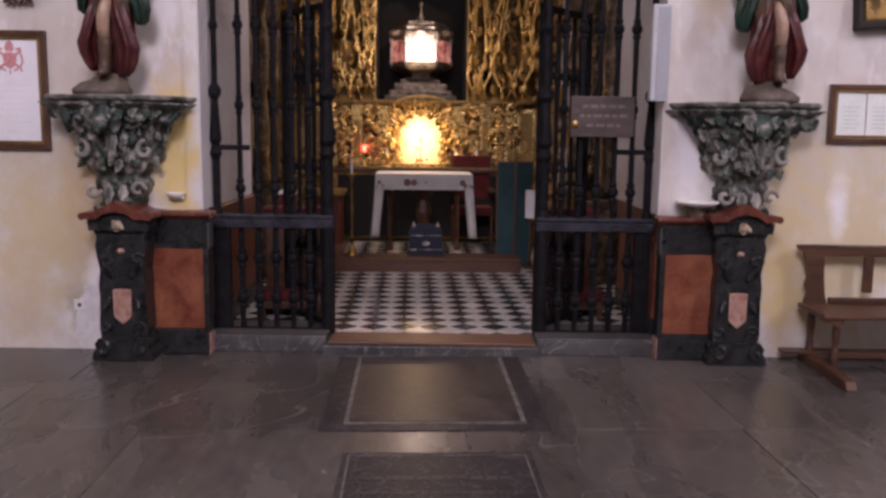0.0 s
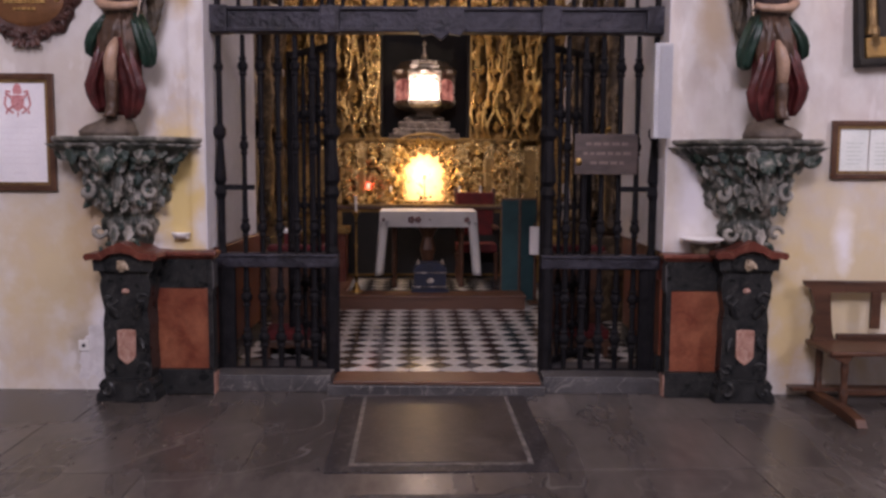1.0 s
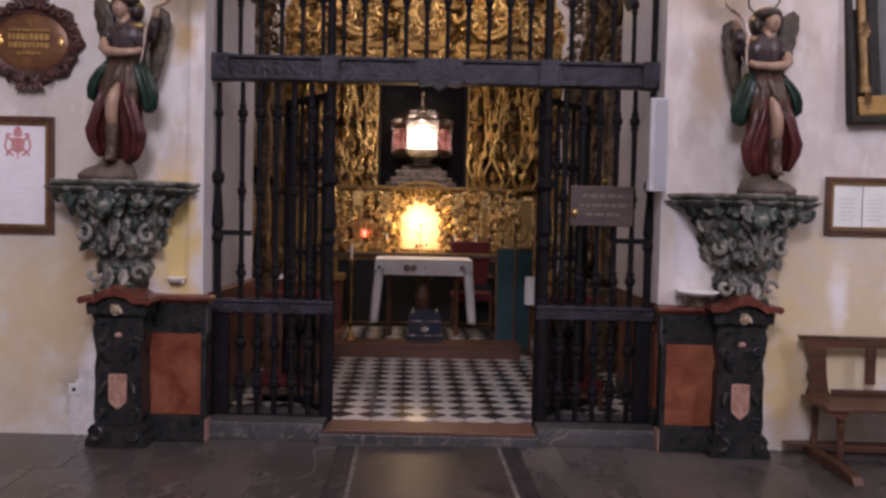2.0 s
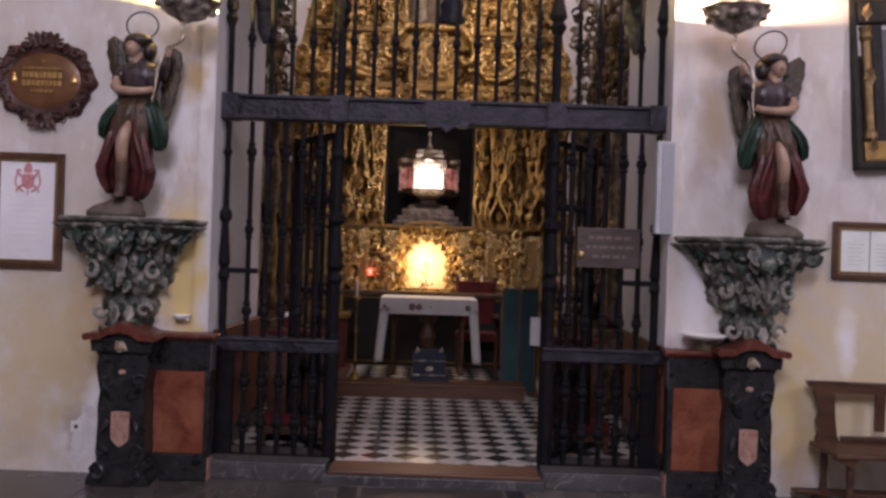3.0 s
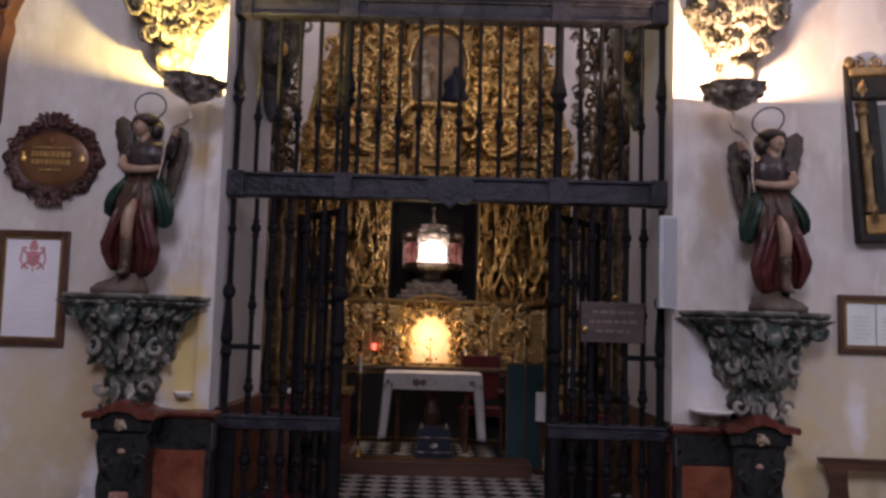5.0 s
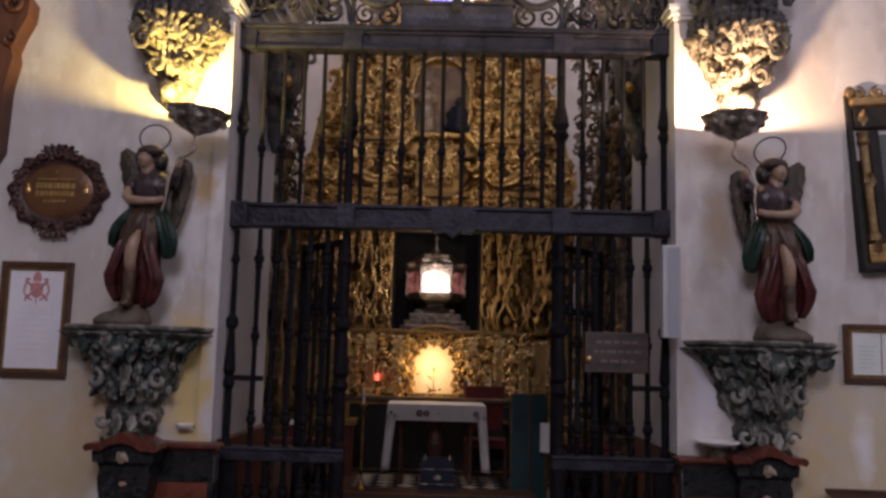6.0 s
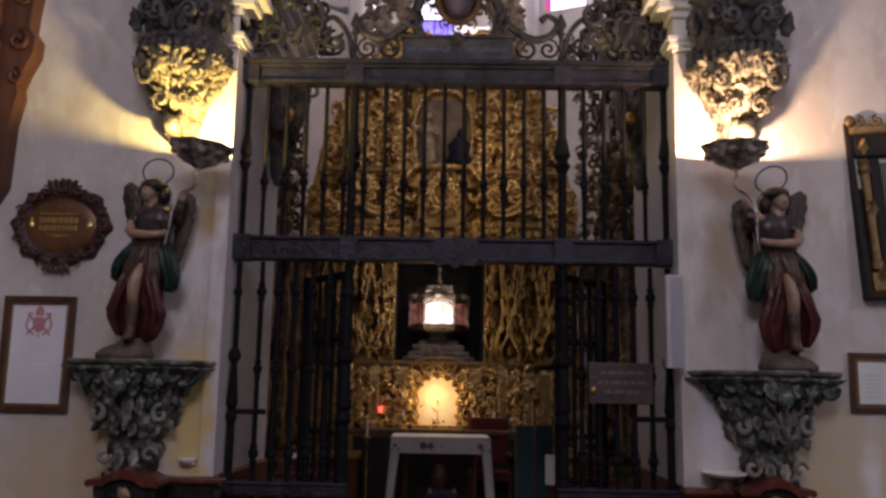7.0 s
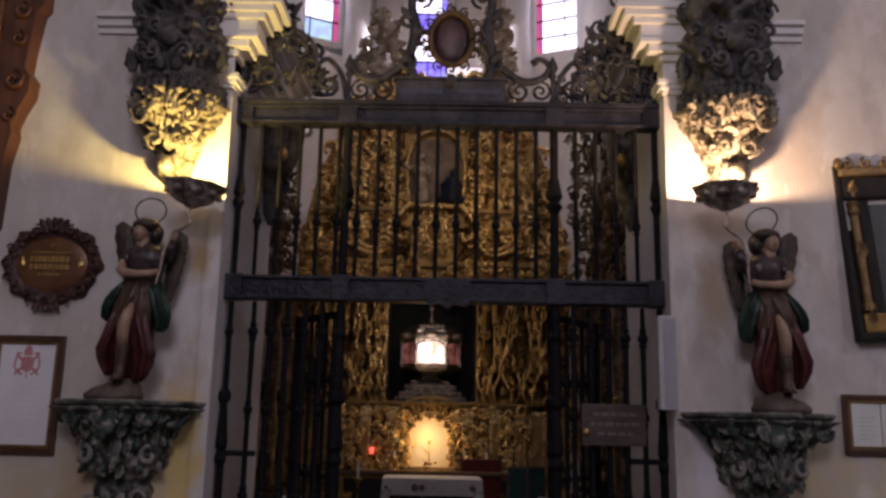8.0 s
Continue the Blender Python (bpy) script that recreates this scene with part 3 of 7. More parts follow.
for x0, x1 in ((-1.1, -0.64), (0.24, 1.1)):
    part("upper_wall", box(x0, x1, 7.0, 7.2, 7.35, 9.0), WHITE_STONE, apse)
part("upper_wall", box(-0.63, 0.23, 7.12, 7.2, 8.9, 9.0), WHITE_STONE, apse)
for s in (-1, 1):
    turn = Matrix.Translation((s * 1.0, 7.0, 0)) @ Matrix.Rotation(-s * math.atan2(1.0, 1.3), 4, "Z")
    for a, b, z0 in ((-0.1, 0.53, 7.6), (1.74, 2.4, 7.6), (0.53, 1.74, 8.96)):
        ob = part("upper_wall", box(min(s * a, s * b), max(s * a, s * b), 0.17, 0.30, z0, 9.0), WHITE_STONE, apse)
        ob.matrix_basis = turn


def window(name, m, w, h, glasses, label):
    """A leaded stained-glass window: stone frame, coloured panes in rows, dark lead bars."""
    win = thing(name, m, label, "window", kind="structure")
    bm = bmesh.new()
    for a, b, c, d in ((-w / 2 - 0.12, -w / 2, -0.1, h + 0.1), (w / 2, w / 2 + 0.12, -0.1, h + 0.1), (-w / 2, w / 2, -0.12, 0), (-w / 2, w / 2, h, h + 0.1)):
        box(a, b, -0.08, 0.12, c, d, 0.01, bm)
    part("window_frame", bm, WHITE_STONE, win)
    cols, rows = 3, max(2, round(h / 0.32))
    for i in range(cols):
        for j in range(rows):
            edge = i in (0, cols - 1) and w > 0.6
            x0, x1 = ((-w / 2, -w / 2 + 0.09), (-w / 2 + 0.09, w / 2 - 0.09), (w / 2 - 0.09, w / 2))[i]
            part("pane", box(x0 + 0.006, x1 - 0.006, 0.02, 0.03, h * j / rows + 0.006, h * (j + 1) / rows - 0.006), glasses[1] if i != 1 else glasses[0] if (j % 3 or len(glasses) < 3) else glasses[2], win)
    bm = bmesh.new()
    for j in range(rows + 1):
        box(-w / 2, w / 2, 0.0, 0.02, h * j / rows - 0.012, h * j / rows + 0.012, 0, bm)
    for x in (-w / 2 + 0.09, 0, w / 2 - 0.09):
        box(x - 0.008, x + 0.008, 0.0, 0.02, 0, h, 0, bm)
    part("lead_bars", bm, IRON, win)
    return win


window("window_1", CH @ pose(-0.20, 6.98, 7.45), 0.62, 1.45, (DAY_WHITE, DAY_BLUE, DAY_BLUE), "tall stained-glass window with blue border")
window("window_2", CH @ pose(2.02, 6.45, 7.75, 0, 0, -25), 0.95, 1.2, (DAY_WHITE, DAY_RED), "bright stained-glass window with red border")
window("window_3", CH @ pose(-2.12, 6.45, 7.85, 0, 0, 25), 0.95, 1.1, (DAY_WHITE, DAY_RED, DAY_GREEN), "bright stained-glass window with red border")


def jamb(s):
    """The white pilaster strip at the gateway's edge, with its cap and the moulded impost above."""
    j = thing("jamb_pilaster", pose(0, 0, 0), "lilac-grey painted pilaster with moulded impost beside the gate", "pilaster", "gateway pilasters", "structure")
    edge = 1.735 if s < 0 else 1.668              # the opening's edge, a little askew from side to side
    x0, x1 = s * edge, s * (edge + 0.11)
    part("shaft", box(min(s * (edge + 0.01), x1), max(s * (edge + 0.01), x1), -0.02, 0.4, 1.08, 4.36), LIME, j)
    part("reveal", box(min(x0, s * (edge + 0.01)), max(x0, s * (edge + 0.01)), -0.022, TH - 0.01, 1.08, 5.0), JAMB_STONE, j, "lilac-grey reveal")
    bm = bmesh.new()
    for k, (o, z0, z1) in enumerate(((0.015, 4.36, 4.39), (0.04, 4.39, 4.43), (0.055, 4.43, 4.47))):
        box(min(s * (edge - o), s * (edge + 0.12 + o)), max(s * (edge - o), s * (edge + 0.12 + o)), -0.04 - o, 0.42, z0, z1, 0.004, bm)
    part("cap", bm, WHITE_STONE, j)
    part("upper_shaft", box(min(x0, x1), max(x0, x1), -0.03, 0.4, 4.47, 4.63, 0.006), WHITE_STONE, j)
    bm = bmesh.new()
    for o, z0, z1 in ((0.02, 4.63, 4.69), (0.10, 4.69, 4.75), (0.16, 4.75, 4.79), (0.15, 4.79, 4.90), (0.20, 4.90, 4.95), (0.26, 4.95, 5.00), (0.31, 5.00, 5.06)):
        a, b = s * (edge - o * 1.25), s * (GX + 0.14)
        box(min(a, b), max(a, b), -0.05 - o * 0.6, TH, z0, z1, 0.006, bm)
    part("impost", bm, WHITE_STONE, j)
    part("arch_spring", box(min(s * (GX - 0.2), s * GX), max(s * (GX - 0.2), s * GX), 0.0, TH, 5.06, 8.2), WHITE_STONE, j)


jamb(-1)
jamb(1)


def cornice(x0, x1, label):
    bm = bmesh.new()
    for o, z0, z1 in ((0.03, 4.82, 4.87), (0.07, 4.87, 4.93), (0.11, 4.93, 4.97)):
        box(x0, x1, -o, -0.002, z0, z1, 0.006, bm)
    structure("cornice", bm, WHITE_STONE, label, "cornice")


cornice(-2.86, -2.0, "short white moulded cornice on the nave wall")
cornice(2.0, 2.78, "short white moulded cornice on the nave wall")


# ---- marble dado and pedestals ----
def dado(s):
    d = thing("dado", pose(0, 0, 0), "red and black marble dado beside the gate", "dado", "marble dados", "structure")

    def slab(name, x0, x1, y0, z0, z1, material, bev=0.006, y1=-0.002):
        part(name, box(min(s * x0, s * x1), max(s * x0, s * x1), y0, y1, z0, z1, bev), material, d)

    slab("plinth", 1.68, 2.20, -0.13, 0, 0.19, BLACK_MARBLE)
    slab("stile", 1.68, 1.72, -0.115, 0.19, 1.02, BLACK_MARBLE)
    slab("red_panel", 1.72, 2.10, -0.10, 0.19, 0.80, RED_MARBLE)
    slab("frieze", 1.72, 2.20, -0.11, 0.80, 1.02, BLACK_MARBLE)
    slab("stile", 2.10, 2.16, -0.108, 0.19, 0.80, BLACK_MARBLE)
    slab("moulding", 1.66, 2.20, -0.125, 1.02, 1.04, RED_CAP, 0.008)
    slab("cap", 1.64, 2.20, -0.155, 1.04, 1.078, RED_CAP, 0.014)
    slab("worn_edge", 1.672, 1.682, -0.127, 0.0, 0.16, PINK_MARBLE, 0.003)
    slab("worn_edge", 1.670, 1.682, -0.119, 0.80, 0.99, GREY_STONE, 0.003)
    # return of the dado along the reveal
    slab("return_base", 1.70, GX - 0.002, 0.21, 0.0, 0.24, BLACK_MARBLE, 0.006, TH)
    slab("return_panel", 1.715, GX - 0.002, 0.21, 0.24, 0.84, RED_MARBLE, 0.006, TH)
    slab("return_cap", 1.69, GX - 0.002, 0.21, 0.84, 1.078, RED_CAP, 0.006, TH)


dado(-1)
dado(1)


def pedestal(x, back, tall, label):
    p = thing("marble_pedestal", pose(x, back, 0) @ Matrix.Diagonal((1, 1, tall, 1)), label, "pedestal", "marble pedestals")
    bm = bmesh.new()
    prism([(-0.22, 0), (0.22, 0), (0.215, 0.05), (0.19, 0.085), (0.20, 0.12), (0.17, 0.16), (-0.17, 0.16), (-0.20, 0.12), (-0.19, 0.085), (-0.215, 0.05)], -0.34, 0.0, bm)
    for s in (-1, 1):
        scroll(bm, s * 0.14, -0.335, 0.085, 0.06, math.pi / 2, s, 0.95, 0.34)
    part("base", bm, BLACK_MARBLE, p)
    side = [(0.165, 0.16), (0.175, 0.22), (0.165, 0.45), (0.17, 0.55), (0.155, 0.66), (0.175, 0.76), (0.185, 0.84), (0.17, 0.90), (0.195, 0.955)]
    part("shaft", prism(side + [(-a, b) for a, b in side[::-1]], -0.29, 0.0), BLACK_MARBLE, p)
    for s in (-1, 1):
        part("scroll", scroll(bmesh.new(), s * 0.115, -0.285, 0.74, 0.055, 0, s, 0.95, 0.34), BLACK_MARBLE, p, smooth=True)
        part("scroll", scroll(bmesh.new(), s * 0.125, -0.285, 0.24, 0.045, math.pi, -s, 0.95, 0.34), BLACK_MARBLE, p, smooth=True)
        part("leaf", leaf(bmesh.new(), s * 0.06, -0.29, 0.60, 0.13, math.pi / 2 - s * 0.5, 0.3), BLACK_MARBLE, p, smooth=True)
        part("leaf", leaf(bmesh.new(), s * 0.09, -0.29, 0.46, 0.10, -math.pi / 2 + s * 0.4, 0.3), BLACK_MARBLE, p, smooth=True)
    part("inlaid_shield", prism([(-0.066, 0.515), (-0.064, 0.325), (-0.04, 0.295), (0, 0.265), (0.04, 0.295), (0.064, 0.325), (0.066, 0.515), (0.03, 0.522), (-0.03, 0.522)], -0.302, -0.285), PINK_MARBLE, p, "pink marble inlay")
    bm = ball((0, -0.325, 0.99), 0.036, 0.035, 0.04)
    leaf(bm, 0, -0.335, 0.95, 0.085, math.pi / 2 + 0.3, 0.4)
    leaf(bm, 0.01, -0.34, 1.01, 0.06, -0.9, 0.35)
    part("boss", bm, CREAM_CARVING, p, "pale carved boss")
    part("small_boss", ball((0, -0.285, 0.80), 0.03, 0.03, 0.022), PINK_MARBLE, p, "small pink boss")
    # cap: an ogee gable rising over the middle
    top = [(-0.265, 1.055), (-0.25, 1.08), (-0.16, 1.085), (-0.08, 1.13), (0, 1.165), (0.08, 1.13), (0.16, 1.085), (0.25, 1.08), (0.265, 1.055)]
    low = [(0.245, 1.03), (0.20, 1.04), (0.14, 1.035), (0.08, 1.075), (0, 1.09), (-0.08, 1.075), (-0.14, 1.035), (-0.20, 1.04), (-0.245, 1.03)]
    part("cap", prism(top + low, -0.38, 0.0), RED_CAP, p, "moulded red marble cap")
    part("cap_moulding", prism([(a * 0.9, b - 0.002) for a, b in low[::-1]] + [(0.21, 0.95), (-0.21, 0.95)], -0.33, 0.0), BLACK_MARBLE, p)
    return p


pedestal(-2.262, 0.0, 1.0, "black marble pedestal with red cap beside the gate")
pedestal(2.235, 0.07, 1.025, "black marble pedestal with pink inlay and red cap")


def corbel(x, seed):
    """Carved bracket under the angel: lobed shelf, leafy bowl, waist and volutes, painted green over pale stone."""
    rnd = random.Random(seed)
    c = thing("carved_corbel", pose(x, 0, -0.035) @ Matrix.Diagonal((0.96, 0.96, 1, 1)), "carved stone corbel with chipped green and white paint", "corbel", "statue corbels")
    outline = []
    for i in range(25):                          # lobed half plan of the shelf
        a = math.pi * i / 24
        r = 1 + 0.06 * math.cos(a * 8)
        outline.append((0.545 * r * math.cos(a), -0.46 * r * math.sin(a) ** 0.8))
    bm = bmesh.new()
    rows = [(1.945, 1.0), (1.935, 1.015), (1.915, 1.0), (1.895, 0.94)]
    loft(bm, [[(px * k, py * k, z) for px, py in outline] + [(0, 0, z)] for z, k in rows])
    part("shelf", bm, CARVED, c, "chipped pale shelf edge")
    keys = [(1.08, 0.27), (1.16, 0.28), (1.22, 0.30), (1.28, 0.35), (1.33, 0.36), (1.37, 0.31), (1.42, 0.38), (1.48, 0.50), (1.58, 0.53), (1.68, 0.55), (1.76, 0.62), (1.82, 0.76), (1.86, 0.88), (1.892, 0.97)]
    bm, rings, cols = bmesh.new(), [], 72
    for j in range(56):
        z = 1.08 + (1.892 - 1.08) * j / 55
        k = float(np.interp(z, [q[0] for q in keys], [q[1] for q in keys]))
        ring = []
        for i in range(cols + 1):
            a = math.pi * i / cols
            p = Vector((math.cos(a) * 4.2 + seed, math.sin(a) * 4.2, z * 7.0))
            w = noise.noise_vector(p * 0.8)
            ridge = 0.10 * (1 - 2.4 * abs(noise.noise(p + w))) + 0.06 * (1 - 2 * abs(noise.noise(p * 2.3)))
            flute = 0.05 * math.cos(a * 10) * (1 if z > 1.42 else 0.6)
            g = k * (1 + max(ridge, -0.10) + flute)
            ring.append((0.545 * g * math.cos(a), -0.46 * g * math.sin(a) ** 0.8, z))
        rings.append(ring + [(0, 0, z)])
    loft(bm, rings)
    part("bowl", bm, CARVED, c, smooth=True)

    def lf(green, *args, **more):
        part("leaf", leaf(bmesh.new(), *args, **more), CORBEL_GREEN if green else CARVED, c, "dark green painted leaf" if green else "")

    def sc(green, *args):
        part("scroll", scroll(bmesh.new(), *args[:6], 0.9, 0.36, tail=0.75), CORBEL_GREEN if green else CARVED, c, smooth=True)

    for i in range(13):                          # two rows of drooping leaves under the shelf, smaller ones down the bowl
        ang = 0.22 + 2.70 * i / 12
        px, py = 0.50 * math.cos(ang), -0.43 * math.sin(ang) ** 0.8
        lean = -math.pi / 2 - 0.45 * math.cos(ang)
        lf(i % 3 != 1, px * 0.95, py * 0.98, 1.885, 0.10 + 0.05 * rnd.random(), lean + rnd.uniform(-0.3, 0.3), 0.42, curl=0.15)
        lf(i % 2 == 0, px * 0.78, py * 0.80, 1.80, 0.10 + 0.04 * rnd.random(), lean + rnd.uniform(-0.5, 0.5), 0.36, curl=0.2)
        if i % 2:
            part("bud", ball((px * 0.97, py * 0.99, 1.878), 0.04, 0.04, 0.026), CARVED, c, smooth=True)
        for z, k in ((1.70, 0.62), (1.60, 0.58), (1.51, 0.54)):
            lf(rnd.random() > 0.55, px * k + rnd.uniform(-0.02, 0.02), py * k - 0.015, z + rnd.uniform(-0.03, 0.03), rnd.uniform(0.06, 0.10), -math.pi / 2 + rnd.uniform(-0.7, 0.7), 0.4)
        if i % 2 == 0:
            lf(rnd.random() > 0.5, px * 0.36, py * 0.38, 1.32 + rnd.uniform(-0.04, 0.03), 0.08, -math.pi / 2 + rnd.uniform(-0.7, 0.7), 0.45)
    for s in (-1, 1):
        sc(True, s * 0.40, -0.22, 1.83, 0.08, 0, -s, 1.3, 0.3)
        sc(False, s * 0.24, -0.22, 1.56, 0.07, math.pi / 2, s, 1.3, 0.3)
        sc(False, s * 0.17, -0.20, 1.27, 0.06, 0, s, 1.3, 0.34)
        sc(True, s * 0.10, -0.22, 1.15, 0.06, math.pi, -s, 1.3, 0.34)
        sc(True, s * 0.20, -0.34, 1.83, 0.075, math.pi, s, 1.3, 0.3)
    lf(False, 0.03, -0.31, 1.72, 0.24, -math.pi / 2, 0.20)
    lf(False, -0.05, -0.21, 1.30, 0.14, -math.pi / 2, 0.3)
    lf(False, 0.06, -0.21, 1.30, 0.14, -math.pi / 2, 0.3)
    lf(True, 0, -0.44, 1.86, 0.17, -math.pi / 2, 0.5)
    return c


corbel(-2.315, 5)
corbel(2.268, 8)


def carved_half(keys, rx, ry, seed, amp=0.10, grain=4.2, rows=50, cols=64):
    """Half of a carved drum against the wall: scale by height, pushed in and out like crowded leafwork."""
    bm, rings, z0, z1 = bmesh.new(), [], keys[0][0], keys[-1][0]
    for j in range(rows + 1):
        z = z0 + (z1 - z0) * j / rows
        k = float(np.interp(z, [q[0] for q in keys], [q[1] for q in keys]))
        ring = []
        for i in range(cols + 1):
            a = math.pi * i / cols
            p = Vector((math.cos(a) * grain + seed, math.sin(a) * grain, z * grain * 2.0))
            w = noise.noise_vector(p * 0.8)
            ridge = amp * (1 - 2.4 * abs(noise.noise(p + w))) + 0.6 * amp * (1 - 2 * abs(noise.noise(p * 2.3)))
            g = k * (1 + max(ridge, -amp))
            ring.append((rx * g * math.cos(a), -ry * g * math.sin(a), z))
        rings.append(ring + [(0, 0, z)])
    return loft(bm, rings)


def upper_bracket(x, seed):
    """Bracket high on the wall, lit from the bowl below: leafy cone under a dark carved pedestal."""
    rnd = random.Random(seed)
    c = thing("upper_bracket", pose(x, -0.003, 0) @ Matrix.Diagonal((0.93, 0.95, 1, 1)), "carved stone wall bracket under a dark carved pedestal", "corbel", "upper brackets")
    bm = carved_half([(3.56, 0.16), (3.62, 0.30), (3.70, 0.36), (3.76, 0.34), (3.82, 0.44), (3.92, 0.55), (4.04, 0.72), (4.12, 0.86), (4.20, 0.95)], 0.35, 0.42, seed, 0.24, 4.4, 70, 84)
    part("cone", bm, OCHRE_STONE, c, smooth=True)
    for s in (-1, 1):
        part("scroll", scroll(bmesh.new(), s * 0.20, -0.36, 4.02, 0.09, math.pi / 2, -s, 1.5, 0.22), OCHRE_STONE, c, smooth=True)
        part("scroll", scroll(bmesh.new(), s * 0.09, -0.30, 3.84, 0.075, -math.pi / 2, s, 1.5, 0.24), OCHRE_STONE, c, smooth=True)
        part("scroll", scroll(bmesh.new(), s * 0.30, -0.22, 4.10, 0.07, 0, -s, 1.5, 0.24), OCHRE_STONE, c, smooth=True)
        part("scroll", scroll(bmesh.new(), s * 0.17, -0.24, 3.84, 0.06, 0, s, 1.5, 0.28), OCHRE_STONE, c, smooth=True)
        part("leaf", leaf(bmesh.new(), s * 0.12, -0.42, 4.02, 0.16, math.pi / 2 + s * 0.5, 0.26), OCHRE_STONE, c, smooth=True)
        part("leaf", leaf(bmesh.new(), s * 0.07, -0.22, 3.76, 0.13, -math.pi / 2 - s * 0.3, 0.45), OCHRE_STONE, c, smooth=True)
        part("leaf", leaf(bmesh.new(), s * 0.28, -0.34, 4.16, 0.13, -math.pi / 2, 0.4), OCHRE_STONE, c, smooth=True)
    for k in range(-2, 3):
        part("leaf", leaf(bmesh.new(), k * 0.025, -0.43, 4.06, 0.15, math.pi / 2 - k * 0.28, 0.2), OCHRE_STONE, c, smooth=True)
    part("boss", ball((0, -0.26, 3.66), 0.08, 0.08, 0.07), OCHRE_STONE, c, smooth=True)
    for i in range(17):
        a = math.pi * (i + 0.5) / 17
        part("egg", ball((0.375 * math.cos(a), -0.455 * math.sin(a), 4.24), 0.034, 0.034, 0.045, segs=7, rings=5), DARK_STONE, c, smooth=True)
        part("egg", ball((0.36 * math.cos(a), -0.44 * math.sin(a), 4.31), 0.028, 0.03, 0.03, segs=6, rings=4), DARK_STONE, c, smooth=True)
    bm = carved_half([(4.20, 0.90), (4.32, 0.92), (4.37, 0.80), (4.46, 0.78), (4.60, 0.90), (4.74, 0.94), (4.86, 0.80), (4.93, 0.98), (5.02, 1.02), (5.3, 0.85), (5.6, 0.80)], 0.37, 0.42, seed + 5, 0.14, 3.6, 80)
    part("upper_body", bm, DARK_STONE, c, "dark grey carved pedestal", True)
    for s in (-1, 1):
        part("scroll", scroll(bmesh.new(), s * 0.24, -0.36, 4.55, 0.09, math.pi / 2, s, 1.5, 0.24), DARK_STONE, c, smooth=True)
        part("scroll", scroll(bmesh.new(), s * 0.30, -0.30, 4.78, 0.085, -math.pi / 2, -s, 1.5, 0.24), DARK_STONE, c, smooth=True)
        part("scroll", scroll(bmesh.new(), s * 0.12, -0.42, 4.72, 0.08, 0, s, 1.4, 0.24), DARK_STONE, c, smooth=True)
        part("scroll", scroll(bmesh.new(), s * 0.13, -0.42, 4.50, 0.08, math.pi, -s, 1.4, 0.28), DARK_STONE, c, smooth=True)
        part("scroll", scroll(bmesh.new(), s * 0.34, -0.22, 4.98, 0.09, 0, s, 1.4, 0.26), DARK_STONE, c, smooth=True)
        part("leaf", leaf(bmesh.new(), s * 0.10, -0.44, 4.92, 0.18, math.pi / 2 - s * 0.6, 0.4), DARK_STONE, c, smooth=True)
        part("leaf", leaf(bmesh.new(), s * 0.36, -0.20, 4.42, 0.18, math.pi / 2 - s * 0.2, 0.4), DARK_STONE, c, smooth=True)
        part("leaf", leaf(bmesh.new(), s * 0.05, -0.40, 4.36, 0.15, math.pi / 2 - s * 0.3, 0.4), DARK_STONE, c, smooth=True)
    part("boss", ball((0, -0.42, 4.64), 0.09, 0.07, 0.10), DARK_STONE, c, smooth=True)
    part("boss", ball((0, -0.42, 5.02), 0.10, 0.08, 0.09), DARK_STONE, c, smooth=True)


upper_bracket(-2.14, 11)
upper_bracket(2.13, 12)


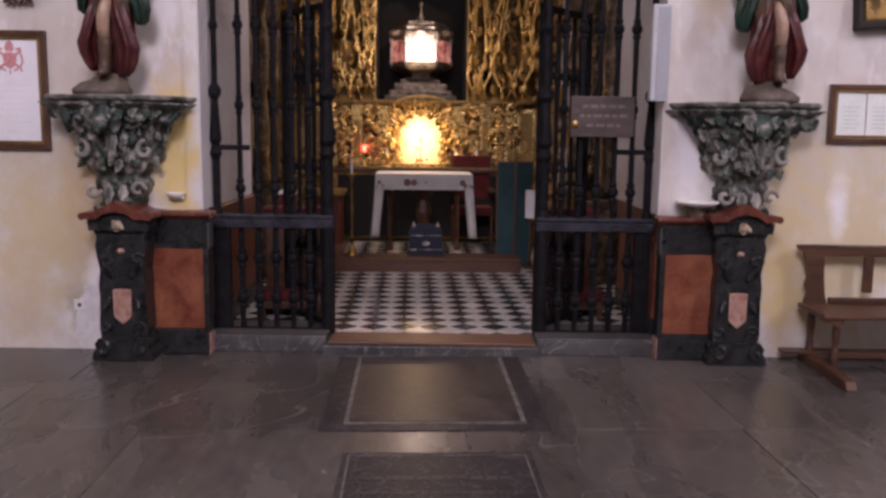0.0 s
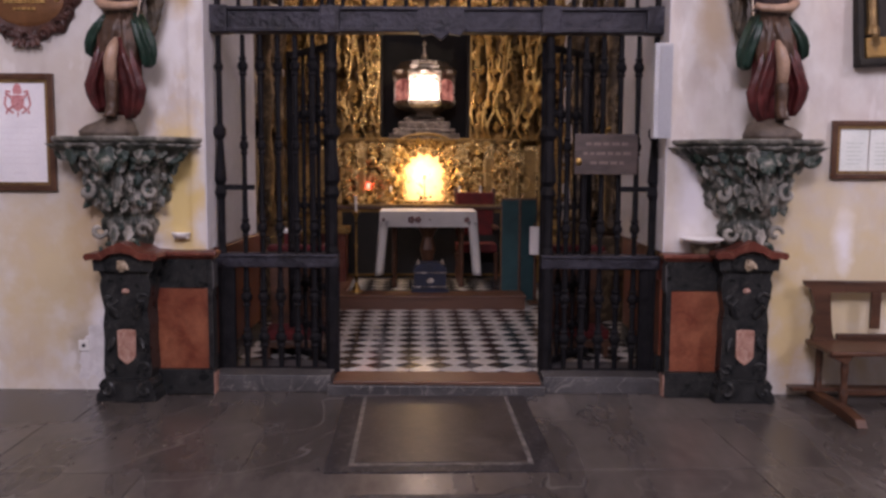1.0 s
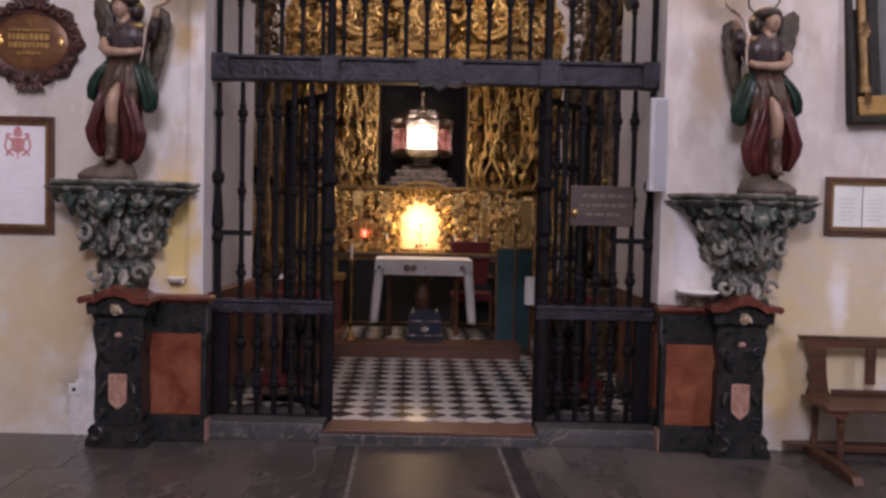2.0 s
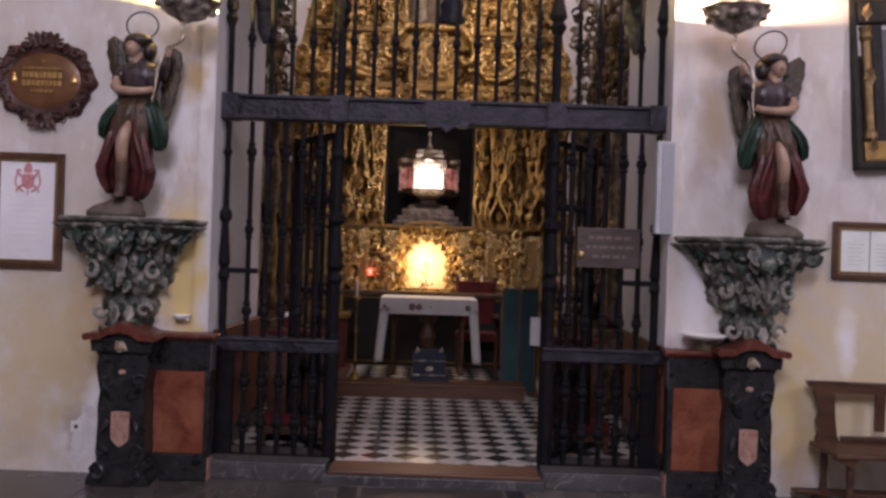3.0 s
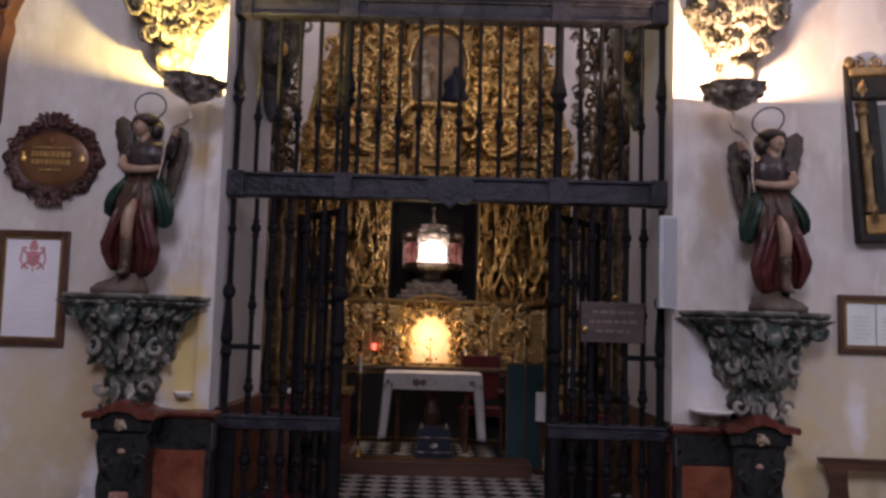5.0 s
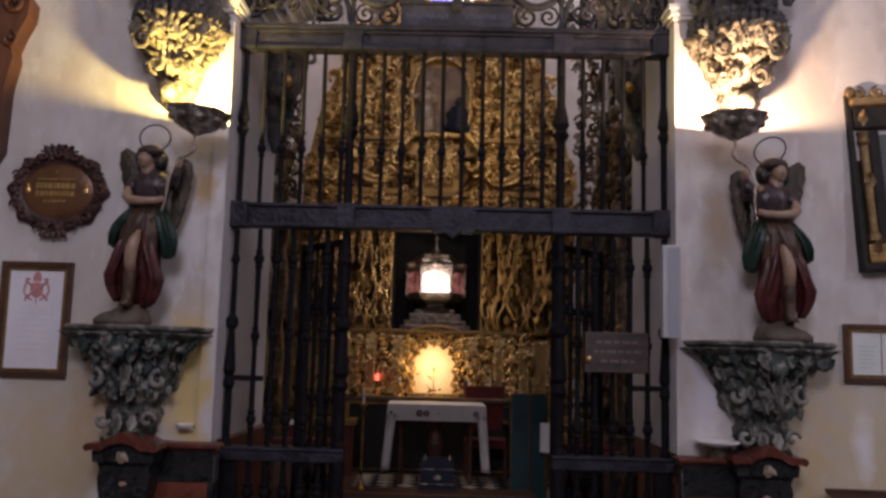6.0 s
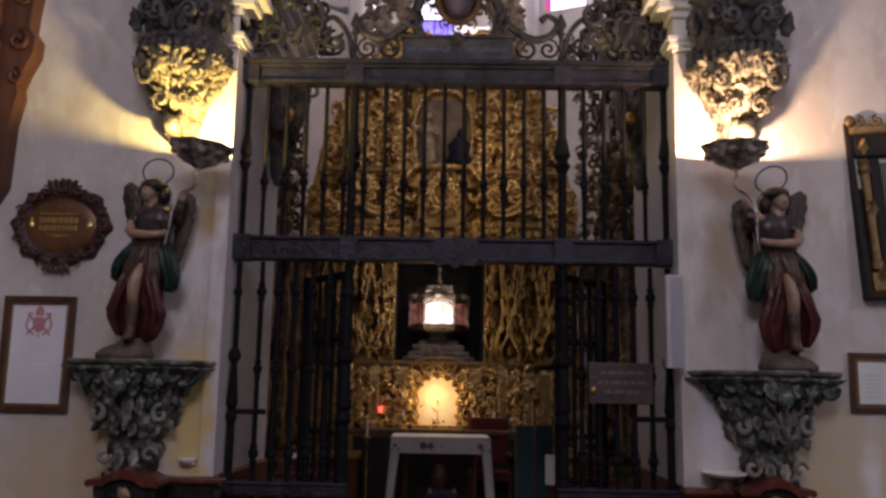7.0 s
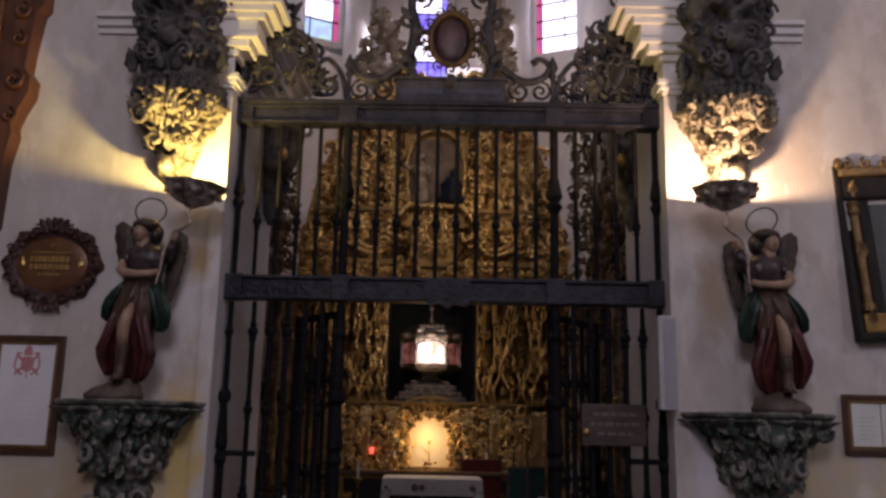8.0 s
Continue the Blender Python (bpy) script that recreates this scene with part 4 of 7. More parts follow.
# ---- angels and their lamps ----
def angel(m, side, rock):
    """Painted wooden angel as one plain mesh; side 1: lamp to its left, -1: mirrored; rock: how far the rock lies aside."""
    bm = bmesh.new()
    mats = [ROBE_RED, ROBE_BROWN, GREEN_PAINT, DARK_BODICE, SKIN, HAIR, WING, ROCK, IRON]

    def body(rows, mi, folds=0, amp=0.0, n=20, phase=0.0):
        rings = []
        for z, cx, cy, rx, ry in rows:
            ring = []
            for i in range(n):
                a = math.tau * i / n
                k = 1 + amp * math.sin(folds * a + phase + z * 3 + 1.5 * noise.noise((rx * 30, a, z * 6))) + (0.6 * amp + 0.02) * noise.noise((math.cos(a) * 2.5 + phase, math.sin(a) * 2.5 + rx * 9, z * 9))
                ring.append((cx + rx * k * math.cos(a), cy + ry * k * math.sin(a), z))
            rings.append(ring)
        loft(bm, rings, mi=mi)

    # rock
    o = rock
    body([(0, o, -0.02, 0.19, 0.16), (0.035, o - 0.005, -0.02, 0.195, 0.155), (0.075, o + 0.01, -0.01, 0.165, 0.14), (0.105, o + 0.04, 0, 0.12, 0.11), (0.145, 0.06, 0, 0.07, 0.08)], 7, 5, 0.07)
    # red robe: a back fall and two swinging front folds with ragged hems
    body([(0.13, 0.09, 0.05, 0.07, 0.05), (0.20, 0.08, 0.05, 0.10, 0.06), (0.32, 0.07, 0.05, 0.13, 0.08), (0.46, 0.07, 0.04, 0.14, 0.09), (0.62, 0.09, 0.03, 0.12, 0.09), (0.76, 0.11, 0.02, 0.11, 0.09)], 0, 9, 0.13, 40)
    body([(0.165, -0.055, 0.0, 0.020, 0.03), (0.21, -0.068, 0.0, 0.036, 0.04), (0.28, -0.08, -0.02, 0.048, 0.05), (0.35, -0.08, -0.04, 0.054, 0.055), (0.42, -0.055, -0.05, 0.050, 0.055), (0.52, -0.02, -0.05, 0.05, 0.055), (0.66, 0.03, -0.05, 0.045, 0.05)], 0, 5, 0.24, 36)
    body([(0.125, 0.15, -0.02, 0.026, 0.03), (0.16, 0.165, -0.02, 0.045, 0.04), (0.22, 0.185, -0.03, 0.060, 0.05), (0.32, 0.20, -0.05, 0.070, 0.06), (0.40, 0.185, -0.06, 0.068, 0.06), (0.52, 0.16, -0.07, 0.055, 0.06), (0.66, 0.13, -0.06, 0.05, 0.05)], 0, 5, 0.24, 36, 1.0)
    # leg: boot and bare knee
    body([(0.13, 0.055, -0.13, 0.040, 0.085), (0.17, 0.06, -0.09, 0.036, 0.05), (0.26, 0.062, -0.10, 0.040, 0.045), (0.36, 0.07, -0.12, 0.046, 0.05), (0.375, 0.07, -0.12, 0.038, 0.044)], 1)
    body([(0.36, 0.07, -0.12, 0.036, 0.04), (0.44, 0.068, -0.13, 0.040, 0.042), (0.52, 0.075, -0.14, 0.044, 0.045), (0.60, 0.09, -0.125, 0.036, 0.045), (0.66, 0.105, -0.10, 0.014, 0.035)], 4)
    # brown tunic falling in folds to the knee
    body([(0.44, 0.0, -0.02, 0.035, 0.04), (0.52, 0.02, -0.03, 0.06, 0.07), (0.62, 0.06, -0.04, 0.095, 0.095), (0.74, 0.10, -0.03, 0.12, 0.10), (0.86, 0.125, 0.0, 0.115, 0.085)], 1, 9, 0.12, 40)
    body([(0.42, 0.175, -0.02, 0.03, 0.04), (0.50, 0.165, -0.05, 0.05, 0.055), (0.62, 0.155, -0.06, 0.065, 0.06), (0.76, 0.15, -0.05, 0.075, 0.06), (0.85, 0.15, -0.02, 0.07, 0.06)], 1, 5, 0.15, 30)
    # green overskirt swept out at both hips
    body([(0.545, -0.10, 0.02, 0.016, 0.03), (0.57, -0.11, 0.0, 0.034, 0.04), (0.64, -0.09, -0.01, 0.050, 0.055), (0.70, -0.05, -0.02, 0.065, 0.07), (0.76, -0.01, -0.02, 0.055, 0.07), (0.82, 0.04, -0.01, 0.045, 0.07)], 2, 6, 0.2, 34)
    body([(0.475, 0.275, 0.01, 0.022, 0.03), (0.50, 0.285, 0.0, 0.042, 0.04), (0.58, 0.285, -0.01, 0.054, 0.055), (0.66, 0.265, -0.02, 0.062, 0.07), (0.74, 0.245, -0.02, 0.055, 0.075), (0.83, 0.205, 0.0, 0.05, 0.075)], 2, 6, 0.2, 34)
    # bodice, neck
    body([(0.83, 0.13, 0.0, 0.105, 0.08), (0.89, 0.135, 0.0, 0.115, 0.085), (0.97, 0.145, -0.015, 0.145, 0.10), (1.03, 0.145, -0.01, 0.140, 0.095), (1.08, 0.14, 0.0, 0.105, 0.075), (1.115, 0.13, 0.01, 0.055, 0.05)], 3, 7, 0.04, 28)
    body([(1.065, 0.12, -0.035, 0.062, 0.05), (1.10, 0.12, -0.02, 0.042, 0.044), (1.16, 0.11, -0.015, 0.038, 0.04)], 4, n=14)
    # head: oval face under waved hair parted in the middle
    ball((0.092, -0.045, 1.175), 0.052, 0.055, 0.068, bm, 4, 14, 10)
    ball((0.082, -0.098, 1.17), 0.012, 0.014, 0.02, bm, 4, 8, 6)
    ball((0.115, -0.005, 1.238), 0.098, 0.085, 0.055, bm, 5, 14, 9)
    ball((0.135, 0.03, 1.19), 0.098, 0.06, 0.085, bm, 5, 14, 9)
    ball((0.195, 0.0, 1.165), 0.042, 0.06, 0.065, bm, 5)
    ball((0.035, 0.0, 1.20), 0.030, 0.05, 0.05, bm, 5)
    # arms: one across the waist, one raised to hold the lamp
    tube([(0.03, 0, 1.04), (0.005, -0.02, 0.99), (-0.01, -0.05, 0.94)], [0.050, 0.045, 0.038], 10, bm, 3)
    tube([(-0.005, -0.045, 0.965), (-0.012, -0.07, 0.905), (0.03, -0.12, 0.872), (0.13, -0.14, 0.862), (0.22, -0.13, 0.87), (0.265, -0.11, 0.89)], [0.034, 0.036, 0.034, 0.028, 0.026, 0.02], 10, bm, 4)
    tube([(0.255, 0, 1.04), (0.295, -0.03, 1.0), (0.315, -0.05, 1.06), (0.325, -0.05, 1.12)], [0.048, 0.046, 0.040, 0.032], 10, bm, 3)
    tube([(0.325, -0.05, 1.11), (0.335, -0.05, 1.16), (0.345, -0.055, 1.195)], [0.028, 0.032, 0.02], 8, bm, 4)
    # wings: upright blades of layered feathers
    for x0, z0, x1, z1, w in ((0.03, 0.74, -0.095, 1.285, 0.072), (0.275, 0.70, 0.335, 1.215, 0.066)):
        rings = []
        for i in range(19):
            q = i / 18
            cx = x0 + (x1 - x0) * q ** 0.8
            z = z0 + (z1 - z0) * q
            half = w * (0.25 + 0.75 * math.sin(math.pi * min(0.5, 0.06 + 0.62 * q))) * (1 if q < 0.82 else math.sqrt(max(0.02, 1 - ((q - 0.82) / 0.182) ** 2)))
            rings.append([(cx + half * math.cos(a) * (1 + 0.07 * (i % 3 - 1)), 0.10 + 0.026 * math.sin(a) + 0.010 * math.sin(9 * a + 1.4 * i), z) for a in [math.tau * k / 24 for k in range(24)]])
        loft(bm, rings, mi=6)
    ring = [(0.125 + 0.112 * math.cos(a), 0.03, 1.355 + 0.095 * math.sin(a) + 0.025 * math.cos(a) * (-1 if rock else 0)) for a in [math.tau * i / 32 for i in range(33)]]
    tube(ring, 0.006, 5, bm, 8)
    if side < 0:
        for v in bm.verts:
            v.co.x = -v.co.x
    ob = part("angel_statue", bm, mats, smooth=True)
    ob.matrix_world = m
    return tagged(ob, "painted wooden angel statue in red and green robes on a corbel", "statue", "angel statues")


angel(pose(-2.358, -0.24, 1.908) @ Matrix.Scale(1.03, 4), 1, 0.0)
angel(pose(2.44, -0.24, 1.908) @ Matrix.Scale(1.03, 4), -1, 0.078)


def bowl_lamp(x, z, s):
    """Silvered bowl on a curved arm that the angel holds up, open to the top, with its bulb."""
    b = thing("bowl_uplighter", pose(x, -0.42, z, 0, 5 if s < 0 else 1, 0), "tarnished silver leaf bowl uplighter held by an angel", "lamp", "bowl uplighters")
    prof = [(0.03, -0.02), (0.06, 0.0), (0.11, 0.02), (0.15, 0.05), (0.185, 0.10), (0.225, 0.135), (0.235, 0.15), (0.22, 0.15), (0.17, 0.11), (0.12, 0.06), (0.04, 0.035)]
    part("bowl", lathe(prof, 32, lobes=8, depth=0.06), TARNISHED, b, smooth=True)
    for i in range(8):
        a = math.tau * (i + 0.5) / 8
        part("gadroon", ball((0.17 * math.cos(a), 0.17 * math.sin(a), 0.085), 0.045, 0.045, 0.03, segs=8, rings=5), TARNISHED, b, smooth=True)
    path = [(0, 0, -0.01), (0.012, 0, -0.06), (-0.01, -0.01, -0.12), (0.02, -0.01, -0.17), (0.08, 0.0, -0.20), (0.12, 0.0, -0.26), (0.14, -0.01, -0.36), (0.145, 0.0, -0.48), (0.16, 0.0, -0.60)]
    part("arm", tube([(s * px, py, pz) for px, py, pz in path], [0.016, 0.011, 0.016, 0.010, 0.013, 0.010, 0.012, 0.009, 0.006], 8, bend=5), SILVER, b, "curved silver arm", smooth=True)
    part("bulb", ball((0, 0.0, 0.055), 0.03, 0.03, 0.03), BULB_GLOW, b, "lit bulb", smooth=True)


bowl_lamp(-1.86, 3.30, -1)
bowl_lamp(1.985, 3.34, 1)


# ---- the iron gate ----
def bar(h, r=0.014, knops=(0.5,), sides=8, swell=0.25):
    """A forged round bar with ringed knops at the given shares of its height."""
    prof = [(r, 0)]
    for k in knops:
        z = h * k
        prof += [(r, z - 0.075), (r * 1.5, z - 0.06), (r * 1.15, z - 0.04), (r * 1.9, z - 0.012), (r * 1.9, z + 0.012), (r * 1.15, z + 0.04), (r * 1.5, z + 0.06), (r, z + 0.075)]
    prof.append((r, h))
    prof = [(q * (1 + swell * math.sin(math.pi * 2 * z / h) ** 2), z) for q, z in prof]
    return lathe(prof, sides)


GATE = Matrix.Translation((0.065, -6.345, 1.74)) @ Matrix.Scale(1.0218, 4) @ Matrix.Translation((-0.065, 6.345, -1.74))   # the grille stands back in its reveal
GY = 0.08
gate = thing("iron_gate", GATE @ pose(0, GY, 0), "tall dark wrought-iron chapel gate with open doorway", "gate")
# stone curbs under the fixed sides
for x0, x1 in ((-1.72, -0.82), (0.79, 1.70)):
    curb = tagged(part("gate_curb", box(x0, x1, -0.03, 0.50, -0.05, 0.125, 0.012), GREY_STONE), "grey stone curb under the iron gate", "curb", "gate curbs", "structure")
    part("curb_block", box(x0 + (0.02 if x0 < 0 else 0.02), x1 - 0.02, -0.036, -0.028, 0.0, 0.10, 0.003), GREY_STONE, curb)

for s in (-1, 1):
    for x, r in ((0.815, 0.042), (1.655 if s < 0 else 1.605, 0.030)):               # standards to the middle band
        bm = lathe([(r * 1.25, 0.125), (r * 1.25, 1.06), (r * 0.9, 1.10), (r, 1.14), (r, 1.46), (r * 1.5, 1.5), (r * 1.0, 1.56), (r * 1.5, 1.6), (r * 0.8, 1.9), (r * 1.6, 1.94), (r * 1.6, 1.98), (r * 0.8, 2.02), (r * 0.75, 2.4), (r * 1.2, 2.44), (r * 0.75, 2.48), (r * 0.75, 2.67)], 10, (s * x, 0, 0))
        part("standard", bm, IRON, gate, smooth=False)
        part("standard", lathe([(r * 0.8, 2.87), (r * 0.8, 3.4), (r * 1.6, 3.46), (r * 1.0, 3.5), (r * 1.6, 3.54), (r * 0.8, 3.7), (r * 0.8, 4.09)], 10, (s * x, 0, 0)), IRON, gate)
    part("hinge_stile", box(s * 1.69 if s < 0 else 1.52, -1.56 if s < 0 else 1.64, -0.03, 0.03, 0.13, 0.95, 0.006), IRON, gate)
    a, b = (-1.71, -0.765) if s < 0 else (0.765, 1.665)
    part("lower_rail", box(a, b, -0.055, 0.055, 0.94, 1.02, 0.012), IRON_WORN, gate)
    part("rail_cap", box(a, b, -0.07, 0.07, 1.02, 1.045, 0.008), IRON_WORN, gate)
    part("foot_rail", box(a, b, -0.035, 0.035, 0.128, 0.165, 0.008), IRON, gate)
    part("bracket_rail", box(s * 1.65 if s < 0 else 1.36, -1.40 if s < 0 else 1.60, -0.02, 0.02, 1.525, 1.565, 0.006), IRON, gate)
    for i, x in enumerate((0.955, 1.085, 1.215, 1.345, 1.475)):
        one = bar(0.78, 0.019, (0.3, 0.7))
        ob = part("lower_bar", one, IRON, gate)
        ob.location = (s * x, 0, 0.16)
        ob = part("bar", bar(1.63, 0.018, (0.12, 0.5, 0.86)), IRON, gate)
        ob.location = (s * x, 0, 1.045)


def band(z0, z1, proud, name):
    """A wide chased iron band with mouldings above and below, bosses at the standards and a boss in the middle."""
    b = part(name, box(-1.71, 1.655, -0.05, 0.05, z0, z1, 0.008), IRON_WORN, gate)
    for z in (z0 + 0.012, z1 - 0.012):
        part("band_moulding", box(-1.72, 1.665, -0.075, 0.075, z - 0.014, z + 0.014, 0.008), IRON_WORN, b)
    for x in (-0.815, 0.815, -1.64, 1.585):
        part("boss", box(x - 0.075, x + 0.075, -0.085, 0.06, z0 - 0.01, z1 + 0.01, 0.012), IRON_WORN, b)
    return b


mid = band(2.692, 2.872, 0.06, "middle_band")
bm = prism([(-0.19, 2.72), (-0.14, 2.66), (-0.06, 2.675), (0, 2.63), (0.06, 2.675), (0.14, 2.66), (0.19, 2.72), (0.17, 2.84), (0.08, 2.86), (-0.08, 2.86), (-0.17, 2.84)], -0.10, -0.05)
part("middle_mask", bm, IRON_WORN, mid, "raised iron ornament")
band(4.10, 4.25, 0.06, "top_band")
part("top_cornice", box(-1.725, 1.67, -0.10, 0.10, 4.25, 4.29, 0.012), IRON_WORN, gate)

for i in range(22):                                # upper bars between the two bands
    x = -1.655 + i * 3.26 / 21
    if min(abs(abs(x) - 0.815), abs(abs(x) - 1.63)) < 0.035:
        continue
    ob = part("upper_bar", bar(1.24, 0.017, (0.36,), 8, 0.05), IRON, gate)
    ob.location = (x, 0, 2.865)


# crest: panel, oval cartouche, scrolls and finials over the top band
crest = thing("gate_crest", GATE @ pose(-0.01, GY, 4.29), "wrought-iron scroll crest with oval cartouche over the gate", "gate crest")
part("panel", box(-0.44, 0.44, -0.03, 0.03, 0.0, 0.20, 0.01), CREST_IRON, crest, "iron inscription panel")
bm = bmesh.new()
for i in range(26):
    if abs(i - 12.5) > 2:
        box(-0.39 + i * 0.0312 - 0.009, -0.39 + i * 0.0312 + 0.009, -0.033, -0.03, 0.075 + 0.006 * (i % 3), 0.125 - 0.008 * (i % 2), 0, bm)
tagged(part("inscription", bm, mat("worn_lettering", (0.035, 0.035, 0.045), (0.06, 0.06, 0.075), 30, 0.4, 0.5), crest, "worn raised lettering"), kind="stuff")
part("frame_bar", box(-0.46, 0.46, -0.045, 0.045, 0.20, 0.225, 0.006), CREST_IRON, crest)
part("pendant", ball((0, -0.04, 0.19), 0.05, 0.03, 0.06), CREST_IRON, crest)
bm = bmesh.new()
oval = [(0.17 * math.cos(a), -0.04, 0.55 + 0.225 * math.sin(a)) for a in [math.tau * i / 28 for i in range(29)]]
tube(oval, 0.028, 6, bm)
for i in range(12):
    a = math.tau * i / 12
    scroll(bm, 0.205 * math.cos(a), -0.03, 0.55 + 0.265 * math.sin(a), 0.05, a, 1 if math.cos(a) > 0 else -1, 1.3, 0.26, 10, 5)
part("cartouche_frame", bm, mat("dark_gilt_iron", (0.035, 0.022, 0.014), (0.14, 0.085, 0.035), 8, 0.45, 0.6, 0.4), crest, "dull gilt cartouche frame", True)
part("cartouche", ball((0, -0.01, 0.55), 0.165, 0.05, 0.22), mat("dark_painted_shield", (0.02, 0.012, 0.016), (0.09, 0.04, 0.04), 9, 0.4), crest, "dark painted oval shield", True)
for s in (-1, 1):
    bm = bmesh.new()
    tube([(s * 0.30, 0, 0.22), (s * 0.34, 0, 0.40), (s * 0.29, 0, 0.62), (s * 0.33, 0, 0.85), (s * 0.30, 0, 1.1)], [0.05, 0.035, 0.055, 0.035, 0.05], 8, bm, 0, 4)
    for z, k in ((0.35, 1), (0.55, -1), (0.72, 1), (0.92, -1)):
        scroll(bm, s * (0.30 + 0.06 * k), -0.02, z, 0.09, math.pi / 2 * k, s * k, 1.4, 0.24)
        leaf(bm, s * 0.32, -0.03, z, 0.13, math.pi / 2 - s * k * 0.8, 0.35)
    part("terminal", bm, CREST_IRON, crest, smooth=True)
    bm = bmesh.new()
    tube([(s * 0.36, 0, 0.36), (s * 0.48, 0, 0.26), (s * 0.60, 0, 0.20), (s * 0.74, 0, 0.24), (s * 0.79, 0, 0.34), (s * 0.72, 0, 0.40), (s * 0.66, 0, 0.36)], [0.03, 0.034, 0.034, 0.03, 0.026, 0.022, 0.03], 8, bm, 0, 5)
    scroll(bm, s * 0.55, 0, 0.12, 0.10, math.pi / 2, s, 1.6, 0.16)
    scroll(bm, s * 0.72, 0, 0.12, 0.09, math.pi / 2, -s, 1.6, 0.16)
    scroll(bm, s * 0.98, 0, 0.15, 0.12, math.pi / 2, -s, 1.6, 0.15)
    tube([(s * 0.84, 0, 0.05), (s * 0.88, 0, 0.24), (s * 1.0, 0, 0.38), (s * 1.10, 0, 0.30), (s * 1.06, 0, 0.22)], [0.02, 0.022, 0.022, 0.02, 0.026], 7, bm, 0, 5)
    part("scroll", bm, CREST_IRON, crest, smooth=True)
    part("finial", lathe([(0.03, 0), (0.03, 0.05), (0.018, 0.08), (0.018, 0.22), (0.035, 0.25), (0.02, 0.28), (0.045, 0.32), (0.03, 0.37), (0.008, 0.42)], 10, (s * 0.82, 0, 0)), CREST_IRON, crest, smooth=True)
    # dense leafwork towards the jambs
    rnd = random.Random(21 + s)
    for i in range(105):
        x, z = rnd.uniform(0.95, 1.68), rnd.uniform(0.03, 1.5)
        if z > 0.22 + (x - 0.95) * 1.7:
            continue
        bm = scroll(bmesh.new(), s * x, rnd.uniform(-0.04, 0.04), z, rnd.uniform(0.06, 0.11), rnd.uniform(0, 6), rnd.choice((-1, 1)), 1.1, 0.22, 11, 5, tail=0.8)
        leaf(bm, s * x, -0.02, z, rnd.uniform(0.08, 0.14), rnd.uniform(0.5, 2.6), 0.3)
        part("leaf_scroll", bm, CREST_IRON, crest, smooth=True)


def door_leaf(x, turn):
    """One of the doorway's two leaves, swung inwards."""
    d = thing("gate_leaf", GATE @ pose(x, GY + 0.06, 0, 0, 0, turn), "dark iron gate leaf swung open into the chapel", "gate leaf", "gate leaves")
    for z0, z1 in ((0.16, 0.21), (0.95, 1.02), (2.58, 2.63)):
        part("rail", box(0.0, 0.74, -0.022, 0.022, z0, z1, 0.006), IRON, d)
    for x0 in (0.0, 0.70):
        part("stile", box(x0, x0 + 0.04, -0.024, 0.024, 0.15, 2.64, 0.006), IRON, d)
    for i in range(5):
        ob = part("bar", bar(2.42, 0.016, (0.1, 0.24, 0.5, 0.8)), IRON, d)
        ob.location = (0.13 + 0.12 * i, 0, 0.18)
    return d


door_leaf(-0.80, 128)
door_leaf(0.78, 52)

# notice board and loudspeaker on the gate
board = thing("notice_board", GATE @ pose(1.235, GY - 0.05, 1.655), "worn brown wooden notice board on the gate", "notice board")
part("board", box(-0.235, 0.235, -0.022, 0, 0.0, 0.30, 0.006), mat("worn_notice_wood", (0.030, 0.020, 0.017), (0.080, 0.054, 0.046), 4, 0.45, 0, 0.2, 50, stretch=(1, 4, 4)), board)
bm = bmesh.new()
rnd = random.Random(3)
for row, (w0, w1) in enumerate(((-0.15, 0.16), (-0.17, 0.18), (-0.12, 0.13))):
    x = w0
    while x < w1 - 0.02:
        w = rnd.uniform(0.03, 0.075)
        box(x, min(x + w, w1), -0.0245, -0.022, 0.215 - row * 0.07, 0.238 - row * 0.07, 0, bm)
        x += w + 0.016
tagged(part("writing", bm, mat("faded_lettering", (0.13, 0.095, 0.08), (0.18, 0.135, 0.115), 20, 0.7), board, "faded unreadable lettering"), kind="stuff")
part("hook", tube([(0.0, 0.0, 0.30), (0.0, -0.01, 0.33), (0.02, 0.0, 0.345), (0.03, 0.02, 0.32)], 0.012, 7), BRASS, board, "brass hook")
part("clasp", ball((-0.205, -0.03, 0.095), 0.024, 0.015, 0.03), BRASS, board, "brass clasp", True)
bracket = thing("column_loudspeaker", pose(1.612, -0.07, 1.92), "slim grey column loudspeaker on the gate jamb", "loudspeaker")
part("cabinet", box(-0.065, 0.065, -0.05, 0.05, 0.0, 0.68, 0.008), GREY_BOX, bracket)
part("grille", box(-0.03, 0.058, -0.056, -0.05, 0.02, 0.66, 0.003), mat("grey_grille", (0.36, 0.37, 0.40), (0.46, 0.47, 0.5), 200, 0.5, 0, 0.5, 400), bracket, "grey cloth grille")
part("wall_mount", box(-0.02, 0.04, 0.05, 0.13, 0.30, 0.36), GREY_BOX, bracket)


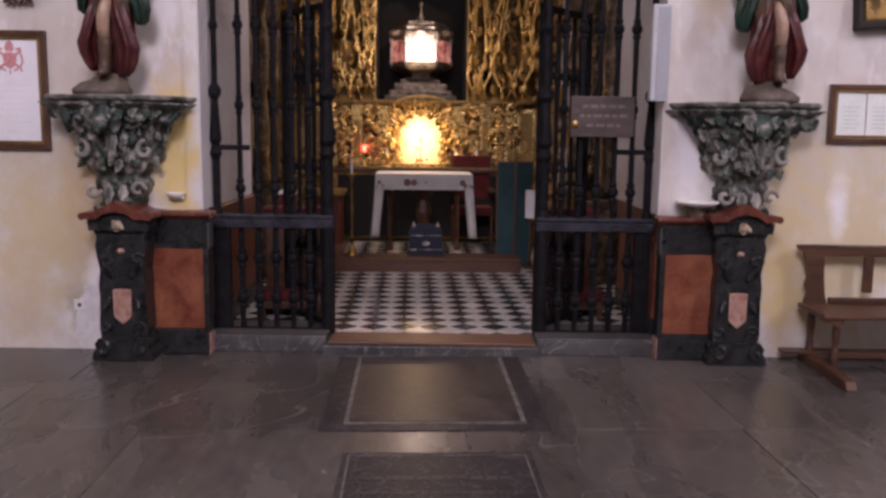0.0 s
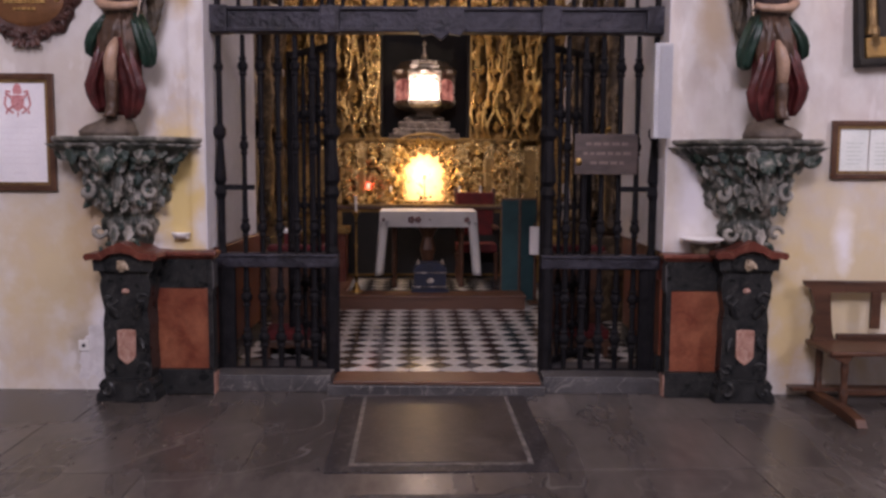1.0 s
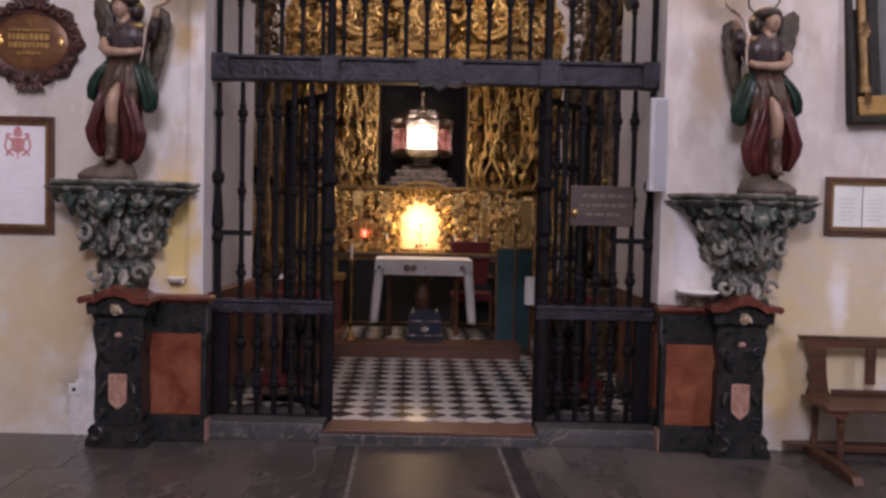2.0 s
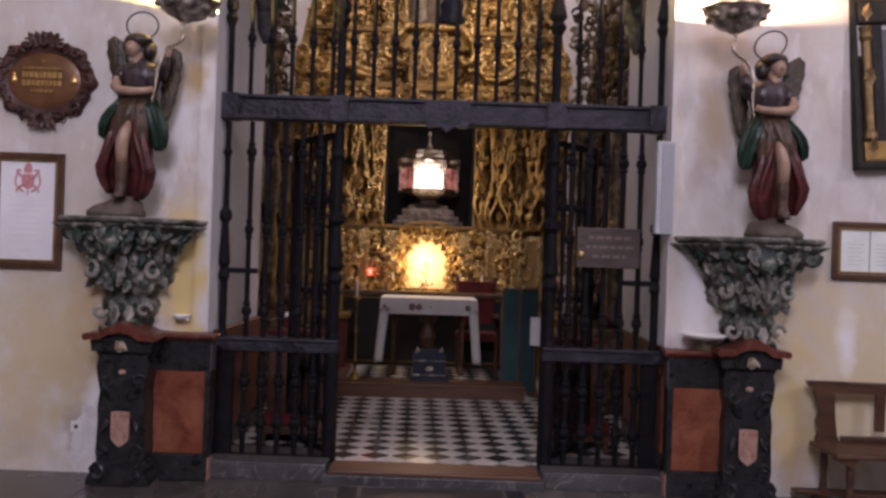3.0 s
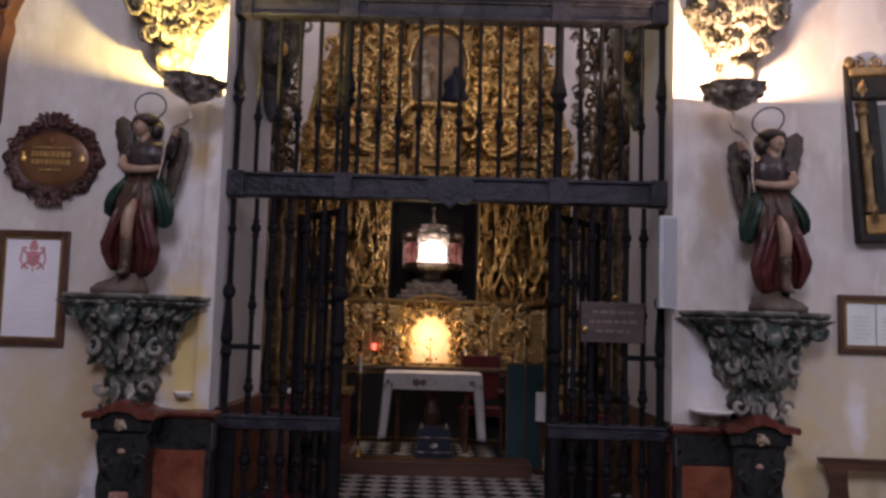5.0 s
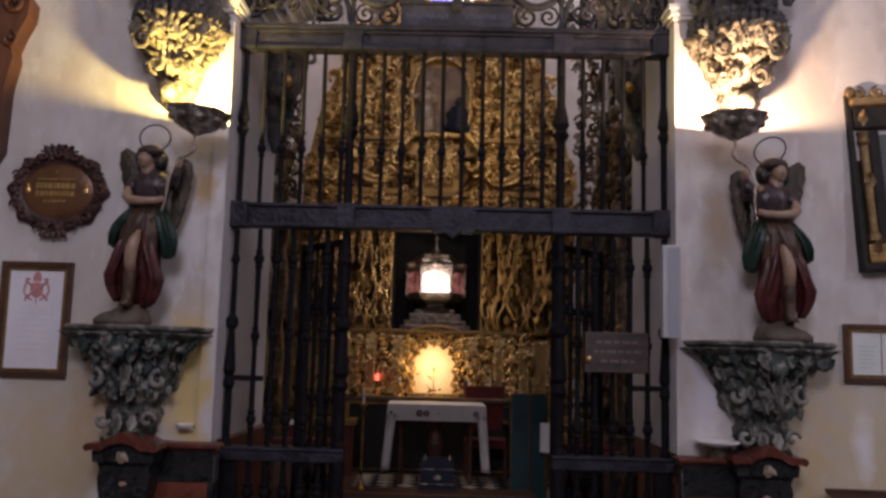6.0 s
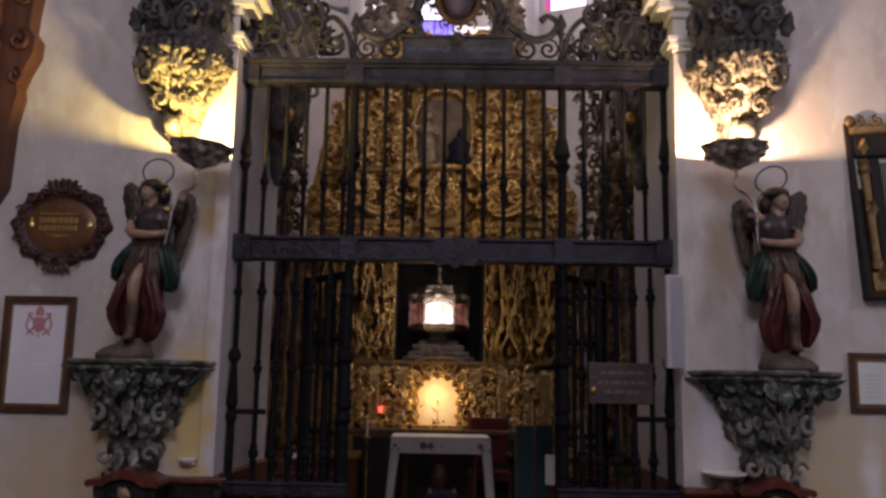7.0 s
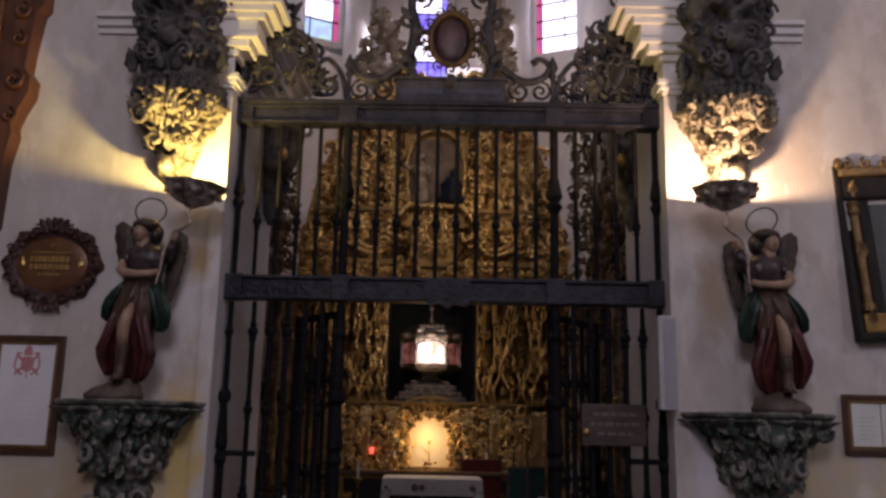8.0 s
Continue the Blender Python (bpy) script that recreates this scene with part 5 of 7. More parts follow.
# ---- things on the nave walls ----
def framed(name, x0, x1, z0, z1, sheets, label, wide=0.045, wood=FRAME_WOOD, lean=0.0):
    f = thing(name, pose((x0 + x1) / 2, -0.002, z0, lean), label, "picture frame")
    w, h = (x1 - x0) / 2, z1 - z0
    for a, b, c, d in ((-w, -w + wide, 0, h), (w - wide, w, 0, h), (-w + wide, w - wide, 0, wide), (-w + wide, w - wide, h - wide, h)):
        part("rail", box(a, b, -0.035, 0, c, d, 0.007), wood, f)
    i = wide
    for a, b, c, d in ((-w + i, -w + i + 0.022, i, h - i), (w - i - 0.022, w - i, i, h - i), (-w + i + 0.022, w - i - 0.022, i, i + 0.022), (-w + i + 0.022, w - i - 0.022, h - i - 0.022, h - i)):
        part("inner_bead", box(a, b, -0.026, 0, c, d, 0.004), GILT_BEAD, f, "dull gilt inner bead")
    for a, b in sheets:
        part("sheet", box(a, b, -0.014, -0.004, i + 0.022, h - i - 0.022), PAPER if len(sheets) == 1 else PAPER_TINT, f, "printed white sheet")
    return f, w, h


doc, w, h = framed("framed_document", -3.395, -2.85, 1.51, 2.375, [(-0.21, 0.21)], "framed white document with red coat of arms")
bm = prism([(-0.045, 0.70), (-0.05, 0.65), (-0.035, 0.61), (0, 0.585), (0.035, 0.61), (0.05, 0.65), (0.045, 0.70), (0.0, 0.71)], -0.0158, -0.0142)
for s in (-1, 1):
    tube([(-s * 0.07, -0.0146, 0.60), (s * 0.085, -0.0146, 0.72)], 0.011, 4, bm)
    tube([(s * 0.05, -0.0146, 0.73), (s * 0.085, -0.0146, 0.735)], 0.010, 4, bm)
    tube([(s * 0.03, -0.0146, 0.575), (s * 0.065, -0.0146, 0.595)], 0.009, 4, bm)
    tube([(s * 0.085, -0.0146, 0.70), (s * 0.095, -0.0146, 0.64), (s * 0.075, -0.0146, 0.60), (s * 0.085, -0.0146, 0.57)], 0.008, 4, bm)
prism([(-0.03, 0.715), (0.03, 0.715), (0.034, 0.745), (0.02, 0.78), (0.0, 0.795), (-0.02, 0.78), (-0.034, 0.745)], -0.0158, -0.0142, bm)
prism([(-0.008, 0.58), (0.008, 0.58), (0.0, 0.54)], -0.0158, -0.0142, bm)
part("printed_crest", bm, RED_INK, doc, "red printed coat of arms")
bm = bmesh.new()
for r in range(7):
    box(-0.14 + 0.02 * (r % 2), 0.14 - 0.03 * (r % 3), -0.0152, -0.0142, 0.47 - r * 0.045, 0.476 - r * 0.045, 0, bm)
box(-0.05, 0.05, -0.0152, -0.0142, 0.13, 0.138, 0, bm)
tagged(part("writing", bm, mat("very_pale_ink", (0.72, 0.70, 0.73), (0.77, 0.75, 0.78), 9, 0.8), doc, "faint unreadable lines"), kind="stuff")

doc, w, h = framed("framed_certificates", 2.885, 3.44, 1.63, 2.06, [(-0.21, -0.006), (0.006, 0.21)], "small frame holding two printed sheets", 0.04)
bm = bmesh.new()
for cx in (-0.105, 0.105):
    for r in range(6):
        box(cx - 0.06, cx + 0.06 - 0.02 * (r % 2), -0.0152, -0.0142, 0.26 - r * 0.03, 0.268 - r * 0.03, 0, bm)
tagged(part("writing", bm, mat("green_grey_ink", (0.48, 0.54, 0.48), (0.58, 0.63, 0.58), 9, 0.8), doc, "unreadable printed lines"), kind="stuff")

# oval carved plaque
plaque = thing("oval_plaque", pose(-3.02, -0.002, 2.92), "oval carved walnut plaque with gold lettering", "plaque")
rim = []
for i in range(72):
    a = math.tau * i / 72
    k = 1 + 0.045 * math.cos(8 * a) + 0.025 * math.cos(16 * a + 1) + (0.10 * math.exp(-((a - math.pi / 2) / 0.22) ** 2)) + (0.06 * math.exp(-((a - 1.5 * math.pi) / 0.25) ** 2))
    rim.append((a, k))
bm = bmesh.new()
loft(bm, [[(0.375 * k * c * math.cos(a), y, 0.315 * k * c * math.sin(a)) for a, k in rim] for c, y in ((1.0, 0.0), (1.0, -0.02), (0.95, -0.045), (0.86, -0.05), (0.80, -0.03), (0.76, -0.02))])
part("carved_frame", bm, WOOD_RED, plaque, "carved dark walnut frame", True)
bm = bmesh.new()
for i in range(16):
    a = math.tau * i / 16
    hand = 1 if math.cos(a) > 0 else -1
    part("scroll", scroll(bmesh.new(), 0.335 * math.cos(a), -0.045, 0.285 * math.sin(a), 0.045, a, hand, 1.35, 0.3, 11, 5), WOOD_RED, plaque, smooth=True)
    part("leaf", leaf(bmesh.new(), 0.29 * math.cos(a + 0.2), -0.04, 0.245 * math.sin(a + 0.2), 0.075, a + 0.5 * hand, 0.4), WOOD_RED, plaque)
for k in range(-2, 3):
    part("crest_leaf", leaf(bmesh.new(), 0.03 * k, -0.045, 0.27, 0.09, math.pi / 2 - 0.3 * k, 0.4), WOOD_RED, plaque)
    part("tail_leaf", leaf(bmesh.new(), 0.03 * k, -0.045, -0.30, 0.07, -math.pi / 2 + 0.3 * k, 0.4), WOOD_RED, plaque)
part("field", ball((0, -0.012, 0.0), 0.285, 0.032, 0.215, segs=32, rings=10), AMBER, plaque, "amber lacquered oval field", True)
bm = bmesh.new()
rnd = random.Random(7)
for z, hw, hh in ((0.085, 0.15, 0.007), (0.035, 0.155, 0.022), (-0.025, 0.155, 0.020), (-0.085, 0.09, 0.009)):
    x = -hw
    while x < hw - 0.012:
        w = rnd.uniform(0.018, 0.034)
        box(x, min(x + w, hw), -0.052, -0.034, z - hh, z + hh, 0, bm)
        x += w + 0.009
box(-0.004, 0.004, -0.05, -0.03, 0.115, 0.155, 0, bm)
box(-0.016, 0.016, -0.05, -0.03, 0.138, 0.145, 0, bm)
tagged(part("lettering", bm, mat("gold_leaf_letters", (0.34, 0.20, 0.06), (0.5, 0.32, 0.11), 20, 0.4, 0.5), plaque, "gold lettering, too worn to read"), kind="stuff")
for s in (-1, 1):
    bm = ball((s * 0.225, -0.032, 0.0), 0.026, 0.012, 0.033)
    ball((s * 0.225, -0.03, 0.04), 0.012, 0.01, 0.016, bm)
    part("gold_emblem", bm, GOLD_BRIGHT, plaque, "small gold emblem", True)

# large painting in a gilt frame
pic = thing("framed_painting", pose(3.02, -0.002, 2.44, -3.5, -3), "large dark painting in a carved gilt frame", "painting")
part("backing", box(0.02, 2.2, -0.05, 0, 0.02, 1.36), EBONY, pic)
part("canvas", box(0.22, 2.0, -0.062, -0.05, 0.2, 1.17), CANVAS, pic, "dark oil painting")
part("outer_rail", box(0.0, 0.045, -0.10, 0, 0, 1.36, 0.012), EBONY, pic)
part("gilt_pilaster", lathe([(0.05, 0.22), (0.05, 0.26), (0.035, 0.29), (0.035, 0.95), (0.05, 0.98), (0.04, 1.02), (0.05, 1.06)], 10, (0.115, -0.07, 0)), GILT_BEAD, pic)
part("inner_rail", box(0.155, 0.235, -0.085, 0, 0.16, 1.22, 0.012), EBONY, pic)
part("bottom_rail", box(0.05, 2.2, -0.11, 0, 0.05, 0.20, 0.02), GOLD_DARK, pic)
part("lower_edge", box(0.0, 2.2, -0.12, 0, 0.0, 0.05, 0.01), EBONY, pic)
part("entablature", box(0.05, 2.2, -0.11, 0, 1.08, 1.26, 0.02), EBONY, pic)
part("top_rail", box(0.03, 2.2, -0.13, 0, 1.26, 1.34, 0.02), GILT_BEAD, pic)
for i in range(7):
    part("scroll", scroll(bmesh.new(), 0.10 + i * 0.14, -0.12, 1.36, 0.05, math.pi / 2, 1 if i % 2 else -1, 1.3, 0.32, 11, 5), GILT_BEAD, pic, smooth=True)
for z in (0.1, 0.62, 1.1):
    part("leaf", leaf(bmesh.new(), 0.115, -0.10, z, 0.12, math.pi / 2, 0.4), GILT_BEAD, pic)
part("corner_boss", ball((0.03, -0.13, 1.36), 0.04, 0.03, 0.05), GILT_BEAD, pic, smooth=True)

# carved wooden case high on the left wall
case = thing("carved_wooden_case", pose(-3.32, -0.002, 3.2), "tall orange-brown carved wooden case on the wall", "wooden case")
side = [(0, 0), (-0.13, 0.0), (-0.115, 0.5), (-0.07, 0.72), (-0.085, 0.80), (-0.04, 0.92), (0.02, 1.05), (0.03, 1.18), (-0.03, 1.26), (-0.02, 1.42), (0.0, 1.6), (0.02, 1.75), (0.06, 1.8), (0.06, 2.4), (-0.14, 2.4), (-0.16, 0.0)]
part("side_moulding", prism([(-0.30, -0.3)] + [(x, z) for x, z in side[1:-2]] + [(-0.30, 2.4)], -0.16, 0), WOOD_BLOCK, case)
part("inner_panel", box(-1.6, -0.30, -0.10, 0, -0.3, 2.4, 0.01), WOOD, case)
part("stile", box(-0.36, -0.24, -0.20, -0.02, -0.3, 2.4, 0.014), WOOD_BLOCK, case)
for z, r in ((0.86, 0.07), (1.15, 0.09), (1.5, 0.07), (1.74, 0.08)):
    part("carved_scroll", scroll(bmesh.new(), -0.10, -0.165, z, r, math.pi / 2, -1, 1.4, 0.26), WOOD_BLOCK, case, smooth=True)

# socket, and the two small white stoups
outline = []
for i in range(90):
    a = math.tau * i / 90
    k = 1 + 0.45 * noise.noise((1.6 * math.cos(a), 1.6 * math.sin(a), 3.7)) + 0.18 * noise.noise((5 * math.cos(a), 5 * math.sin(a), 1.2))
    outline.append((-2.595 + 0.145 * k * math.cos(a) + 0.05 * math.sin(a), 0.32 + 0.27 * k * math.sin(a)))
tagged(part("plaster_patch", prism(outline, -0.003, 0.004), mat("lilac_plaster_patch", (0.60, 0.58, 0.58), (0.74, 0.72, 0.73), 5, 0.9, 0, 0.3, 25)), "pale lilac plaster repair beside the socket", "plaster patch", kind="structure")
sock = thing("wall_socket", pose(-2.70, -0.001, 0.34), "white plastic wall socket on a patched wall", "socket")
part("plate", box(-0.042, 0.042, -0.012, 0, -0.042, 0.042, 0.004), PLASTIC, sock)
part("socket_hole", lathe([(0.015, 0), (0.015, 0.004)], 14), BLACK_HOLE, sock, "dark round hole").matrix_basis = pose(0, -0.012, 0, 90)


def stoup(x, z, w, label):
    st = thing("white_stoup", pose(x, 0, z), label, "stoup")
    part("basin", lathe([(0.02, -0.03), (w * 0.7, -0.015), (w, 0.01), (w, 0.018), (w * 0.85, 0.014), (0.01, 0.0)], 20, (0, -0.04 if w < 0.1 else -0.12, 0)), WHITE_STONE, st, smooth=True)
    if w > 0.1:
        part("support", lathe([(0.03, -0.13), (0.07, -0.11), (0.085, -0.06), (0.10, -0.02)], 14, (0.02, -0.06, 0)), OCHRE_STONE, st, "ochre stone support", True)
    part("back_plate", box(-w * 0.8, w * 0.8, -0.05, 0.0, -0.028, 0.016, 0.004), WHITE_STONE, st)


stoup(-1.93, 1.19, 0.068, "small white marble dish on the wall")
stoup(1.93, 1.18, 0.16, "shallow white marble dish above the dado")


# ---- bench ----
bench = thing("wooden_bench", pose(2.69, -0.1, 0), "brown wooden church bench with open back", "bench")
for x in (0.12, 2.2):
    end = [(0.0, 0.885), (0.01, 0.85), (0.05, 0.825), (0.075, 0.74), (0.095, 0.66), (0.075, 0.59), (0.10, 0.53), (0.075, 0.46), (0.09, 0.42), (0.25, 0.42), (0.22, 0.50), (0.205, 0.62), (0.195, 0.80), (0.30, 0.80), (0.30, 0.885)]
    part("back_post", prism([(x - 0.12 + px, pz) for px, pz in end], -0.035, 0.015), WOOD, bench)
    for y in (-0.06, -0.36):
        part("leg", lathe([(0.026, 0.05), (0.030, 0.12), (0.022, 0.2), (0.030, 0.3), (0.026, 0.41)], 8, (x + (0.0 if y > -0.2 else 0.05), y, 0)), WOOD, bench)
    bm = bmesh.new()
    loft(bm, [[(x + k, y, z) for y, z in ((0.05, 0.0), (0.05, 0.06), (-0.36, 0.07), (-0.50, 0.07), (-0.72, 0.05), (-0.76, 0.0))] for k in (-0.035, 0.035)])
    part("foot", bm, WOOD, bench)
part("seat", box(0.04, 2.4, -0.44, 0.02, 0.41, 0.445, 0.012), WOOD, bench)
part("seat_bracket", prism([(0.02, 0.41), (0.16, 0.35), (0.2, 0.41)], -0.42, -0.38), WOOD, bench)
part("top_rail", box(0.28, 2.4, -0.038, 0.012, 0.80, 0.885, 0.012), WOOD, bench)
part("bottom_rail", box(0.255, 2.4, -0.030, 0.004, 0.447, 0.49, 0.008), WOOD, bench)
for x in (0.50, 0.92, 1.34):
    part("back_slat", box(x, x + 0.07, -0.03, 0.0, 0.53, 0.80, 0.006), WOOD, bench)
part("kneeler", box(-0.08, 2.4, -0.085, 0.03, 0.07, 0.095, 0.008), WOOD, bench)
part("stretcher", box(0.14, 2.3, -0.38, -0.34, 0.12, 0.16, 0.006), WOOD, bench)


# ---- chapel: altar steps and furniture ----
platform = thing("altar_platform", CH @ pose(0.02, 3.2, 0.072), "low altar platform with wooden edge and chequered top", "platform")
part("core", box(-1.10, 1.03, 0.04, 2.7, 0.0, 0.14), JOINT, platform)
part("front_board", box(-1.13, 1.06, 0.0, 0.04, 0.0, 0.145, 0.008), STEP_WOOD, platform, "brown wooden riser")
part("nosing", box(-1.14, 1.07, -0.02, 0.40, 0.145, 0.168, 0.008), STEP_WOOD, platform, "brown wooden nosing")
for x in (-1.13, 0.94):
    part("side_board", box(x, x + 0.12, 0.16, 2.7, 0.12, 0.166, 0.006), STEP_WOOD, platform, "brown wooden edging")
PZ = 0.072 + 0.165

altar = thing("altar_table", CH @ pose(-0.02, 4.07, PZ), "dark wooden altar table on carved supports", "table")
part("tabletop", box(-0.56, 0.56, -0.3, 0.34, 0.86, 0.92, 0.01), WOOD, altar)
for x in (-0.44, 0.38):
    for y in (-0.1, 0.25):
        part("leg", lathe([(0.035, 0.0), (0.035, 0.05), (0.022, 0.1), (0.03, 0.3), (0.022, 0.5), (0.035, 0.7), (0.035, 0.86)], 8, (x + 0.03, y, 0)), WOOD, altar)
part("apron", box(-0.5, 0.5, -0.24, -0.21, 0.74, 0.86, 0.006), WOOD, altar)
part("central_support", lathe([(0.16, 0), (0.16, 0.06), (0.07, 0.12), (0.06, 0.3), (0.10, 0.45), (0.06, 0.6), (0.14, 0.74)], 12), WOOD, altar, "dark turned baluster")

cloth = thing("altar_cloth", CH @ pose(-0.02, 4.07, PZ + 0.92), "white embroidered linen cloth hanging over the altar table", "tablecloth")
bm = bmesh.new()
rings = []
for i in range(25):                                 # one sheet: left fall, top, right fall
    if i < 9:
        q = (8 - i) / 8
        x, z = -0.575 - 0.045 * q, 0.012 - 0.765 * q
    elif i < 16:
        x, z = -0.575 + 1.15 * (i - 8) / 8, 0.014
    else:
        q = (i - 16) / 8
        x, z = 0.575 + 0.045 * q, 0.012 - 0.765 * q
    fold = 0.012 * abs(z)
    outer = [(x + fold * math.sin(j * 2.2) + 0.02 * abs(z) * math.sin(j * 0.9), -0.34 + 0.69 * j / 12, z) for j in range(13)]
    rings.append(outer + [(px * 0.985, py, pz - 0.006) for px, py, pz in outer[::-1]])
loft(bm, rings)
part("sheet", bm, LINEN, cloth)
bm = bmesh.new()
rows = []
for i in range(29):
    x = -0.575 + 1.15 * i / 28
    rows.append([(x, -0.345 - 0.006 * math.sin(i * 1.1) * k, 0.012 - 0.185 * k) for k in (0, 0.33, 0.66, 1)])
top = [[bm.verts.new(p) for p in r] for r in rows]
for a, b in zip(top, top[1:]):
    for j in range(3):
        bm.faces.new((a[j], a[j + 1], b[j + 1], b[j]))
bmesh.ops.solidify(bm, geom=bm.faces[:], thickness=0.006)
part("front_fall", bm, LINEN, cloth)
for s in (-1, 1):                                   # corners that hang down in narrow folds
    bm = bmesh.new()
    rows = []
    for i in range(11):
        q = i / 10
        z = -0.12 - 0.64 * q
        rows.append([(s * (0.585 + 0.05 * q - k * (0.115 - 0.01 * q)), -0.35 - 0.022 * math.sin(k * 9 + 2 * q) - 0.02 * q, z + 0.02 * k) for k in (0, 0.2, 0.4, 0.6, 0.8, 1)])
    top = [[bm.verts.new(p) for p in r] for r in rows]
    for a, b in zip(top, top[1:]):
        for j in range(5):
            bm.faces.new((a[j], a[j + 1], b[j + 1], b[j]))
    bmesh.ops.solidify(bm, geom=bm.faces[:], thickness=0.006)
    part("corner_fold", bm, LINEN, cloth, smooth=True)
for x, w in ((-0.20, 0.05), (-0.12, 0.045), (0.02, 0.012), (0.46, 0.04), (-0.53, 0.025)):
    bm = bmesh.new()
    for k in range(5):
        a = math.tau * k / 5
        ball((x + 0.5 * w * math.cos(a), -0.357, -0.085 + 0.5 * w * math.sin(a)), 0.42 * w, 0.004, 0.42 * w, bm, segs=7, rings=4)
    part("embroidery", bm, STITCH, cloth, "dark embroidered flower")

chest = thing("small_blue_coffer", CH @ pose(0.0, 3.62, PZ), "small dark blue coffer with metal trim below the altar", "coffer")
part("body", box(-0.19, 0.19, -0.14, 0.14, 0.03, 0.24, 0.012), BLUE_CLOTH, chest)
part("lid", prism([(-0.20, 0.24), (0.20, 0.24), (0.17, 0.31), (0.10, 0.34), (-0.10, 0.34), (-0.17, 0.31)], -0.15, 0.15), BLUE_CLOTH, chest)
part("base", box(-0.22, 0.22, -0.17, 0.17, 0.0, 0.035, 0.008), BLUE_CLOTH, chest)
for z in (0.06, 0.225):
    part("trim", box(-0.193, 0.193, -0.146, -0.14, z, z + 0.012), TARNISHED, chest, "tarnished metal trim")
for x in (-0.14, 0.14):
    part("finial", lathe([(0.012, 0.30), (0.025, 0.34), (0.012, 0.37), (0.004, 0.39)], 8, (x, -0.1, 0)), SILVER, chest, "silver knob")
part("ornament", ball((0, -0.146, 0.14), 0.05, 0.01, 0.03), TARNISHED, chest, "silver mount", True)

stick = thing("floor_candlestick", CH @ pose(-0.86, 3.5, PZ), "tall brass floor candlestick", "candlestick")
part("foot", lathe([(0.085, 0.0), (0.085, 0.015), (0.05, 0.03), (0.03, 0.07), (0.016, 0.12)], 14), BRASS, stick, smooth=True)
part("stem", lathe([(0.014, 0.12), (0.022, 0.2), (0.012, 0.24), (0.012, 0.5), (0.024, 0.54), (0.012, 0.58), (0.012, 0.86), (0.026, 0.9), (0.045, 0.93), (0.045, 0.94)], 10), BRASS, stick, smooth=True)
part("candle", lathe([(0.013, 0.94), (0.013, 1.12)], 8), LINEN, stick, "white candle")

screen = thing("folding_screen", CH @ pose(1.06, 3.66, 0.072), "dark teal cloth folding screen beside the altar", "screen")
for x, turn in ((-0.22, -10), (0.0, 14)):
    leafp = part("leaf", box(0, 0.22, -0.012, 0.012, 0.04, 1.24, 0.004), GREEN_CLOTH, screen)
    leafp.matrix_basis = pose(x, 0, 0, 0, 0, turn)
    part("frame_rail", box(0.0, 0.22, -0.016, 0.016, 1.24, 1.26, 0.003), WOOD, leafp)
    for k in (0.0, 0.205):
        part("stile", box(k, k + 0.015, -0.016, 0.016, 0.0, 1.24, 0.003), WOOD, leafp)


def armchair(m):
    c = thing("red_armchair", m, "dark armchair upholstered in red velvet", "armchair", "sanctuary chairs")
    part("seat", box(-0.26, 0.26, -0.24, 0.24, 0.36, 0.47, 0.02), RED_CLOTH, c)
    part("backrest", box(-0.25, 0.25, 0.18, 0.25, 0.55, 1.12, 0.02), RED_CLOTH, c)
    for x in (-0.25, 0.25):
        for y in (-0.21, 0.22):
            part("leg", lathe([(0.02, 0), (0.03, 0.1), (0.02, 0.2), (0.03, 0.36)], 8, (x, y, 0)), WOOD, c)
        part("arm", box(x - 0.03, x + 0.03, -0.24, 0.24, 0.66, 0.70, 0.01), WOOD, c)
        part("back_post", box(x - 0.025, x + 0.025, 0.2, 0.26, 0.36, 1.18, 0.008), WOOD, c)
    return c


first = armchair(CH @ pose(0.62, 4.75, PZ))


def stool(x, y):
    st = thing("red_kneeler", CH @ pose(x, y, 0.072), "low bench with a red velvet cushion behind the gate", "kneeler", "red kneelers")
    part("cushion", box(-0.24, 0.24, -0.17, 0.17, 0.16, 0.25, 0.03), RED_CLOTH, st)
    part("frame", box(-0.25, 0.25, -0.18, 0.18, 0.10, 0.16, 0.008), WOOD, st)
    for a in (-0.21, 0.21):
        part("panel_foot", box(a - 0.02, a + 0.02, -0.16, 0.16, 0.0, 0.10, 0.005), WOOD, st)
    part("upright", box(-0.24, 0.24, 0.19, 0.22, 0.0, 0.85, 0.008), WOOD, st)
    part("book_rest", box(-0.27, 0.27, 0.10, 0.30, 0.85, 0.89, 0.008), WOOD, st)
    part("rest_cushion", box(-0.25, 0.25, 0.11, 0.29, 0.89, 0.94, 0.02), RED_CLOTH, st)


stool(-1.22, 0.95)
stool(1.25, 0.95)


drape = thing("white_cloth", CH @ pose(1.24, 3.60, 0.072), "white cloth hung on a dark stand beside the screen", "cloth")
part("stand", lathe([(0.10, 0.0), (0.10, 0.02), (0.015, 0.05), (0.015, 0.95), (0.03, 0.97)], 9), WOOD, drape, "dark wooden stand")
bm = bmesh.new()
loft(bm, [[(0.055 * (1 + 0.25 * math.sin(5 * a)) * math.cos(a), 0.04 * math.sin(a), z) for a in [math.tau * i / 20 for i in range(20)]] for z in (0.60, 0.70, 0.82, 0.90, 0.93)])
part("drape", bm, LINEN, drape)

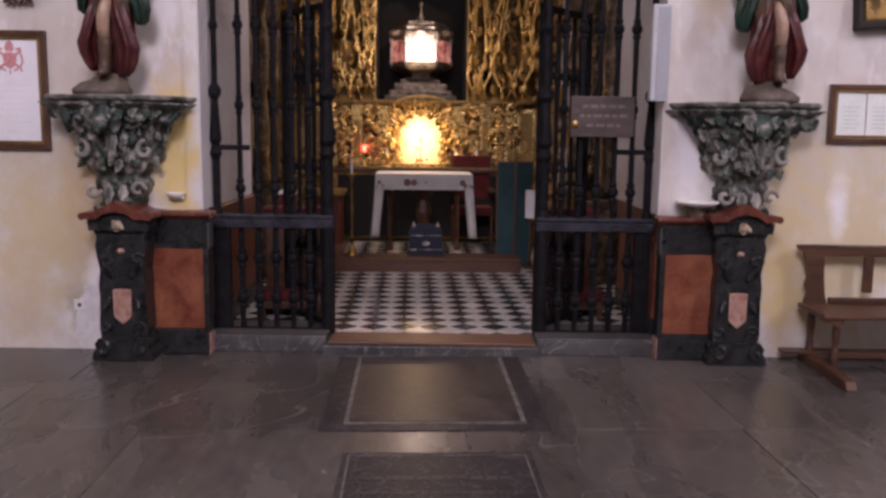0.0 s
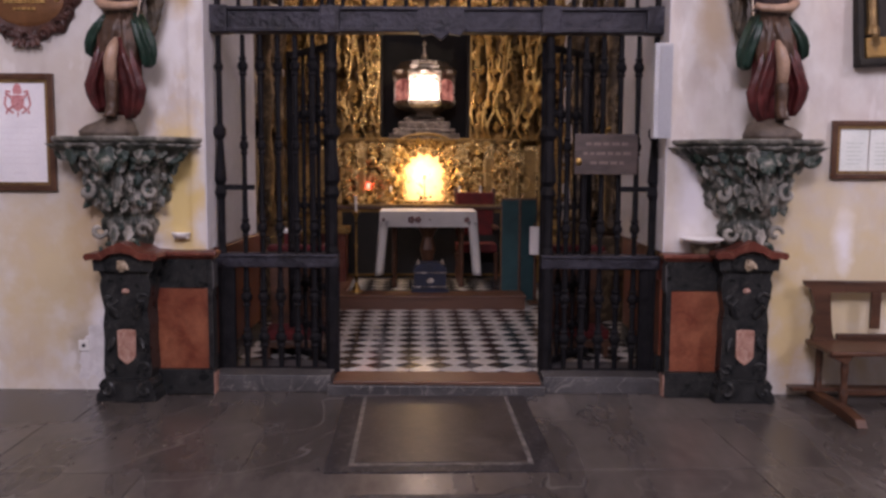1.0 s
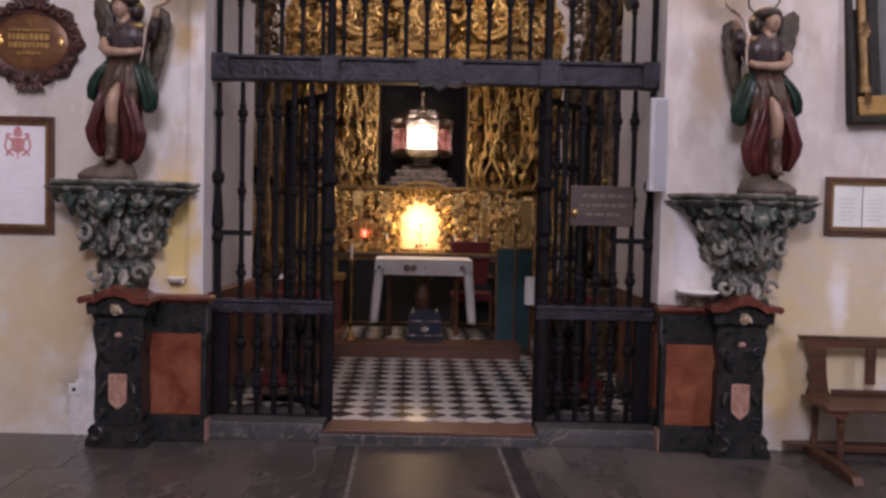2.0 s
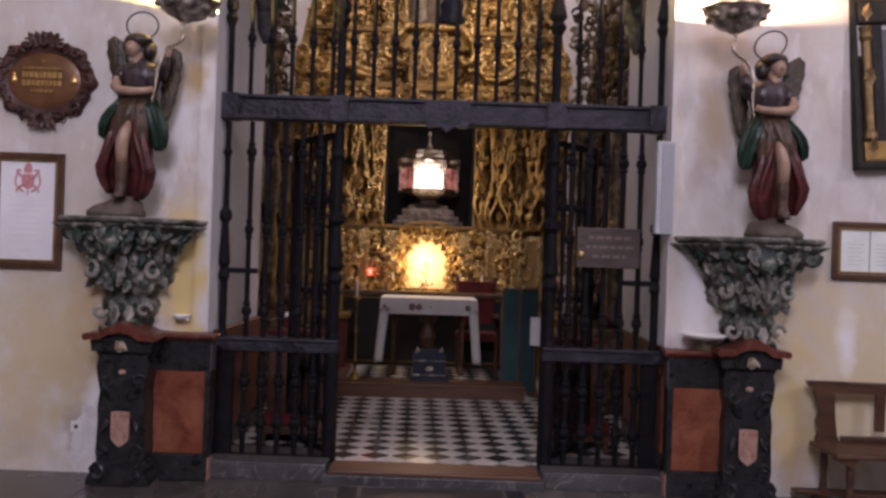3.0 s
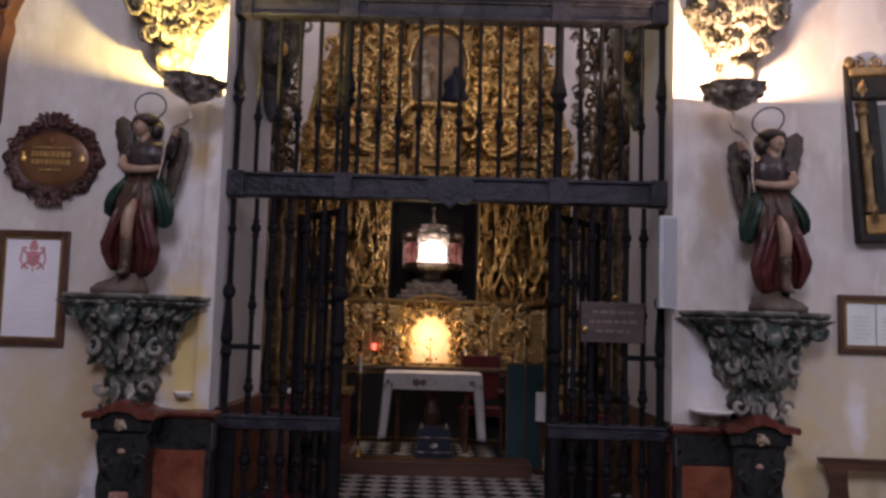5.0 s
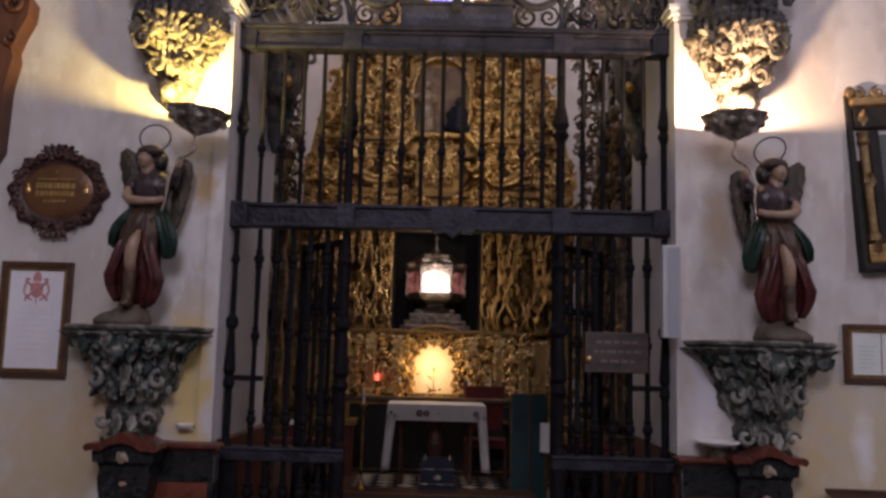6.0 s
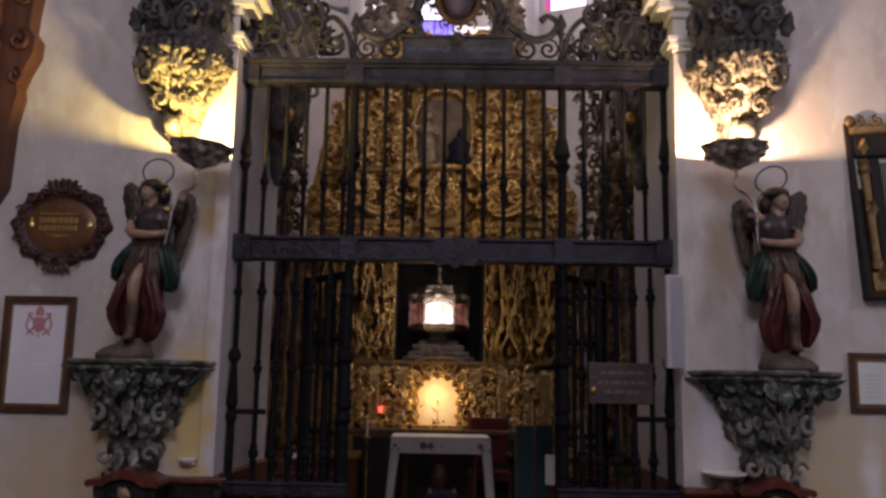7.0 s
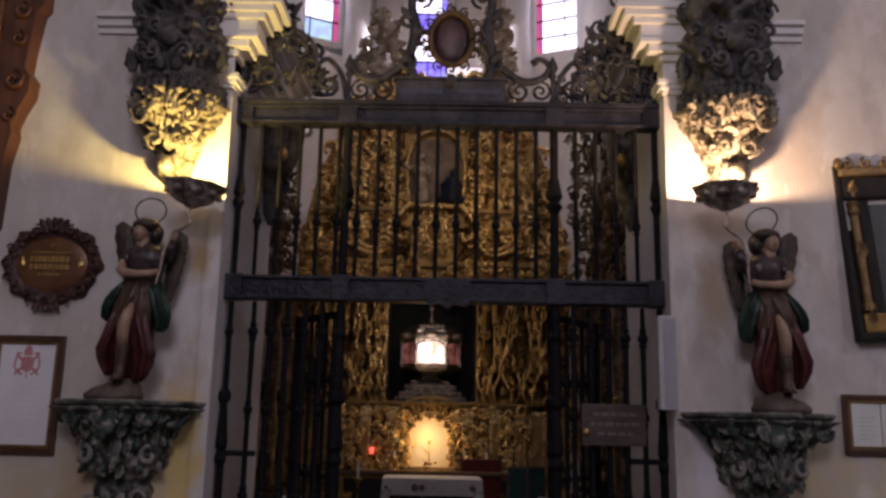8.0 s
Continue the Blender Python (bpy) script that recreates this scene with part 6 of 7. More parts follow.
votive = thing("offertory_stand", CH @ pose(-1.42, 2.3, 0.072), "red offertory box with white top on a dark stand", "offertory box")
part("stand", lathe([(0.14, 0.0), (0.14, 0.03), (0.03, 0.06), (0.03, 0.78), (0.09, 0.80)], 10), WOOD, votive)
part("box", box(-0.075, 0.075, -0.075, 0.075, 0.80, 0.96, 0.006), RED_CLOTH, votive, "red box")
part("lid", box(-0.085, 0.085, -0.085, 0.085, 0.96, 1.0, 0.006), PLASTIC, votive, "white lid")

plinth = thing("red_plinth", CH @ pose(-1.22, 4.55, PZ - 0.165), "dull red moulded plinth beside the altar", "plinth")
part("base", box(-0.22, 0.22, -0.22, 0.22, 0.0, 0.16, 0.012), RED_CAP, plinth)
part("shaft", box(-0.17, 0.17, -0.17, 0.17, 0.16, 0.78, 0.008), RED_CAP, plinth)
part("cap", box(-0.21, 0.21, -0.21, 0.21, 0.78, 0.86, 0.012), GOLD_DARK, plinth, "dark gilt cap")

# ---- chapel: the gilded altarpiece ----
RY = 5.5
retable = thing("gilded_altarpiece", CH @ pose(-0.04, RY, 0.072), "towering carved and gilded baroque altarpiece in dark and bright gold", "altarpiece")
half = [(1.92, 0.0), (1.92, 3.7), (1.90, 4.2), (1.72, 5.1), (1.40, 5.9), (0.8, 6.35), (0.0, 6.5)]
# backing with the niche cut through it
niche = (-0.62, 0.62, 2.02, 3.62)
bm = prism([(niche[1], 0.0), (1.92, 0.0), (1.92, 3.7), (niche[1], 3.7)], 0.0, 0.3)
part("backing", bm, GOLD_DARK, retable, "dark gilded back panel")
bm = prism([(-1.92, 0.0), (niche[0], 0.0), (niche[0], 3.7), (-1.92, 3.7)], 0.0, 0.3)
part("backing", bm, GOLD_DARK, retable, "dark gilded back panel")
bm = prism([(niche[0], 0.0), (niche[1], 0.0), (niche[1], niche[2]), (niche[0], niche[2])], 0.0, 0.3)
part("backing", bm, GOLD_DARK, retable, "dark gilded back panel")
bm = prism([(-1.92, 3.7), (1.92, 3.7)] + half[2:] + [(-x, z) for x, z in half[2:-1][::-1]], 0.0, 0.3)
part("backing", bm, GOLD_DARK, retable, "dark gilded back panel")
# near-black lining stands in for the niche's shade
part("niche_back", box(niche[0], niche[1], 0.45, 0.5, niche[2], 3.7), VOID, retable, "niche back painted near-black as shade")
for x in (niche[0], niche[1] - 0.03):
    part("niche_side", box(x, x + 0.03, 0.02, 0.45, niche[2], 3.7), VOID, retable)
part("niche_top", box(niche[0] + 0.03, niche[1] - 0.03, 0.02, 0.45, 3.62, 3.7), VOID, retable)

# predella: altar shelf, cloth edge, side panels
part("mensa", box(-1.22, 1.12, -0.55, 0.0, 0.17, 1.06, 0.01), GOLD_DARK, retable, "dark carved altar block")
part("shelf", box(-1.26, 1.14, -0.60, 0.0, 1.06, 1.10, 0.01), WOOD, retable)
part("shelf_edge", box(-1.02, 1.08, -0.606, -0.3, 1.10, 1.125, 0.006), GILT_BEAD, retable, "dull gilt edge of the shelf")
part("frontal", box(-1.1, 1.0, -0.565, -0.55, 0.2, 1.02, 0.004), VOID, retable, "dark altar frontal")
part("predella", box(-1.3, 1.3, -0.28, 0.0, 1.1, 1.98, 0.01), GOLD_DARK, retable)


def carve(name, spots, material, label="", sides=5):
    """Joins scrolls and leaves at the given spots (x, y, z, size, start, hand, leaf turn)."""
    for x, y, z, size, start, hand, turn in spots:
        bm = scroll(bmesh.new(), x, y, z, size, start, hand, 0.95, 0.34, 11, sides, tail=0.75)
        if turn is not None:
            leaf(bm, x + 0.2 * size, y - 0.02, z, size * 1.25, turn, 0.34)
            leaf(bm, x, y - 0.01, z, size * 1.0, turn + 2.1, 0.30)
            leaf(bm, x, y - 0.01, z, size * 1.1, turn - 2.0, 0.30)
        part(name, bm, material, retable, label, True)


rnd = random.Random(42)


def mirrored(n, x0, x1, z0, z1, s0, s1, y):
    out = []
    for _ in range(n):
        x, z, s, a, h, t = rnd.uniform(x0, x1), rnd.uniform(z0, z1), rnd.uniform(s0, s1), rnd.uniform(0, 6.3), rnd.choice((-1, 1)), rnd.uniform(0, 6.3)
        out.append((x, y - rnd.uniform(0, 0.07), z, s, a, h, t))
        out.append((-x, y - rnd.uniform(0, 0.07), z, s, math.pi - a, -h, math.pi - t))
    return out


carve("predella_scroll", mirrored(60, 0.3, 1.25, 1.16, 1.95, 0.05, 0.10, -0.33), GOLD)
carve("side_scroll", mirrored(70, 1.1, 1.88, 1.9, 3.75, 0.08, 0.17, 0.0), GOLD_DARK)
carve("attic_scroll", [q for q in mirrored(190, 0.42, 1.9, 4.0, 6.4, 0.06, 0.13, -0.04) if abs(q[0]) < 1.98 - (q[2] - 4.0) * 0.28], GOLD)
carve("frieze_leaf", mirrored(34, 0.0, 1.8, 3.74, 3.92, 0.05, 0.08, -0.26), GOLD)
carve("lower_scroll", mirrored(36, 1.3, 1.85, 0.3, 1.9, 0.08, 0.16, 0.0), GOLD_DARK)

# columns beside the niche: tapered shafts wrapped in a climbing vine
for x in (-1.42, -1.02, -0.74, 0.74, 1.02, 1.42):
    wide = abs(x) > 0.9
    r = 0.13 if wide else 0.075
    col = part("column", lathe([(r * 1.2, 1.98), (r * 1.25, 2.05), (r * 0.9, 2.10), (r * 0.75, 2.2), (r * 1.05, 2.5), (r * 1.2, 2.75), (r * 0.8, 2.8), (r * 1.15, 2.95), (r * 0.9, 3.3), (r * 1.2, 3.36), (r * 0.9, 3.42), (r * 1.4, 3.62), (r * 1.5, 3.7)], 12, (x, -0.16, 0)), GOLD_DARK, retable)
    bm = bmesh.new()
    for k in (-1, 0, 1):
        if wide or k:
            flame(bm, x + k * r * 0.95, -0.20 - r * (0.95 - 0.3 * abs(k)), 2.0, 3.68, 0.028 + r * 0.28, 0.028, int(x * 100) + k)
    for k in range(8):
        leaf(bm, x + rnd.uniform(-0.6, 0.6) * r, -0.17 - r, 2.1 + k * 0.19, 0.13, math.pi / 2 + rnd.uniform(-0.9, 0.9), 0.4)
    # right-hand columns take the brighter gilding, painting in the stronger light there
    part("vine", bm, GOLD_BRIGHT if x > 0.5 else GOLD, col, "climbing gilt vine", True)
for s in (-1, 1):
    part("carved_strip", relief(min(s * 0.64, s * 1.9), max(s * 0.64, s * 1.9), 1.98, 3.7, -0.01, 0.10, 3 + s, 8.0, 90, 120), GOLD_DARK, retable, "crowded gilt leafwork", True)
    part("carved_strip", relief(min(s * 0.46, s * 1.22), max(s * 0.46, s * 1.22), 4.72, 6.0, -0.01, 0.13, 7 + s, 9.0, 90, 130, 0.1), GOLD, retable, "crowded gilt leafwork", True)
    part("carved_strip", relief(min(s * 1.22, s * 1.55), max(s * 1.22, s * 1.62), 4.5, 5.4, -0.01, 0.11, 9 + s, 8.0, 36, 70), GOLD, retable, "crowded gilt leafwork", True)
for z0, z1, o in ((1.93, 1.965, 0.34), (1.965, 2.0, 0.39)):
    part("predella_moulding", box(-1.32, 1.32, -o, 0.0, z0, z1, 0.01), GOLD_DARK, retable)
for x in (-1.2, -0.86, -0.5, 0.5, 0.86, 1.2):
    pil = part("predella_pilaster", box(x - 0.075, x + 0.075, -0.37, -0.2, 1.11, 1.93, 0.015), GOLD, retable)
    part("pilaster_panel", box(x - 0.04, x + 0.04, -0.385, -0.365, 1.22, 1.74, 0.008), GOLD_DARK, pil)
    part("pilaster_cap", box(x - 0.09, x + 0.09, -0.40, -0.2, 1.80, 1.86, 0.012), GOLD, pil)
pts = [(0.42 * math.cos(math.pi * (0.12 + 0.76 * i / 16)), -0.36, 1.86 + 0.20 * math.sin(math.pi * (0.12 + 0.76 * i / 16))) for i in range(17)]
part("curved_gable", tube(pts, 0.02, 7), GOLD_DARK, retable, smooth=True)
for s in (-1, 1):
    for x0, x1 in ((1.32, 1.58), (1.62, 1.88)):
        box0 = part("tall_panel", box(min(s * x0, s * x1), max(s * x0, s * x1), -0.10, 0.0, 1.0, 1.92, 0.02), GOLD, retable)
        part("panel_field", box(min(s * (x0 + 0.05), s * (x1 - 0.05)), max(s * (x0 + 0.05), s * (x1 - 0.05)), -0.108, -0.095, 1.07, 1.85, 0.004), GOLD_DARK, box0)
part("predella_relief", relief(-1.28, 1.28, 1.12, 1.97, -0.28, 0.075, 5, 9.0, 150, 54), GOLD, retable, "crowded gilt leafwork", True)

# entablature above, curved pediments, middle medallion, upper niche
for z0, z1, o in ((3.70, 3.78, 0.10), (3.78, 3.86, 0.06), (3.86, 3.94, 0.16)):
    bm = bmesh.new()
    for a, b in ((-1.86, -0.52), (0.52, 1.86)):
        box(a, b, -0.16 - o, 0.0, z0, z1, 0.012, bm)
    box(-0.52, 0.52, -0.06 - o, 0.0, z0, z1, 0.012, bm)
    part("entablature", bm, GOLD_DARK, retable)
for s in (-1, 1):
    for x0, x1, zt in ((0.60, 0.90, 4.58), (0.96, 1.30, 4.58), (1.36, 1.72, 4.54)):
        pan = part("panel", prism([(s * x0, 3.98), (s * x1, 3.98), (s * x1, zt - 0.08), (s * (x1 - 0.08), zt), (s * (x0 + 0.08), zt), (s * x0, zt - 0.08)], -0.05, 0.0), GOLD_DARK, retable, "dark gilt panel")
        part("panel_frame", tube([(s * (x0 + 0.05), -0.06, 4.03), (s * (x1 - 0.05), -0.06, 4.03), (s * (x1 - 0.05), -0.06, zt - 0.1), (s * (x1 - 0.11), -0.06, zt - 0.05), (s * (x0 + 0.11), -0.06, zt - 0.05), (s * (x0 + 0.05), -0.06, zt - 0.1), (s * (x0 + 0.05), -0.06, 4.03)], 0.02, 6), GOLD, pan)
    part("carved_band", relief(min(s * 0.34, s * 1.72), max(s * 0.34, s * 1.72), 3.96, 4.48, -0.03, 0.10, 21 + s, 8.0, 130, 54), GOLD_DARK, retable, "dark gilt leafwork", True)
    for r0 in (0.34, 0.26):
        arc = [(s * (0.86 + r0 * math.cos(a)), -0.13, 4.36 - r0 * 0.9 * math.sin(a)) for a in [math.pi * (0.05 + 0.6 * i / 12) for i in range(13)]]
        part("hanging_scroll", tube(arc, [0.02 + 0.03 * math.sin(math.pi * i / 12) for i in range(13)], 7), GOLD, retable, smooth=True)
    for k, (x, z) in enumerate(((0.72, 4.2), (1.2, 4.25), (1.5, 4.15), (1.05, 4.42), (1.38, 4.4), (0.6, 4.4))):
        bm = scroll(bmesh.new(), s * x, -0.12, z, 0.10, 1.3 * k, s * (1 if k % 2 else -1), 1.0, 0.34, tail=0.75)
        leaf(bm, s * x, -0.12, z, 0.16, 1.1 * k, 0.35)
        part("attic_scroll", bm, GOLD, retable, smooth=True)
    pts = [(s * 0.34, -0.16, 4.78), (s * 0.46, -0.16, 4.66), (s * 0.55, -0.16, 4.50), (s * 0.53, -0.16, 4.32), (s * 0.42, -0.16, 4.26), (s * 0.38, -0.16, 4.36)]
    part("scroll_bracket", tube(pts, [0.05, 0.06, 0.055, 0.05, 0.04, 0.045], 8, bend=5), GOLD, retable, smooth=True)
    for k in range(60):
        q = rnd.random()
        x, z = 0.84 + rnd.uniform(-1, 1) * (0.05 + 0.20 * math.sin(math.pi * q)), 6.15 + 1.7 * q
        bm = scroll(bmesh.new(), s * x, -0.05, z, rnd.uniform(0.06, 0.11), rnd.uniform(0, 6.3), rnd.choice((-1, 1)), 1.4, 0.3, 10, 5)
        leaf(bm, s * x, -0.04, z, 0.20, rnd.uniform(0, 6.3), 0.42)
        leaf(bm, s * x, -0.05, z, 0.15, rnd.uniform(0, 6.3), 0.42)
        part("finial_scroll", bm, CREAM_CARVING, retable, smooth=True)
    pts = [(s * 0.36, -0.14, 4.74), (s * 0.40, -0.14, 5.0), (s * 0.41, -0.14, 5.4), (s * 0.33, -0.14, 5.68), (s * 0.18, -0.14, 5.84), (0, -0.14, 5.88)]
    part("niche_arch", tube(pts, 0.034, 8, bend=5), GOLD, retable, smooth=True)
    for x in (0.62, 0.92, 1.18):
        part("attic_pilaster", lathe([(0.07, 4.72), (0.07, 4.78), (0.045, 4.84), (0.06, 5.1), (0.045, 5.4), (0.075, 5.5), (0.05, 5.56), (0.05, 6.1 - x * 0.25)], 10, (s * x, -0.08, 0)), GOLD, retable, smooth=True)
bm = bmesh.new()
for q in (1.0, 0.72):
    tube([(0.17 * q * math.cos(a), -0.14, 4.38 + 0.24 * q * math.sin(a)) for a in [math.tau * i / 24 for i in range(25)]], 0.03, 6, bm)
for i in range(12):
    a = math.tau * i / 12
    scroll(bm, 0.26 * math.cos(a), -0.12, 4.38 + 0.31 * math.sin(a), 0.085, a, 1 if math.cos(a) > 0 else -1, 1.4, 0.26)
part("medallion_frame", bm, GOLD, retable, smooth=True)
part("medallion", ball((0, -0.10, 4.38), 0.15, 0.05, 0.22), GOLD_DARK, retable, smooth=True)
for s in (-1, 1):
    for z0, z1, o in ((4.62, 4.66, 0.10), (4.66, 4.72, 0.17)):
        part("tier_moulding", box(min(s * 0.56, s * 1.66), max(s * 0.56, s * 1.66), -o, 0.0, z0, z1, 0.012), GOLD_DARK, retable)
part("upper_niche_panel", box(-0.36, 0.36, -0.03, 0.0, 4.80, 5.78, 0.004), mat("faded_niche_panel", (0.12, 0.075, 0.04), (0.30, 0.21, 0.13), 5, 0.6), retable, "faded brown panel")
part("niche_ledge", tube([(-0.48, -0.12, 4.88), (-0.34, -0.16, 4.76), (-0.12, -0.2, 4.74), (0.12, -0.2, 4.74), (0.34, -0.16, 4.76), (0.48, -0.12, 4.88)], 0.045, 8, bend=4), GOLD, retable, smooth=True)
carve("crest_scroll", mirrored(24, 0.0, 0.9, 5.95, 6.7, 0.10, 0.2, -0.02), GOLD)
carve("arch_scroll", [(s * (0.58 + 0.02 * k), -0.1, 4.55 + 0.16 * k, 0.09, 1.6 * k, s, 0.7 * k) for k in range(8) for s in (-1, 1)], GOLD)

for s in (-1, 1):
    for k in range(34):
        z = 3.75 + 2.9 * k / 33
        cx = 2.10 + 0.04 * math.sin(z * 5) - max(0, z - 5.6) * 0.20
        for off in (-0.10 - 0.05 * max(0, z - 5), 0.06):
            size = rnd.uniform(0.05, 0.10)
            bm = scroll(bmesh.new(), s * (cx + off + rnd.uniform(-0.04, 0.04)), -0.30, z + rnd.uniform(-0.03, 0.03), size, rnd.uniform(0, 6.3), rnd.choice((-1, 1)), 0.95, 0.34, 10, 5, tail=0.75)
            leaf(bm, s * (cx + off), -0.30, z, 0.12, rnd.uniform(0, 6.3), 0.38)
            part("flanking_scroll", bm, SIDE_GILT if rnd.random() < 0.6 else TARNISHED, retable, smooth=True)


def reveal_bracket(s):
    rr = random.Random(80 + s)
    r = thing("reveal_bracket", pose(s * 1.70, 1.25, 3.55), "dark carved bracket with a gilt boss high in the gateway", "corbel", "reveal brackets")
    part("core", lathe([(0.03, 0.0), (0.07, 0.10), (0.09, 0.25), (0.15, 0.35), (0.13, 0.45), (0.20, 0.60), (0.22, 0.85), (0.26, 0.95)], 12, (-s * 0.04, 0, 0), lobes=5, depth=0.08), DARK_STONE, r, smooth=True)
    for k in range(16):
        z = 0.25 + 0.7 * rr.random()
        part("leaf", leaf(bmesh.new(), -s * (0.06 + 0.12 * rr.random()), -0.12 - 0.08 * z, z, 0.12, rr.uniform(0.5, 2.6), 0.45), GREEN_PAINT if k % 3 == 0 else DARK_STONE, r)
    part("gilt_boss", ball((-s * 0.16, -0.2, 0.62), 0.045, 0.045, 0.06), GOLD_BRIGHT, r, "gilt boss", True)


reveal_bracket(-1)
reveal_bracket(1)

# small carved figure in the upper niche: one plain shape
bm = bmesh.new()
sway = [(0.0, 0.10, 0.02), (0.04, 0.115, 0.02), (0.15, 0.10, 0.035), (0.28, 0.085, 0.03), (0.38, 0.075, 0.01), (0.46, 0.10, -0.005), (0.53, 0.105, 0.0), (0.575, 0.06, 0.01), (0.60, 0.03, 0.015), (0.63, 0.028, 0.02)]
loft(bm, [[(cx + r * (1 + 0.12 * math.sin(6 * a + 5 * z)) * math.cos(a), 0.7 * r * math.sin(a), z) for a in [math.tau * i / 24 for i in range(24)]] for z, r, cx in sway])
ball((0.025, -0.01, 0.68), 0.05, 0.052, 0.062, bm)
tube([(-0.09, 0, 0.54), (-0.17, -0.03, 0.50), (-0.21, -0.06, 0.58)], [0.035, 0.03, 0.02], 7, bm, 0, 3)
tube([(0.10, 0, 0.54), (0.15, -0.04, 0.44), (0.10, -0.10, 0.40)], [0.035, 0.032, 0.024], 7, bm, 0, 3)
fig = part("figure_statue", bm, [CREAM_CARVING], smooth=True)
fig.matrix_world = CH @ pose(-0.27, RY - 0.15, 0.072 + 4.79)
tagged(fig, "small pale gilt standing figure in the upper niche", "statue")
bm = lathe([(0.16, 0), (0.17, 0.06), (0.13, 0.16), (0.15, 0.28), (0.08, 0.38), (0.03, 0.40)], 16, lobes=4, depth=0.16)
ball((0.02, -0.02, 0.44), 0.07, 0.07, 0.08, bm)
fig = part("figure_statue", bm, [BLUE_CLOTH], smooth=True)
fig.matrix_world = CH @ pose(0.2, RY - 0.14, 0.072 + 4.79)
tagged(fig, "small dark kneeling figure in the upper niche", "statue")

# lantern casket on its stepped base in the niche
cas = thing("silver_casket", CH @ pose(-0.05, RY + 0.02, 0.072 + 1.98) @ Matrix.Diagonal((1.14, 1.05, 0.95, 1)), "chased silver reliquary casket, brightly lit from within", "casket")
for w, z0, z1 in ((0.42, 0.0, 0.10), (0.37, 0.10, 0.17), (0.31, 0.17, 0.27), (0.24, 0.27, 0.33)):
    part("step", box(-w, w, -w * 0.55, w * 0.55, z0, z1, 0.014), PEWTER, cas, "dark chased silver step")
part("stem", lathe([(0.24, 0.33), (0.17, 0.37), (0.20, 0.41), (0.30, 0.46)], 6), PEWTER, cas)
part("base_tray", lathe([(0.30, 0.46), (0.36, 0.50), (0.37, 0.53)], 6), SILVER, cas)
part("body", lathe([(0.33, 0.53), (0.345, 0.56), (0.345, 0.88), (0.36, 0.92)], 6), SILVER, cas)
for i in range(6):
    a = math.tau * (i + 0.5) / 6
    lit = i == 4
    arch = [(-0.155, 0.575)] + [(0.155 * -math.cos(math.pi * k / 8), 0.80 + 0.07 * math.sin(math.pi * k / 8)) for k in range(9)] + [(0.155, 0.575)]
    ob = part("lit_pane", prism(arch, -0.012, 0.012), CASKET_GLOW if lit else CASKET_RED, cas, "brightly lit arched glass pane")
    ob.matrix_basis = pose(0.30 * math.cos(a), 0.30 * math.sin(a), 0, 0, 0, math.degrees(a) + 90)
    part("corner_post", lathe([(0.02, 0.52), (0.03, 0.56), (0.016, 0.60), (0.016, 0.84), (0.03, 0.90), (0.02, 0.93)], 6, (0.352 * math.cos(a + math.pi / 6), 0.352 * math.sin(a + math.pi / 6), 0)), SILVER, cas)
    part("crest", ball((0.33 * math.cos(a), 0.33 * math.sin(a), 0.97), 0.10, 0.05, 0.045), SILVER, cas, smooth=True)
part("cornice", lathe([(0.35, 0.92), (0.39, 0.94), (0.38, 0.98), (0.31, 1.01)], 6), SILVER, cas)
part("lid", lathe([(0.33, 1.01), (0.34, 1.05), (0.30, 1.08), (0.29, 1.12), (0.16, 1.14), (0.05, 1.16), (0.03, 1.18)], 6), SILVER, cas)
part("lid_finial", lathe([(0.02, 1.16), (0.05, 1.20), (0.02, 1.24), (0.012, 1.34), (0.03, 1.37), (0.008, 1.45)], 6), SILVER, cas, smooth=True)

# glowing tabernacle
tab = thing("tabernacle", CH @ pose(-0.05, RY - 0.32, 0.072 + 1.125), "gilded arched tabernacle with a warm glow put into its door", "tabernacle")
arch = [(-0.27, 0.04)] + [(0.29 * -math.cos(math.pi * i / 14), 0.50 + 0.24 * math.sin(math.pi * i / 14)) for i in range(15)] + [(0.27, 0.04)]
part("lit_door", prism(arch, -0.03, 0.0), TABERNACLE_GLOW, tab, "golden door whose surface gives off the glow")
bm = bmesh.new()
tube([(x * 1.06, -0.05, z) for x, z in arch], 0.016, 7, bm)
for i in range(17):
    a = math.pi * i / 16
    leaf(bm, -0.31 * math.cos(a), -0.05, 0.50 + 0.27 * math.sin(a), 0.08 + 0.05 * (i % 2), math.pi - a, 0.3)
    leaf(bm, -0.31 * math.cos(a), -0.055, 0.50 + 0.26 * math.sin(a), 0.06 + 0.03 * (i % 3), -a, 0.4)
for s in (-1, 1):
    for k in range(5):
        scroll(bm, s * 0.30, -0.05, 0.08 + 0.09 * k, 0.07, math.pi / 2, s * (1 if k % 2 else -1), 1.4, 0.28, 11, 5)
part("arch_frame", bm, GOLD, tab, smooth=True)
bm = bmesh.new()
tube([(0, -0.045, 0.08), (0, -0.045, 0.34)], 0.008, 6, bm)
ball((0, -0.05, 0.08), 0.05, 0.02, 0.02, bm)
ball((0, -0.045, 0.36), 0.022, 0.015, 0.03, bm)
part("cross", bm, GOLD, tab, smooth=True)
part("ledge", box(-0.34, 0.34, -0.10, 0.0, 0.0, 0.045, 0.01), GOLD, tab)
part("backing", prism([(x * 1.25, z * 1.08 if z > 0.1 else z) for x, z in arch], 0.0, 0.06), GOLD_DARK, tab)

